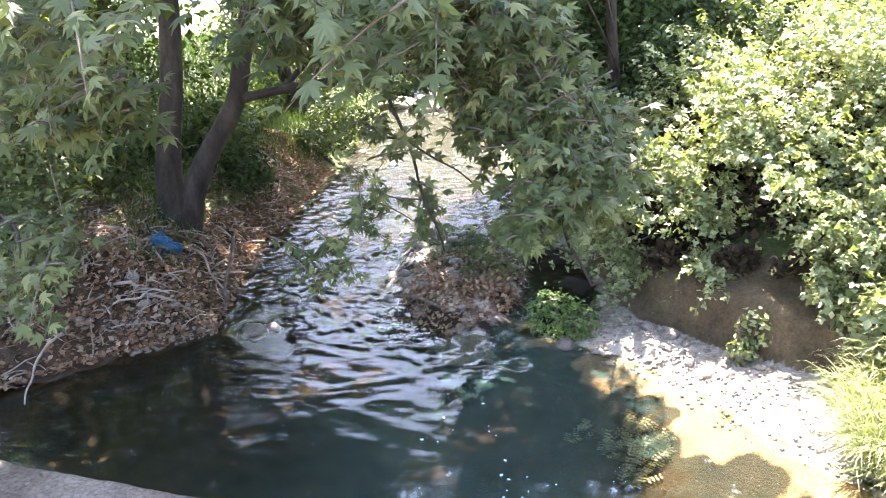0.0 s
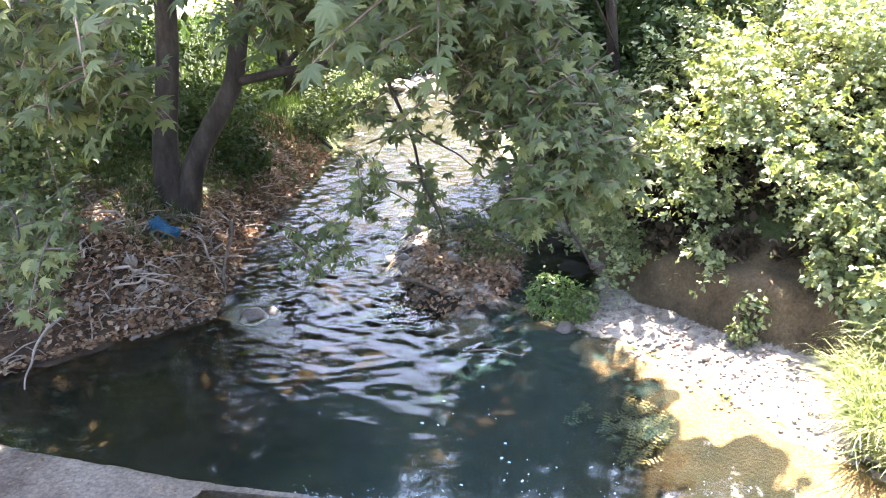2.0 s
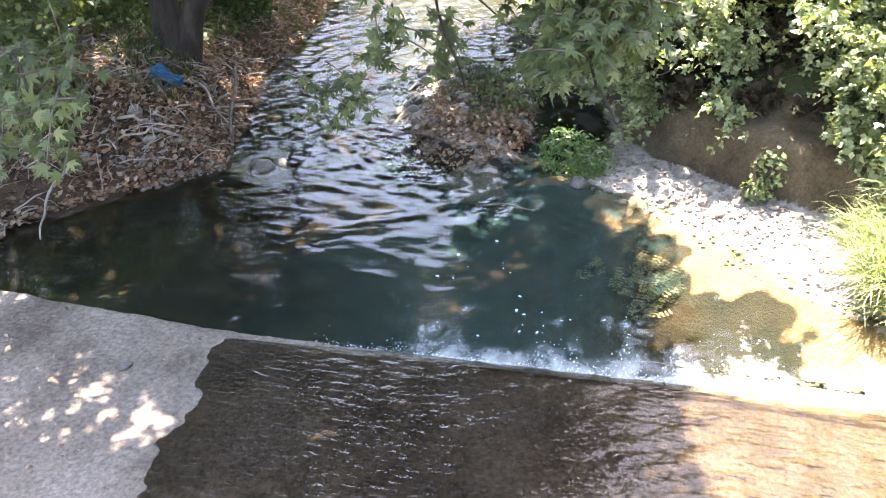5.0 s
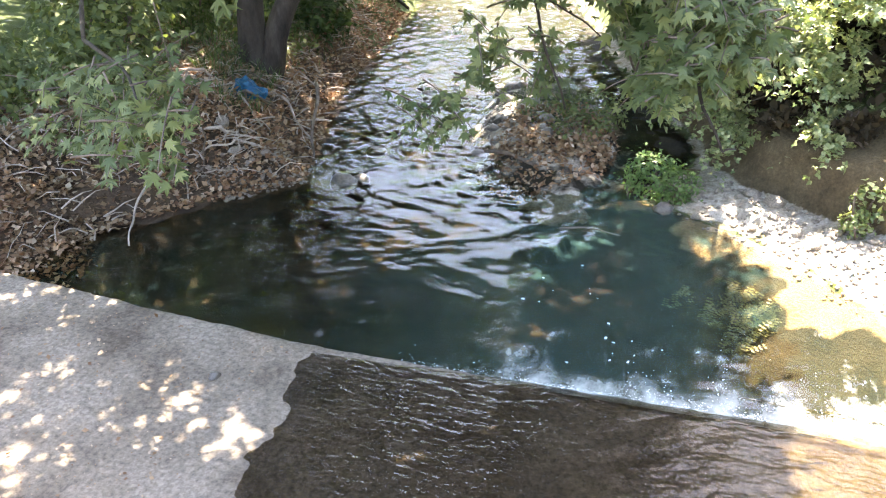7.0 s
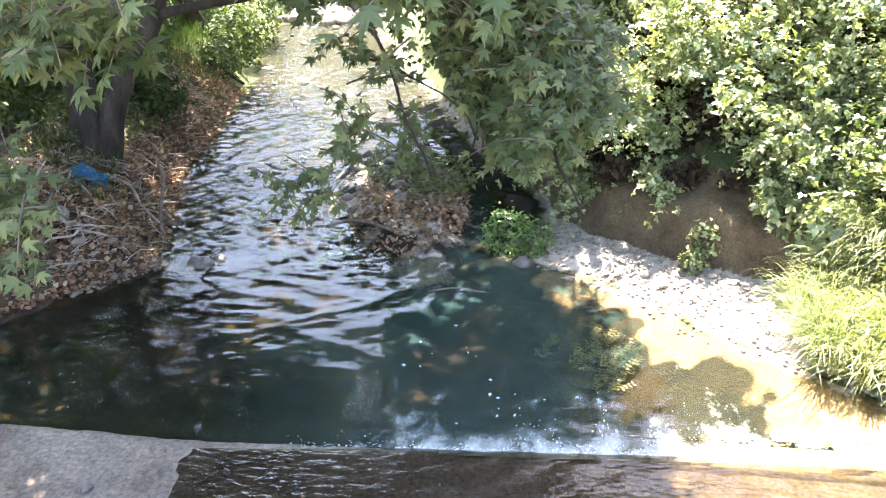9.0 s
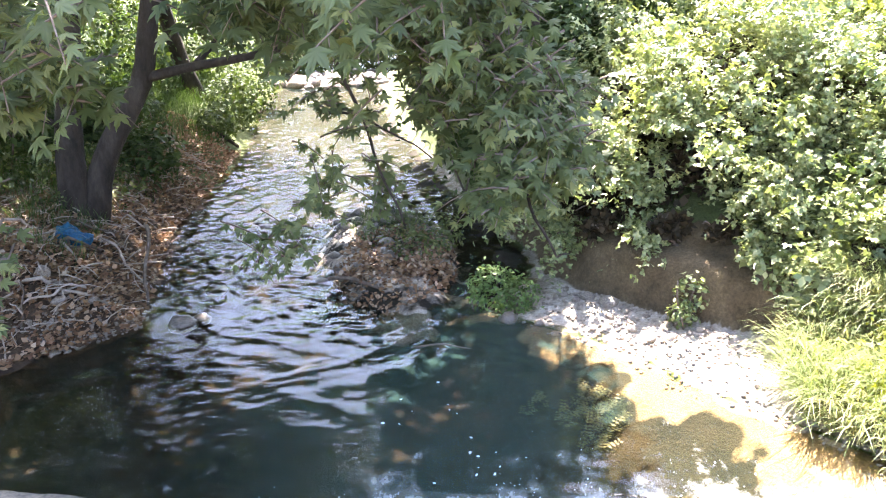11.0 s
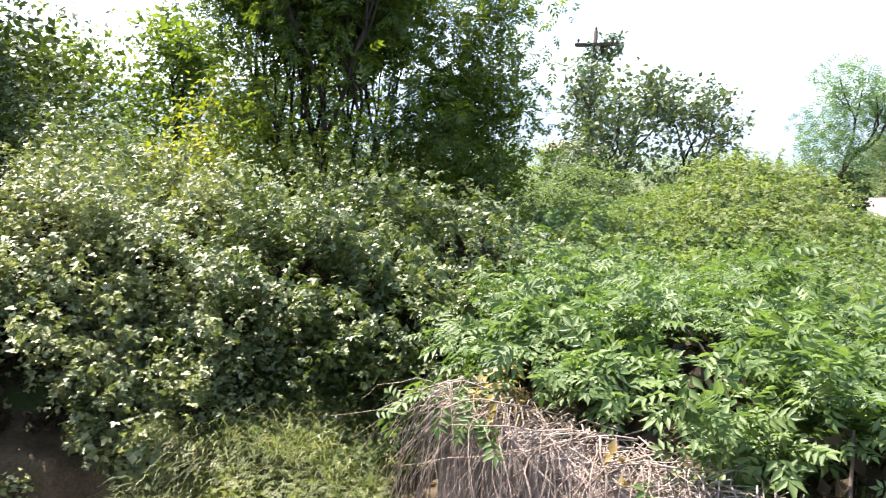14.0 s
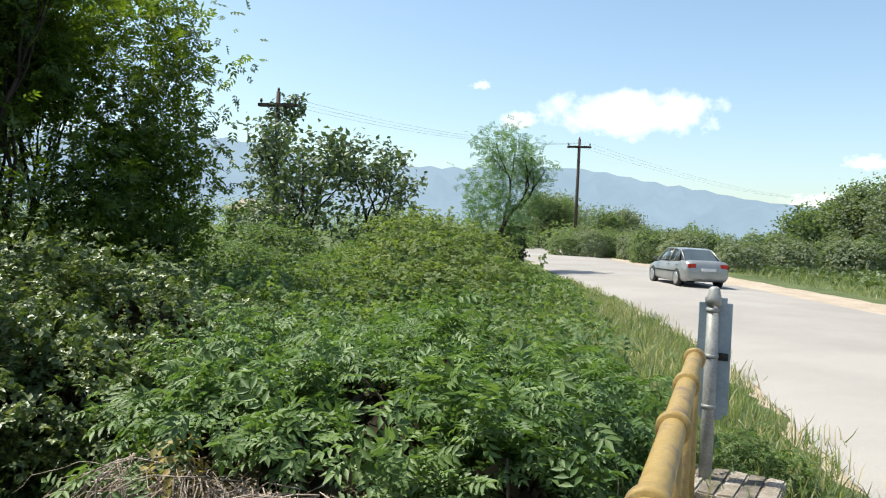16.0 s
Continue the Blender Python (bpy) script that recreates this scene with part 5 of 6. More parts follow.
def tufts(name, cx_, cy_, per, height, material, label, category="grass", lean=0.34, drift=(-0.12, -0.1)):
    """Clumps of arching blades, each fanning out of one root."""
    n = len(cx_)
    big = RNG.uniform(0.6, 1.2, n)
    k = np.repeat(np.arange(n), per)
    x, y = cx_[k] + RNG.normal(0, 0.05, len(k)) * big[k], cy_[k] + RNG.normal(0, 0.05, len(k)) * big[k]
    out_ = RNG.normal(0, lean, (len(k), 3)) * [1, 1, 0] + [drift[0] * 0.6, drift[1] * 0.6, 1]
    v, f = scatter(T_ARC, np.stack([x, y, land(x, y) - 0.02], -1), out_, height * big[k] * RNG.uniform(0.45, 1.1, len(k)), out_ * [1, 1, 0] + RNG.normal(0, 0.2, (len(k), 3)) + [drift[0], drift[1], 0])
    return tagged(new(name, mesh(name, v, f, material)), label, category, kind="stuff")


x, y = patch(230, 2.85, 6.55, 0.72, 1.35)
keep = x > np.interp(y, RIGHT_Y, RIGHT_X) + 0.25
tufts("shore_grass", x[keep], y[keep], 110, 0.6, L_GRASS, "arching pale green grass tufts on the shore")
x, y = patch(110, 3.1, 5.0, 0.4, 0.8)
tufts("shore_grass", x, y, 110, 0.6, L_GRASS, "arching pale green grass tufts on the shore")
bush("shore_herb", [(3.0, 6.6, 0.55, 0.35, 0.45, 0.4, 4), (3.1, 5.5, 0.6, 0.3, 0.4, 0.45, 4), (2.75, 6.1, 0.5, 0.3, 0.3, 0.3, 2)], 2600, T_OVAL, 0.055, L_GOLD, "small-leaved yellow-green herbs among the grass", "herb", stems=24, shoot=0.4, skin=0.4)
bush("shore_herb", [(2.9, 6.0, 0.75, 0.5, 0.7, 0.5, 5), (3.2, 4.6, 0.8, 0.35, 0.5, 0.8, 5), (3.3, 5.6, 0.7, 0.4, 0.5, 0.6, 4)], 1500, T_FEATHER, 0.09, L_GRASS, "feathery yellow-green herbs among the reed grass", "herb", stems=20, shoot=0.5)
bush("shore_herb", [(2.6, 8.0, 0.75, 0.45, 0.35, 0.45, 5), (2.2, 8.5, 0.6, 0.35, 0.3, 0.4, 3)], 1000, T_TRI, 0.11, L_BRAMBLE, "leafy bramble sprouting below the bank", "bramble", stems=8, shoot=0.5)
bush("shore_herb", [(1.25, 8.2, 0.22, 0.16, 0.14, 0.18, 1)], 320, T_OVAL, 0.06, L_GRASS, "pale little herb growing on the gravel", "herb", stems=4, shoot=0.15)
bush("shore_herb", [(1.35, 8.3, 0.45, 0.2, 0.14, 0.26, 1)], 120, T_OVAL, 0.08, L_BRAMBLE, "leafy sprig hanging before the clay bank", "herb", stems=4, shoot=0.25)
x, y = patch(3200, 4.3, 7.2, 1.5, 1.3)
cover("bramble_seedlings", x, y, 0.45, T_TRI, 0.075, L_BRAMBLE_DIM, "low bramble shoots under the overhanging thicket", "brambles")
x, y = patch(60, 3.75, 6.7, 0.7, 0.9)
tufts("bank_grass", x, y, 110, 0.55, L_GRASS, "tall arching grass at the foot of the brambles")

# ---- dry canes over the wing wall ----
canes = thing("dry_cane_tangle", "tangle of dry pinkish bramble canes over the wall", "dry canes", kind="stuff", at=(3.4, 2.6, 2.3))
pieces = []
for _ in range(900):
    y0 = RNG.uniform(0.9, 4.3)
    a = np.array([3.5 + RNG.uniform(-0.1, 0.25), y0, 2.30 + RNG.uniform(-0.05, 0.2)])
    out_ = -RNG.uniform(0.05, 0.34)
    b = a + np.array([out_, RNG.normal(0, 0.35), RNG.uniform(-0.2, 0.12)])
    c = b + np.array([RNG.uniform(-0.12, 0.05), RNG.normal(0, 0.4), -RNG.uniform(0.3, 1.5)])
    s = np.linspace(0, 1, 8)[:, None]
    line = (1 - s) ** 2 * a + 2 * s * (1 - s) * b + s ** 2 * c + RNG.normal(0, 0.012, (8, 3))
    line[:, 0] = np.minimum(line[:, 0], np.where(line[:, 2] < 2.3, 3.36, 9))
    pieces.append(tube(line, np.linspace(RNG.uniform(0.002, 0.0062), 0.0018, 8), 4))
part("canes", mesh("canes", *joined(pieces), surface("dry_cane", (0.26, 0.20, 0.16), (0.50, 0.41, 0.34), scale=9, fine=50, bump=0.2), True), canes)
bush("yellowed_herb", [(3.5, 3.75, 2.42, 0.2, 0.25, 0.24, 3), (3.45, 2.6, 2.3, 0.14, 0.3, 0.14, 1), (3.5, 1.6, 2.35, 0.12, 0.3, 0.12, 1)], 260, T_OVAL, 0.08, L_YELLOWED, "yellowed orange leaves at the wall's top", "herb", stems=4, shoot=0.2, skin=0.6)

# ---- embankment, meadow, mound ----
x, y = RNG.uniform(4.2, 30, 60000), RNG.uniform(-1, 16, 60000)
gap = np.interp(x, EDGE_X, EDGE_Y) - y
keep = (gap < -0.05 + 0.35 * rumple(x, y, 1.5)) & (gap > -3.2 - 0.02 * x)
blades("verge_grass", x[keep], y[keep], 0.24, L_GRASS, "uneven green and straw grass along the road", width=1.6)
x, y = RNG.uniform(5.0, 11, 14000), RNG.uniform(-0.6, 4.5, 14000)
gap = np.interp(x, EDGE_X, EDGE_Y) - y
keep = (gap < 0.0 + 0.22 * rumple(x, y, 2.1)) & (gap > -1.6) & ((x > 5.7) | (y > 1.0))
blades("near_verge_grass", x[keep], y[keep], 0.13, L_MEADOW, "short thick green grass at the sign and the road edge", lean=0.5, width=1.5)
x, y = RNG.uniform(4.6, 30, 24000), RNG.uniform(-1, 16, 24000)
gap = np.interp(x, EDGE_X, EDGE_Y) - y
keep = (gap < 0.1 + 0.3 * rumple(x, y, 1.5)) & (gap > -2.4) & (rumple(x, y, 1.1) > -0.3)
blades("straw_grass", x[keep], y[keep], 0.24, L_STRAW, "dry straw-coloured grass beside the asphalt", width=1.2)
x, y = RNG.uniform(6, 30, 52000), RNG.uniform(1, 24, 52000)
gap = np.interp(x, EDGE_X, EDGE_Y) - y
keep = (gap < -1.8) & (y > 2.0) & (rumple(x, y, 0.6) > -0.75)
cover("meadow_herbs", x[keep], y[keep], 0.5, T_TRI, 0.095, L_MEADOW, "green herbs and low brambles of the meadow", "herbs")
x, y = patch(24000, 18.6, 11.3, 7.5, 5.0)
keep = np.interp(x, EDGE_X, EDGE_Y) - y < -1.5
cover("mound_brambles", x[keep], y[keep], 0.32, T_TRI, 0.10, L_MOUND, "green brambles covering the mound", "brambles")
bush("mound_bramble", [(xx, yy, float(land(xx, yy)) + 0.1, 1.5, 1.2, hh, 3) for xx, yy, hh in ((14.6, 8.4, 0.4), (16.4, 9.6, 0.55), (18.2, 11.0, 0.65), (20.2, 12.4, 0.6), (17.2, 8.6, 0.45), (20.0, 10.6, 0.5), (22.6, 13.4, 0.5))], 15000, T_TRI, 0.10, L_MOUND, "bramble hummocks on the green mound", "bramble", stems=10, shoot=0.6, lump=0.4, hollows=20)
bush("meadow_bramble", [(9.5, 9.0, 2.3, 1.8, 1.4, 0.7, 6), (12.0, 11.5, 2.3, 2.0, 1.6, 0.7, 6), (15, 14.5, 2.6, 2.5, 1.6, 1.0, 6), (11.5, 7.2, 2.2, 1.6, 1.2, 0.55, 5), (17.5, 15.8, 3.0, 2.2, 1.6, 1.2, 5)], 24000, T_TRI, 0.10, L_MEADOW, "low green bramble hummocks in the meadow", "bramble", stems=14, shoot=0.5)

# ---- trees of the distance ----


def tree(name, base, height, spread_, leaf_t, size, material, label, clumps=60, per=60, stems=1, group="", low=0.25, bark=None, clump_r=0.3):
    z0 = float(land(base[0], base[1]))
    t = thing(name, label, "tree", group, "", (base[0], base[1], z0))
    tips = []
    for _ in range(stems):
        pieces = []
        limb((base[0] + RNG.normal(0, 0.12 * (stems - 1) ** 0.5), base[1] + RNG.normal(0, 0.12 * (stems - 1) ** 0.5), z0 - 0.1), (RNG.normal(0, 0.15), RNG.normal(0, 0.15), 1), height * 0.42, 0.02 * height / stems ** 0.4, 2, pieces, tips, 0.5, 0.2)
        part("trunk", mesh("trunk", *joined(pieces), bark or M_BARK, True), t)
    c = RNG.normal(size=(clumps, 3))
    c = unit(c) * RNG.uniform(0.35, 1.0, (clumps, 1)) ** 0.5
    c = np.array([base[0], base[1], z0 + height * (low + (1 - low) / 2)]) + c * [spread_, spread_, height * (1 - low) / 2]
    pts = [(p, None) for p in c] + [(p, None) for p, _ in tips if p[2] < z0 + height * 1.02]
    part("crown", mesh("crown", *crown(pts, per, clump_r * spread_, leaf_t, size), material), t)
    return t


tree("acacia_tree", (34.0, 16.3), 6.8, 1.9, T_FEATHER, 0.40, L_ACACIA, "slender young acacia with feathery pale leaves", 64, 30, 1, low=0.16, clump_r=0.18)
bush("roadside_shrub", [(34.4, 15.9, 3.4, 1.0, 0.9, 1.2, 3), (33.6, 17.2, 3.2, 1.2, 1.0, 1.1, 3)], 2600, T_OVAL, 0.22, L_DARK, "dark shrub at the acacia's foot", "shrub", stems=5)
tree("ivy_clad_tree", (21.2, 17.2), 5.3, 2.1, T_OVAL, 0.24, L_IVY, "loose grey-green tree beside the ivy-clad pole", 60, 22, 3, low=0.15, clump_r=0.14)
tree("ivy_clad_tree", (23.6, 16.2), 5.2, 1.35, T_OVAL, 0.24, L_IVY, "slim grey-green tree beside the mound", 34, 20, 2, low=0.15, clump_r=0.16)
bush("pole_ivy", [(33.3, 29.9, 4.6, 1.3, 1.1, 1.6, 4), (33.2, 29.8, 7.2, 0.9, 0.8, 1.5, 4), (33.5, 30.0, 9.6, 1.0, 0.8, 1.3, 5), (34.2, 29.5, 10.8, 0.7, 0.6, 0.7, 3)], 2600, T_OVAL, 0.3, L_IVY, "dark ivy climbing the wooden pole", "ivy", stems=4, skin=0.35, lump=0.3)
bush("ivy_shrub", [(19.0, 17.2, 3.4, 1.1, 1.0, 1.6, 4), (20.2, 18.6, 4.6, 0.7, 0.7, 3.0, 3), (22.5, 15.2, 3.4, 1.4, 1.2, 1.2, 4), (18.2, 15.2, 2.7, 1.3, 1.0, 0.9, 4)], 6400, T_OVAL, 0.2, L_IVY, "climbers and shrubs in grey-green leaf", "shrub", stems=10, skin=0.3)
# Several of these are added to shade the thicket and darken water reflections.
WOODS = [(-11.2, 11.6, 10.5, 2.4), (-13.8, 17.8, 11, 3.0), (-10.6, 7.2, 9.5, 2.2), (-12.0, 15.0, 8.5, 2.6), (-16.5, 20.5, 9.0, 2.8), (-19.0, 25.0, 9, 3.2), (-18.5, 32.0, 9, 3.4), (-18.0, 16.0, 10, 3.2), (-16.0, 10.5, 9, 3.0), (-14.0, 5.0, 8, 2.6), (-4.0, 52.0, 8, 4.0), (-16.0, 50.0, 9, 4.0), (-10.0, 47.0, 9, 3.4), (-7.0, 44.0, 8, 3.0), (-9.6, 36.0, 8.5, 2.6), (-6.8, 36.5, 8, 2.4), (-12.6, 35.0, 9, 2.6), (-4.4, 35.0, 8.5, 2.6),
         (-2.0, 17.0, 9, 1.9), (-1.4, 24.0, 9.5, 2.1), (-1.4, 31.0, 9, 2.4), (0.5, 33.0, 6, 3.0), (0.5, 27.0, 6, 2.6), (1.0, 21.5, 6, 2.6), (9.6, 28.0, 6.5, 1.6), (4.0, 25.0, 4.6, 2.6), (7.0, 32.0, 5, 3.0), (15.0, 29.0, 5, 2.6)]
for k, (bx, by, hh, sp) in enumerate(WOODS):
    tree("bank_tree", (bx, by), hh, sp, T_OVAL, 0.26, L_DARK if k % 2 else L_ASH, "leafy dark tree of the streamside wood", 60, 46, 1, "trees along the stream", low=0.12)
# Added tree whose high crown, out of view, keeps sun off the bank.
tree("bank_tree", (-9.5, 19.8), 12.0, 2.9, T_OVAL, 0.26, L_DARK, "tall leafy tree added to shade the bank", 80, 60, 1, "trees along the stream", low=0.62)
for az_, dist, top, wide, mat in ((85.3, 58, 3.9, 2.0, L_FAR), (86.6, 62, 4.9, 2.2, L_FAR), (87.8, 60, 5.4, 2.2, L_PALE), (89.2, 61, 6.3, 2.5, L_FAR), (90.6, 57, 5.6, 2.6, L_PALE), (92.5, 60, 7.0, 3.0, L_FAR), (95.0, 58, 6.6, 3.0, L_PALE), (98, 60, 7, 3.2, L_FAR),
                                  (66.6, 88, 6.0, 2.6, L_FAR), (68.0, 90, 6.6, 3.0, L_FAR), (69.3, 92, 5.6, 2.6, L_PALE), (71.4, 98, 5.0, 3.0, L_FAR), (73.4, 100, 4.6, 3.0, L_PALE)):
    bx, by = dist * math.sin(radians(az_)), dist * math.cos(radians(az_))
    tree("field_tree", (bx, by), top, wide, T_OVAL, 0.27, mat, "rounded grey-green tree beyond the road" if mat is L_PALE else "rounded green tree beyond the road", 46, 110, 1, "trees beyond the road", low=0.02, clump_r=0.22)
for k in range(26):
    az_ = 69.0 + k * 0.86 + RNG.uniform(-0.25, 0.25)
    dist = 53 + 3.0 * math.sin(k * 1.7) + (10 if az_ < 75 else 0) + 4 * (k % 2)
    bx, by = dist * math.sin(radians(az_)), dist * math.cos(radians(az_))
    bz, hh = float(land(bx, by)), RNG.uniform(1.3, 1.95)
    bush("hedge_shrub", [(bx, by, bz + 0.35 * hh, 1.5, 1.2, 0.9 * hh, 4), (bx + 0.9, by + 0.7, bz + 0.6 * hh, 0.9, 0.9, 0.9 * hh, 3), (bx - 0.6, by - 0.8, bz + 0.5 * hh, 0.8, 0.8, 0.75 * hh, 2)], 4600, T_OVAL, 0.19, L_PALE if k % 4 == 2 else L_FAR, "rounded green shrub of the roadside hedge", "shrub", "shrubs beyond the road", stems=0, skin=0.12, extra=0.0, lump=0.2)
lob = []
for k in range(34):
    a, d = 6 + k * 2.2, 110 + 30 * math.sin(k * 2.1)
    xx, yy = d * math.sin(radians(a)), d * math.cos(radians(a))
    lob.append((xx, yy, 3.0, 7, 6, RNG.uniform(2.5, 5.0), 1))
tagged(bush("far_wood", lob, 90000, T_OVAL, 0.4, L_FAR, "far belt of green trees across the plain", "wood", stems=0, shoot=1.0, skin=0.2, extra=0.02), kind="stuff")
x, y = RNG.uniform(18, 75, 44000), RNG.uniform(-14, 34, 44000)
gap = np.interp(x, EDGE_X, EDGE_Y) - y
keep = (gap > 11.2 + 0.1 * x * 0.3) & (gap < 24)
blades("far_verge_grass", x[keep], y[keep], 0.38, L_GRASS, "rough grass on the road's far verge", width=2.6)
x, y = RNG.uniform(22, 75, 30000), RNG.uniform(-14, 30, 30000)
gap = np.interp(x, EDGE_X, EDGE_Y) - y
keep = (gap > 13.0 + 0.03 * x) & (gap < 24) & (rumple(x, y, 0.5) > -0.2)
cover("far_verge_herbs", x[keep], y[keep], 0.5, T_TRI, 0.2, L_HEDGE, "low green herbs behind the far verge", "herbs")

# ---- poles and wires ----


def pole(px, py, z0, z1, r, label):
    t = thing("utility_pole", label, "utility pole", at=(px, py, z0))
    part("post", mesh("post", *tube([(px, py, z0 - 0.3), (px, py, (z0 + z1) / 2), (px, py, z1)], [r, r * 0.85, r * 0.7], 10), M_POLE, True), t)
    for dz, w in ((-0.75, 1.25),):
        bm = box(px - 0.35 * w, px + 0.35 * w, py - 0.07, py + 0.07, z1 + dz - 0.09, z1 + dz + 0.09, 0.01)
        bmesh.ops.rotate(bm, verts=bm.verts[:], cent=(px, py, z1), matrix=Matrix.Rotation(radians(-70), 3, "Z"))
        bmesh.ops.scale(bm, vec=(2.6, 2.6, 1), verts=bm.verts[:], space=Matrix.Translation((-px, -py, -z1)))
        part("crossarm", bm, t, material=M_POLE)
    for s in (-1, 0, 1):
        o = Matrix.Rotation(radians(-70), 3, "Z") @ Vector((s * 1.0, 0, 0))
        h = z1 - 0.62 if s else z1 - 0.02
        part("insulator", mesh("insulator", *tube([(px + o.x, py + o.y, h), (px + o.x, py + o.y, h + 0.12), (px + o.x, py + o.y, h + 0.24)], [0.05, 0.08, 0.04], 8), M_POLE, True), t)
    return t


pole(71.4, 26.1, float(land(71.4, 26.1)), 13.8, 0.19, "dark wooden utility pole with a crossarm")
pole(33.3, 29.9, float(land(33.3, 29.9)), 11.6, 0.17, "dark wooden utility pole half grown with ivy")
for s in (-1, 0, 1):
    for a, b in (((33.3, 29.9, 11.2), (71.4, 26.1, 13.4)), ((71.4, 26.1, 13.4), (170, 8, 14.5))):
        u = np.linspace(0, 1, 20)[:, None]
        line = np.array(a) * (1 - u) + np.array(b) * u - np.array([0, 0, 1.0]) * 4 * u * (1 - u) * (0.8 if b[0] < 100 else 1.6) + np.array([0.35 * s, 0.94 * s, 0])
        tagged(new("overhead_wire", mesh("overhead_wire", *tube(line, 0.006, 5), M_POLE, True)), "thin dark overhead wire between utility poles", "wire", "overhead wires")

# ---- small house and marker post far off ----
house = thing("house", "small pale farmhouse with a low tiled roof", "house", at=(88, 82, 2.9))
part("wall", box(84, 92, 79, 85, 2.4, 6.4, 0.05), house, material=surface("pale_plaster", (0.55, 0.52, 0.46), (0.66, 0.63, 0.57), scale=0.6, fine=9))
bm = bmesh.new()
rv = [bm.verts.new(p) for p in ((83.6, 78.6, 6.4), (92.4, 78.6, 6.4), (92.4, 85.4, 6.4), (83.6, 85.4, 6.4), (84.6, 82, 8.0), (91.4, 82, 8.0))]
for f in ((0, 1, 5, 4), (2, 3, 4, 5), (1, 2, 5), (3, 0, 4), (3, 2, 1, 0)):
    bm.faces.new([rv[q] for q in f])
part("roof", bm, house, "faded terracotta roof", surface("roof_tile", (0.38, 0.30, 0.25), (0.46, 0.38, 0.32), scale=2, fine=14))
for wx in (85.5, 90.0):
    part("window", box(wx, wx + 1.0, 78.94, 79.02, 3.9, 5.1, 0.01), house, "dark window", M_BLACKPAINT)
mk = thing("marker_post", "small dark marker sign on the road's far verge", "marker", at=(59.4, 17.9, float(land(59.4, 17.9))))
mz = float(land(59.4, 17.9))
part("post", mesh("post", *tube([(59.4, 17.9, mz - 0.2), (59.4, 17.9, mz + 0.7), (59.4, 17.9, mz + 1.5)], 0.05, 8), M_POLE, True), mk)
part("plate", box(59.36, 59.40, 17.68, 18.12, mz + 0.75, mz + 1.75, 0.01), mk, material=M_BLACKPAINT)

# ---- yellow bridge railing ----
rail = thing("bridge_railing", "yellow-painted tubular steel bridge railing, faded and worn", "railing", at=(0, rail_y(0), 2.35))
part("handrail", mesh("handrail", *tube([(x, rail_y(x), 3.355) for x in np.linspace(-9.4, 4.74, 40)], 0.046, 18), M_YELLOW, True), rail)
for k in range(15):
    x = 4.70 - 0.92 * k
    p = part("post", mesh("post", *tube([(x, rail_y(x), 2.34), (x, rail_y(x), 2.8), (x, rail_y(x), 3.33)], 0.036, 14), M_YELLOW, True), rail)
    part("collar", mesh("collar", *tube([(x - 0.026, rail_y(x - 0.026), 3.358), (x - 0.02, rail_y(x - 0.02), 3.358), (x + 0.02, rail_y(x + 0.02), 3.358), (x + 0.026, rail_y(x + 0.026), 3.358)], [0.056, 0.063, 0.063, 0.056], 20), M_YELLOW, True), p)
    part("base_plate", box(x - 0.07, x + 0.07, rail_y(x) - 0.07, rail_y(x) + 0.07, 2.345, 2.365, 0.004), p, material=M_YELLOW)

# ---- hazard panel seen from behind ----
PX, PY = 5.34, 0.87
post = thing("road_sign", "narrow grey sign panel seen from behind on a steel post", "sign", at=(PX, PY, 2.3))
part("post", mesh("post", *tube([(PX + 0.0, PY, 2.2), (PX, PY, 3.0), (PX, PY, 3.68)], 0.042, 18), M_ZINC, True), post)
part("cap", mesh("cap", *tube([(PX, PY, 3.63), (PX, PY, 3.675), (PX, PY, 3.685), (PX, PY, 3.74), (PX, PY, 3.755)], [0.048, 0.05, 0.046, 0.034, 0.02], 18), M_ZINC, True), post)
bm = box(-0.012, 0.012, -0.105, 0.105, -0.40, 0.40)
bmesh.ops.bevel(bm, geom=[e for e in bm.edges if abs(e.verts[0].co.x - e.verts[1].co.x) > 0.01], offset=0.035, segments=4, affect="EDGES")
bmesh.ops.transform(bm, matrix=pose(PX + 0.055, PY - 0.005, 3.28, 0, 0, 9), verts=bm.verts[:])
panel = part("panel", bm, post, "blue-grey weathered panel back", M_SIGNBACK)
for z in (3.60, 3.30, 2.97):
    part("clamp", mesh("clamp", *tube([(PX, PY, z - 0.014), (PX, PY, z), (PX, PY, z + 0.014)], [0.045, 0.048, 0.045], 18), M_ZINC, True), post)
part("stiffener", box(PX + 0.036, PX + 0.043, PY - 0.10, PY + 0.09, 3.27, 3.32, 0.002), post, material=M_BLACKPAINT)

M_WORNDARK = surface("worn_dark_paint", (0.09, 0.075, 0.06), (0.22, 0.185, 0.15), scale=7, fine=40, bump=0.6)
# ---- painted kerb block at the bridge's end ----
kerb = thing("kerb_block", "concrete kerb block with flaking black and white stripes", "kerb", at=(5.35, 0.72, 2.3))
for k in range(5):
    y0 = 0.98 - 0.115 * k
    bm = box(5.02 + 0.03 * (k % 2) * 0, 5.62, y0 - 0.115, y0, 2.2, 2.50, 0.012)
    bmesh.ops.subdivide_edges(bm, edges=bm.edges[:], cuts=2, use_grid_fill=True)
    for v in bm.verts:
        v.co += Vector((0.01, 0.0, 0.01)) * noise.noise(v.co * 6)
    part("stripe", bm, kerb, "flaking white paint" if k % 2 == 0 else "worn black paint", M_WHITEWASH if k % 2 == 0 else M_WORNDARK)
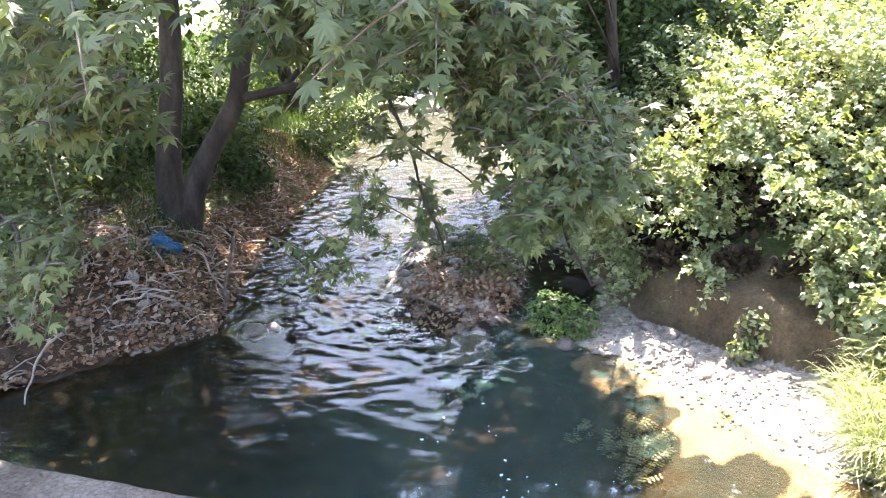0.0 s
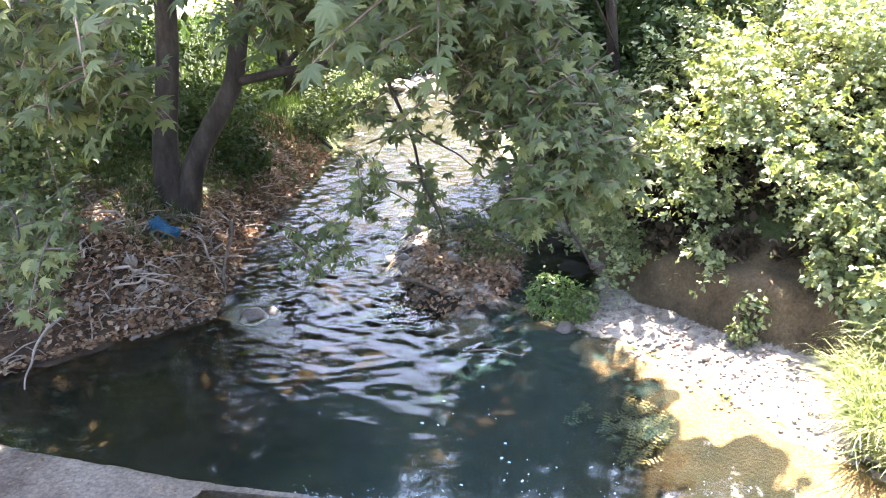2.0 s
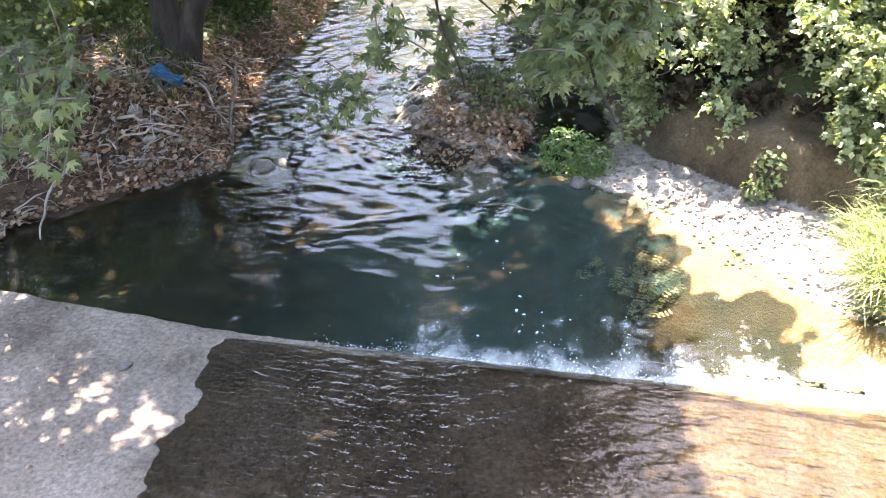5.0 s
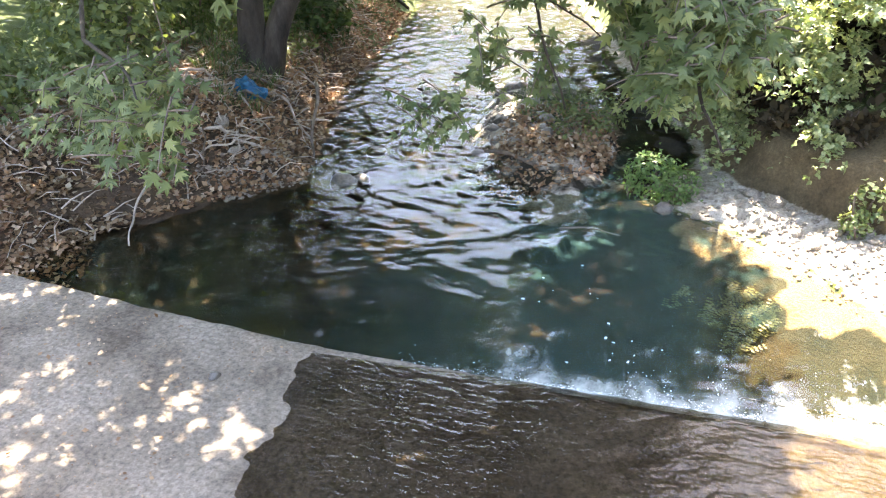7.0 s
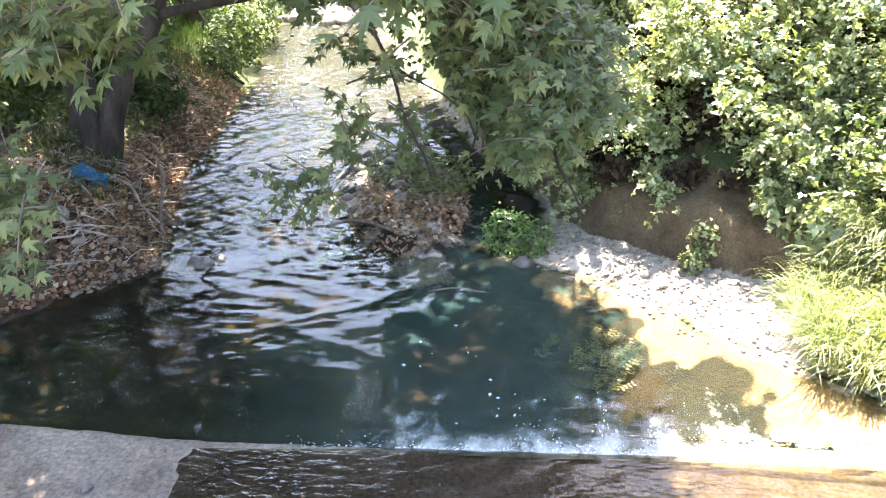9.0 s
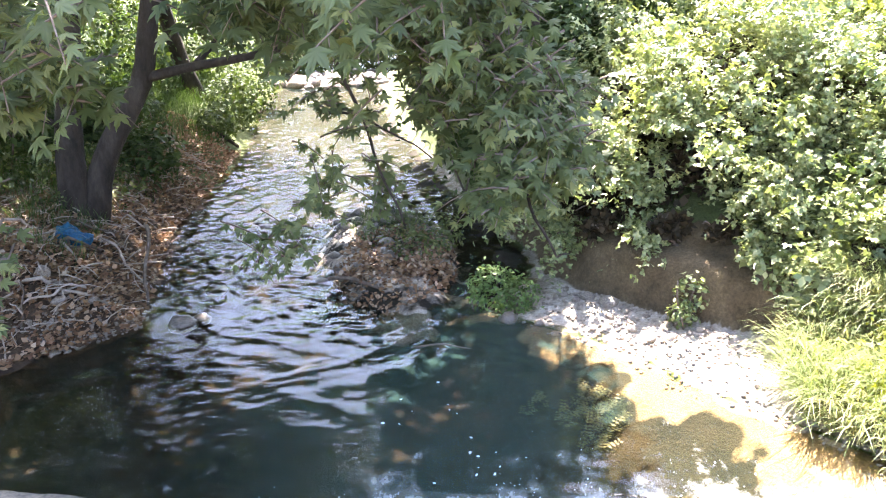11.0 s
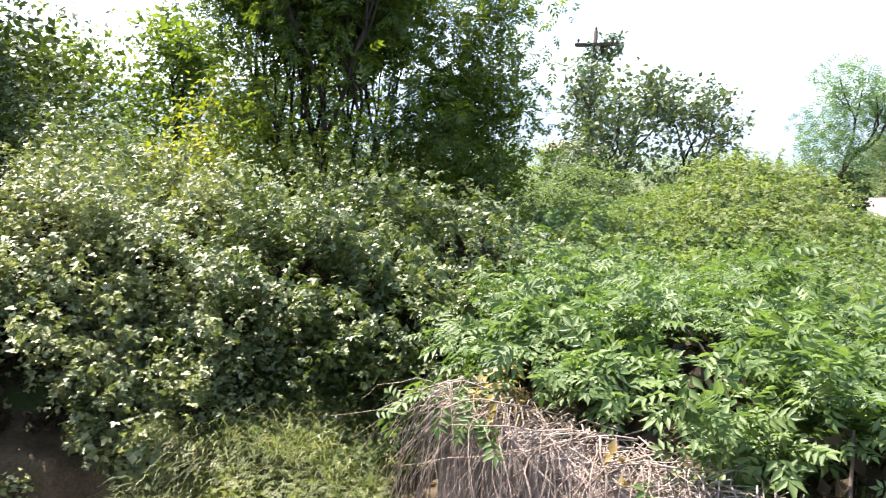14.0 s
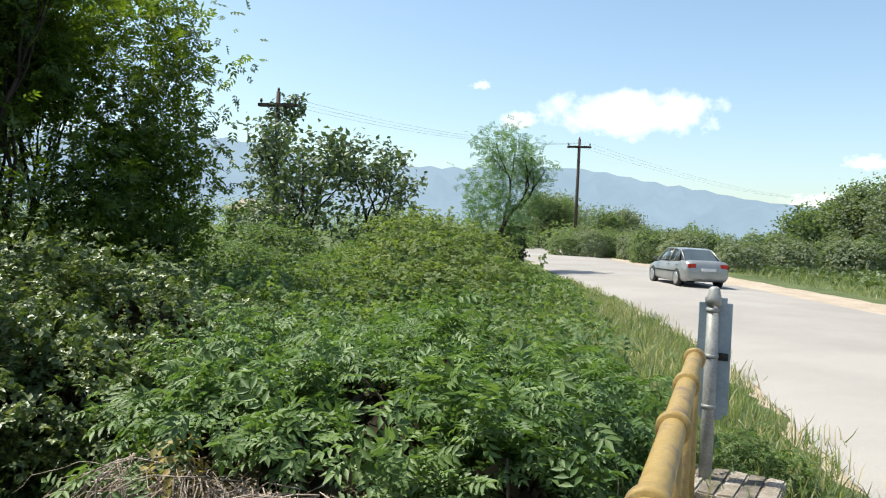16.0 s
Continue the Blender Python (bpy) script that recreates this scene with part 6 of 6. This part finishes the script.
bush("post_weeds", [(5.95, 0.8, 2.5, 0.25, 0.3, 0.2, 3), (6.1, 0.5, 2.4, 0.22, 0.25, 0.15, 2)], 700, T_PINNATE, 0.075, L_MEADOW, "green weeds growing round the sign post", "weeds", stems=4, shoot=0.3)

# ---- water weed and foam ----
x, y = patch(600, 0.0, 6.75, 0.55, 0.5)
keep = rumple(x, y, 2.6) > 0.05
x, y = x[keep], y[keep]
z = np.minimum(land(x, y) + 0.06, -0.14) + RNG.normal(0, 0.02, len(x))
tagged(new("water_weed", mesh("water_weed", *scatter(T_FEATHER, np.stack([x, y, z], -1), RNG.normal(0, 0.25, (len(x), 3)) + [0, 0, 1], 0.12 * RNG.uniform(0.4, 1.5, len(x)), RNG.normal(0, 0.35, (len(x), 3)) + [0.5, 0.9, 0]), L_WEED)), "olive water weed under the surface", "water weed", kind="stuff")
M_FOAM = surface("foam", (0.75, 0.78, 0.78), (0.85, 0.86, 0.85), scale=20, fine=60, rough=0.6, bump=0.3, grain=(0.9, 1.05))
bm = rock_shape(4, 0.25, 1)
tv, tf = np.array([v.co[:] for v in bm.verts]) * [1, 0.6, 0.15], [np.array([[v.index for v in fc.verts] for fc in bm.faces])]
bm.free()
x = np.concatenate([RNG.normal(-0.9, 0.3, 160), RNG.uniform(-2.6, 3.2, 380), RNG.normal(0.3, 0.45, 360), RNG.uniform(0.8, 3.2, 360), RNG.normal(2.6, 0.5, 300)])
burst = 0.5 + 0.5 * np.sin(x * 7 + 2 * np.sin(x * 2.7)) + 0.4 * np.sin(x * 17)
reach = np.where(x > -0.6, 0.16, 0.06) * np.clip(burst, 0.15, 1.4)
y = lip(x) + 0.02 + reach * RNG.exponential(1.0, len(x)) * (0.5 + RNG.uniform(0, 1, len(x)))
s = RNG.uniform(0.0025, 0.0085, len(x)) + 0.007 * (RNG.uniform(0, 1, len(x)) > 0.95)
x2, y2 = np.concatenate([RNG.normal(a, 0.2, 3) for a in (-1.2, -1.5, -0.8, -1.35, -0.5, -1.0)]), np.concatenate([RNG.normal(a, 0.2, 3) for a in (6.3, 6.7, 5.7, 6.1, 5.4, 5.2)])
v, f = scatter((tv, tf), np.stack([np.concatenate([x, x2]), np.concatenate([y, y2]), np.full(len(x) + 18, 0.012)], -1), RNG.normal(0, 0.1, (len(x) + 18, 3)) + [0, 0, 1], np.concatenate([s, RNG.uniform(0.008, 0.026, 18)]))
tagged(new("foam", mesh("foam", v, f, M_FOAM, True)), "white foam flecks where water meets the slab", "foam", kind="stuff")
# fallen leaves and stones on the slab
x, y = RNG.uniform(-8.5, -3.3, 3400), RNG.uniform(1.2, 4.65, 3400)
v, f = scatter(T_CRUMB, np.stack([x, y, slab_top(x, y) + 0.008], -1), RNG.normal(0, 0.3, (3400, 3)) + [0, 0, 1], 0.022 * RNG.uniform(0.25, 1.0, 3400) + 0.03 * (RNG.uniform(0, 1, 3400) > 0.95))
tagged(new("slab_leaves", mesh("slab_leaves", v, f, L_DRY)), "small dry leaves strewn over the slab", "leaves", kind="stuff")
stone(-3.75, 4.1, 0.05, wet=True, group="stones on the slab", label="small dark stone lying on the slab", z=float(slab_top(-3.75, 4.1)))

# ---- mountains and clouds far behind ----
az = np.linspace(-70, 150, 260)
el = np.interp(az, [-70, -20, 5, 14, 22, 32, 40, 46, 52, 56.5, 62, 69, 74, 80, 86, 92, 110, 150], [3, 3.2, 3.4, 3.6, 4.6, 5.6, 6.2, 6.1, 5.2, 4.9, 5.1, 5.4, 4.7, 3.7, 2.9, 2.0, 1.2, 1.0])
el = el + 0.05 * np.sin(az * 0.9) + 0.02 * np.sin(az * 2.7 + 1)
rows = []
for k, (d, h) in enumerate(((2900, 0.0), (3100, 0.35), (3300, 0.72), (3500, 1.0), (3900, 0.6))):
    rr = d * (1 + 0.02 * np.sin(az * (0.9 + k)))
    rows.append(np.stack([rr * np.sin(np.radians(az)), rr * np.cos(np.radians(az)), 3500 * np.tan(np.radians(el)) * h * (1 + 0.06 * np.sin(az * 2.3 + k) * (0 < k < 3))], -1))
v = np.concatenate(rows)
n = len(az)
i = (np.arange(4)[:, None] * n + np.arange(n - 1)[None]).ravel()
# Haze is put into an even blue glow; the ridge takes no light.
M_HILL, hn, hb, ho = blank("painted_haze_mountain")
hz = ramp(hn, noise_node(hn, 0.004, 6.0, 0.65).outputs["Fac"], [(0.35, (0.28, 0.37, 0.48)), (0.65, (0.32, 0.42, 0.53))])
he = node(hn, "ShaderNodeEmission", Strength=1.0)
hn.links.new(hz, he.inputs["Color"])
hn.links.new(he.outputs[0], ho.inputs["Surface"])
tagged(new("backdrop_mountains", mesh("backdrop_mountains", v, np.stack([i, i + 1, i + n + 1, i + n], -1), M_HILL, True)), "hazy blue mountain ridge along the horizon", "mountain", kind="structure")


def cloud(azimuth, elev, wide, high, seed, strength):
    d = 4000.0
    c = Vector((d * math.sin(radians(azimuth)), d * math.cos(radians(azimuth)), d * math.tan(radians(elev))))
    w, h = d * math.tan(radians(wide / 2)), d * math.tan(radians(high / 2))
    m, nt, b, out_ = blank("cloud")
    nt.nodes.remove(b)
    co = nt.nodes.new("ShaderNodeTexCoord")
    mp = nt.nodes.new("ShaderNodeMapping")
    mp.inputs["Location"].default_value = (-1, -1, 0)
    mp.inputs["Scale"].default_value = (2, 2, 0)
    nt.links.new(co.outputs["Generated"], mp.inputs["Vector"])
    gr = nt.nodes.new("ShaderNodeTexGradient")
    gr.gradient_type = "SPHERICAL"
    nt.links.new(mp.outputs["Vector"], gr.inputs["Vector"])
    ns = node(nt, "ShaderNodeTexNoise", Scale=2.6 + seed * 0.1, Detail=7.0, Roughness=0.55)
    m2 = nt.nodes.new("ShaderNodeMapping")
    m2.inputs["Location"].default_value = (seed, seed * 0.7, 0)
    m2.inputs["Scale"].default_value = (wide / high, 1, 1)
    nt.links.new(co.outputs["Generated"], m2.inputs["Vector"])
    nt.links.new(m2.outputs["Vector"], ns.inputs["Vector"])
    ad = node(nt, "ShaderNodeMath")
    ad.operation = "MULTIPLY_ADD"
    ad.inputs[1].default_value = 1.5
    nt.links.new(gr.outputs["Fac"], ad.inputs[0])
    k2 = node(nt, "ShaderNodeMath")
    k2.operation = "MULTIPLY_ADD"
    k2.inputs[1].default_value, k2.inputs[2].default_value = 1.9, -0.85
    nt.links.new(ns.outputs["Fac"], k2.inputs[0])
    nt.links.new(k2.outputs[0], ad.inputs[2])
    fac = ramp(nt, ad.outputs[0], [(0.48, (0, 0, 0)), (1.35, (strength * 0.88,) * 3)])
    em = node(nt, "ShaderNodeEmission", Strength=1.0)
    em.inputs["Color"].default_value = (0.95, 0.96, 0.97, 1)
    tp = nt.nodes.new("ShaderNodeBsdfTransparent")
    ms = nt.nodes.new("ShaderNodeMixShader")
    nt.links.new(fac, ms.inputs[0])
    nt.links.new(tp.outputs[0], ms.inputs[1])
    nt.links.new(em.outputs[0], ms.inputs[2])
    nt.links.new(ms.outputs[0], out_.inputs["Surface"])
    me = mesh("backdrop_cloud", np.array([(-w, -h, 0), (w, -h, 0), (w, h, 0), (-w, h, 0)]), np.array([(0, 1, 2, 3)]), m)
    ob = tagged(new("backdrop_cloud", me), "white fair-weather cloud low in the sky", "cloud", kind="structure")
    ob.matrix_world = look(c, (0, 0, 4))
    return ob


cloud(73.2, 9.2, 15.5, 5.0, 1.0, 1.0)
cloud(65.3, 8.6, 4.0, 2.0, 2.3, 0.7)
cloud(88.5, 6.0, 4.0, 1.4, 3.1, 0.6)
cloud(62.5, 11.0, 2.0, 1.0, 4.2, 0.6)
cloud(86.5, 3.4, 8.0, 1.6, 5.2, 0.7)

# ---- silver saloon car on the road ----


def saloon(at, heading, z0):
    """A four-door saloon: x forward, wheels on z = 0."""
    t = thing("car", "silver four-door saloon car driving away on the road", "car")
    paint = surface("silver_paint", (0.30, 0.305, 0.30), (0.36, 0.365, 0.36), scale=2, fine=80, rough=0.3, metal=0.5, bump=0.02, grain=(0.95, 1.05), spec=0.6)
    dark = surface("black_trim", (0.018, 0.018, 0.02), (0.03, 0.03, 0.03), scale=5, fine=50, rough=0.5, bump=0.1)
    glass = surface("tinted_glass", (0.05, 0.065, 0.07), (0.08, 0.095, 0.10), scale=1, fine=9, rough=0.05, bump=0.0, spec=1.0, grain=(0.95, 1.05))
    red = surface("red_lens", (0.35, 0.02, 0.015), (0.45, 0.04, 0.03), scale=9, fine=30, rough=0.2, bump=0.05)
    clear = surface("clear_lens", (0.6, 0.6, 0.6), (0.7, 0.7, 0.7), scale=9, fine=30, rough=0.15, bump=0.05)
    rubber = surface("tyre_rubber", (0.02, 0.02, 0.02), (0.035, 0.034, 0.033), scale=9, fine=60, rough=0.8, bump=0.2)
    alloy = surface("alloy_rim", (0.45, 0.45, 0.46), (0.55, 0.55, 0.55), scale=9, fine=60, rough=0.35, metal=0.8, bump=0.05)
    # lower body: cross-sections from tail to nose
    st = [(-2.18, 0.62, 0.40, 0.70), (-2.12, 0.76, 0.27, 0.88), (-1.95, 0.82, 0.22, 0.97), (-1.3, 0.845, 0.18, 0.96), (-0.4, 0.85, 0.17, 0.92), (0.6, 0.85, 0.17, 0.90), (1.3, 0.84, 0.18, 0.84), (1.85, 0.79, 0.2, 0.74), (2.1, 0.68, 0.24, 0.62), (2.2, 0.5, 0.32, 0.52)]
    vs = []
    for sx_, w, lo, hi in st:
        for yy, zz in ((0.90, lo), (1.0, lo + 0.10), (1.0, (lo + hi) / 2), (0.975, hi - 0.10), (0.90, hi - 0.02), (0.6, hi + 0.012), (0, hi + 0.02)):
            vs.append((sx_, w * yy, zz))
        for yy, zz in ((0.6, hi + 0.012), (0.90, hi - 0.02), (0.975, hi - 0.10), (1.0, (lo + hi) / 2), (1.0, lo + 0.10), (0.90, lo)):
            vs.append((sx_, -w * yy, zz))
    k, n_ = 13, len(st)
    fc = [(a * k + b, a * k + (b + 1) % k, (a + 1) * k + (b + 1) % k, (a + 1) * k + b) for a in range(n_ - 1) for b in range(k)]
    bm = bmesh.new()
    bv = [bm.verts.new(p) for p in vs]
    for f in fc:
        bm.faces.new([bv[q] for q in f])
    bm.faces.new(bv[:k])
    bm.faces.new(bv[-k:][::-1])
    bmesh.ops.recalc_face_normals(bm, faces=bm.faces[:])
    for f in bm.faces:
        f.smooth = True
    part("body", bm, t, "metallic silver paint", paint)
    # cabin: roof shell over glass
    cab = [(-1.62, 0.60, 0.95), (-0.95, 0.56, 1.36), (-0.35, 0.57, 1.415), (0.3, 0.57, 1.40), (1.12, 0.66, 0.90)]
    vs = [p for cx_, w, z in cab for p in ((cx_, w, z), (cx_, w * 0.5, z + 0.02), (cx_, -w * 0.5, z + 0.02), (cx_, -w, z))]
    low_ = [(-1.75, 0.73, 0.93), (-0.95, 0.76, 0.93), (-0.35, 0.77, 0.92), (0.3, 0.77, 0.90), (1.25, 0.76, 0.86)]
    base_n = len(vs)
    vs += [p for cx_, w, z in low_ for p in ((cx_, w, z), (cx_, -w, z))]
    roof = [(a * 4 + b, a * 4 + b + 1, a * 4 + b + 5, a * 4 + b + 4) for a in range(1, 3) for b in range(3)]
    fwd = [(3 * 4 + b, 3 * 4 + b + 1, 4 * 4 + b + 1, 4 * 4 + b) for b in range(3)]
    aft = [(b, b + 1, 4 + b + 1, 4 + b) for b in range(3)]
    side = [(a * 4, (a + 1) * 4, base_n + (a + 1) * 2, base_n + a * 2) for a in range(4)] + [(a * 4 + 3, (a + 1) * 4 + 3, base_n + (a + 1) * 2 + 1, base_n + a * 2 + 1) for a in range(4)]
    arr = np.array(vs)

    def pane(name, faces, material, label="", shade=False):
        used = sorted({q for f in faces for q in f})
        spot = {q: a for a, q in enumerate(used)}
        part(name, mesh(name, arr[used], [np.array([[spot[q] for q in f] for f in faces])], material, shade), t, label)

    part("cabin", mesh("cabin", arr * [0.985, 0.985, 1.0] - [0, 0, 0.012], [np.array(roof + fwd + aft + side)], dark), t, "dark cabin interior shell")
    pane("roof", roof, paint, "", True)
    pane("windscreen", fwd, glass, "tinted windscreen glass")
    pane("rear_window", aft, glass, "tinted rear window glass")
    for s in (1, -1):
        for x0, x1 in ((-1.32, -0.42), (-0.34, 0.62)):
            lo0, up0 = (x0, 0.772, 0.945), (max(x0 + 0.12, -0.98), 0.60, 1.33)
            lo1, up1 = (x1, 0.775, 0.93), (min(x1 - 0.02, 0.34), 0.605, 1.35)
            q = np.array([(a, s * (b + 0.006), c_) for a, b, c_ in (lo0, lo1, up1, up0)])
            q = np.concatenate([q, q - [0, s * 0.012, 0]])
            part("side_window", mesh("side_window", q, [np.array([(0, 1, 2, 3), (7, 6, 5, 4), (0, 4, 5, 1), (1, 5, 6, 2), (2, 6, 7, 3), (3, 7, 4, 0)])], glass), t, "tinted side glass")
        part("pillar", mesh("pillar", *tube([(-0.38, s * 0.785, 0.94), (-0.38, s * 0.70, 1.14), (-0.39, s * 0.60, 1.38)], 0.03, 6), paint, True), t)
        part("roof_rail", mesh("roof_rail", *tube([(-1.68, s * 0.68, 0.95), (-0.97, s * 0.585, 1.35), (-0.35, s * 0.595, 1.40), (0.32, s * 0.595, 1.385), (1.2, s * 0.70, 0.89)], 0.028, 6), paint, True), t)
        part("tail_light", box(-2.175, -2.03, s * 0.60 - 0.15, s * 0.60 + 0.15, 0.70, 0.86, 0.02), t, "red tail light lens", red)
        part("headlight", box(1.93, 2.08, s * 0.56 - 0.14, s * 0.56 + 0.14, 0.56, 0.68, 0.02), t, "clear headlight lens", clear)
        part("mirror", box(0.78, 0.90, s * 0.92 - 0.09, s * 0.92 + 0.09, 0.93, 1.05, 0.03), t, material=paint)
        part("side_moulding", box(-1.2, 1.2, s * 0.852 - 0.01, s * 0.852 + 0.01, 0.52, 0.57, 0.004), t, "black side moulding", dark)
        for dx in (-0.02, -0.9):
            part("door_handle", box(dx - 0.42, dx - 0.28, s * 0.852 - 0.015, s * 0.852 + 0.015, 0.78, 0.81, 0.006), t, material=paint)
        for wx in (-1.28, 1.30):
            yy = s * 0.775
            w = part("wheel", mesh("wheel", *tube([(wx, yy - 0.095, 0.30), (wx, yy - 0.07, 0.30), (wx, yy + 0.07, 0.30), (wx, yy + 0.095, 0.30)], [0.26, 0.30, 0.30, 0.26], 24), rubber, True), t, "black rubber tyre")
            part("rim", mesh("rim", *tube([(wx, yy + s * 0.06, 0.30), (wx, yy + s * 0.098, 0.30), (wx, yy + s * 0.102, 0.30), (wx, yy + s * 0.104, 0.30)], [0.235, 0.23, 0.14, 0.05], 20), alloy, True), w, "pale alloy rim")
            part("wheel_arch", mesh("wheel_arch", *tube([(wx, s * 0.70, 0.31), (wx, s * 0.842, 0.31), (wx, s * 0.850, 0.31)], [0.345, 0.345, 0.335], 24), dark, True), t)
    part("rear_bumper", box(-2.24, -2.0, -0.74, 0.74, 0.34, 0.56, 0.05), t, material=paint)
    part("front_bumper", box(1.9, 2.24, -0.66, 0.66, 0.28, 0.46, 0.05), t, material=paint)
    part("number_plate", box(-2.252, -2.18, -0.26, 0.26, 0.60, 0.71, 0.005), t, "white number plate with dark bars", clear)
    t.matrix_basis = pose(at[0], at[1], z0, 0, 0, heading)
    return t


saloon((31.2, 6.75), 34, 2.41 + float(climb(31.2)) - 0.015)
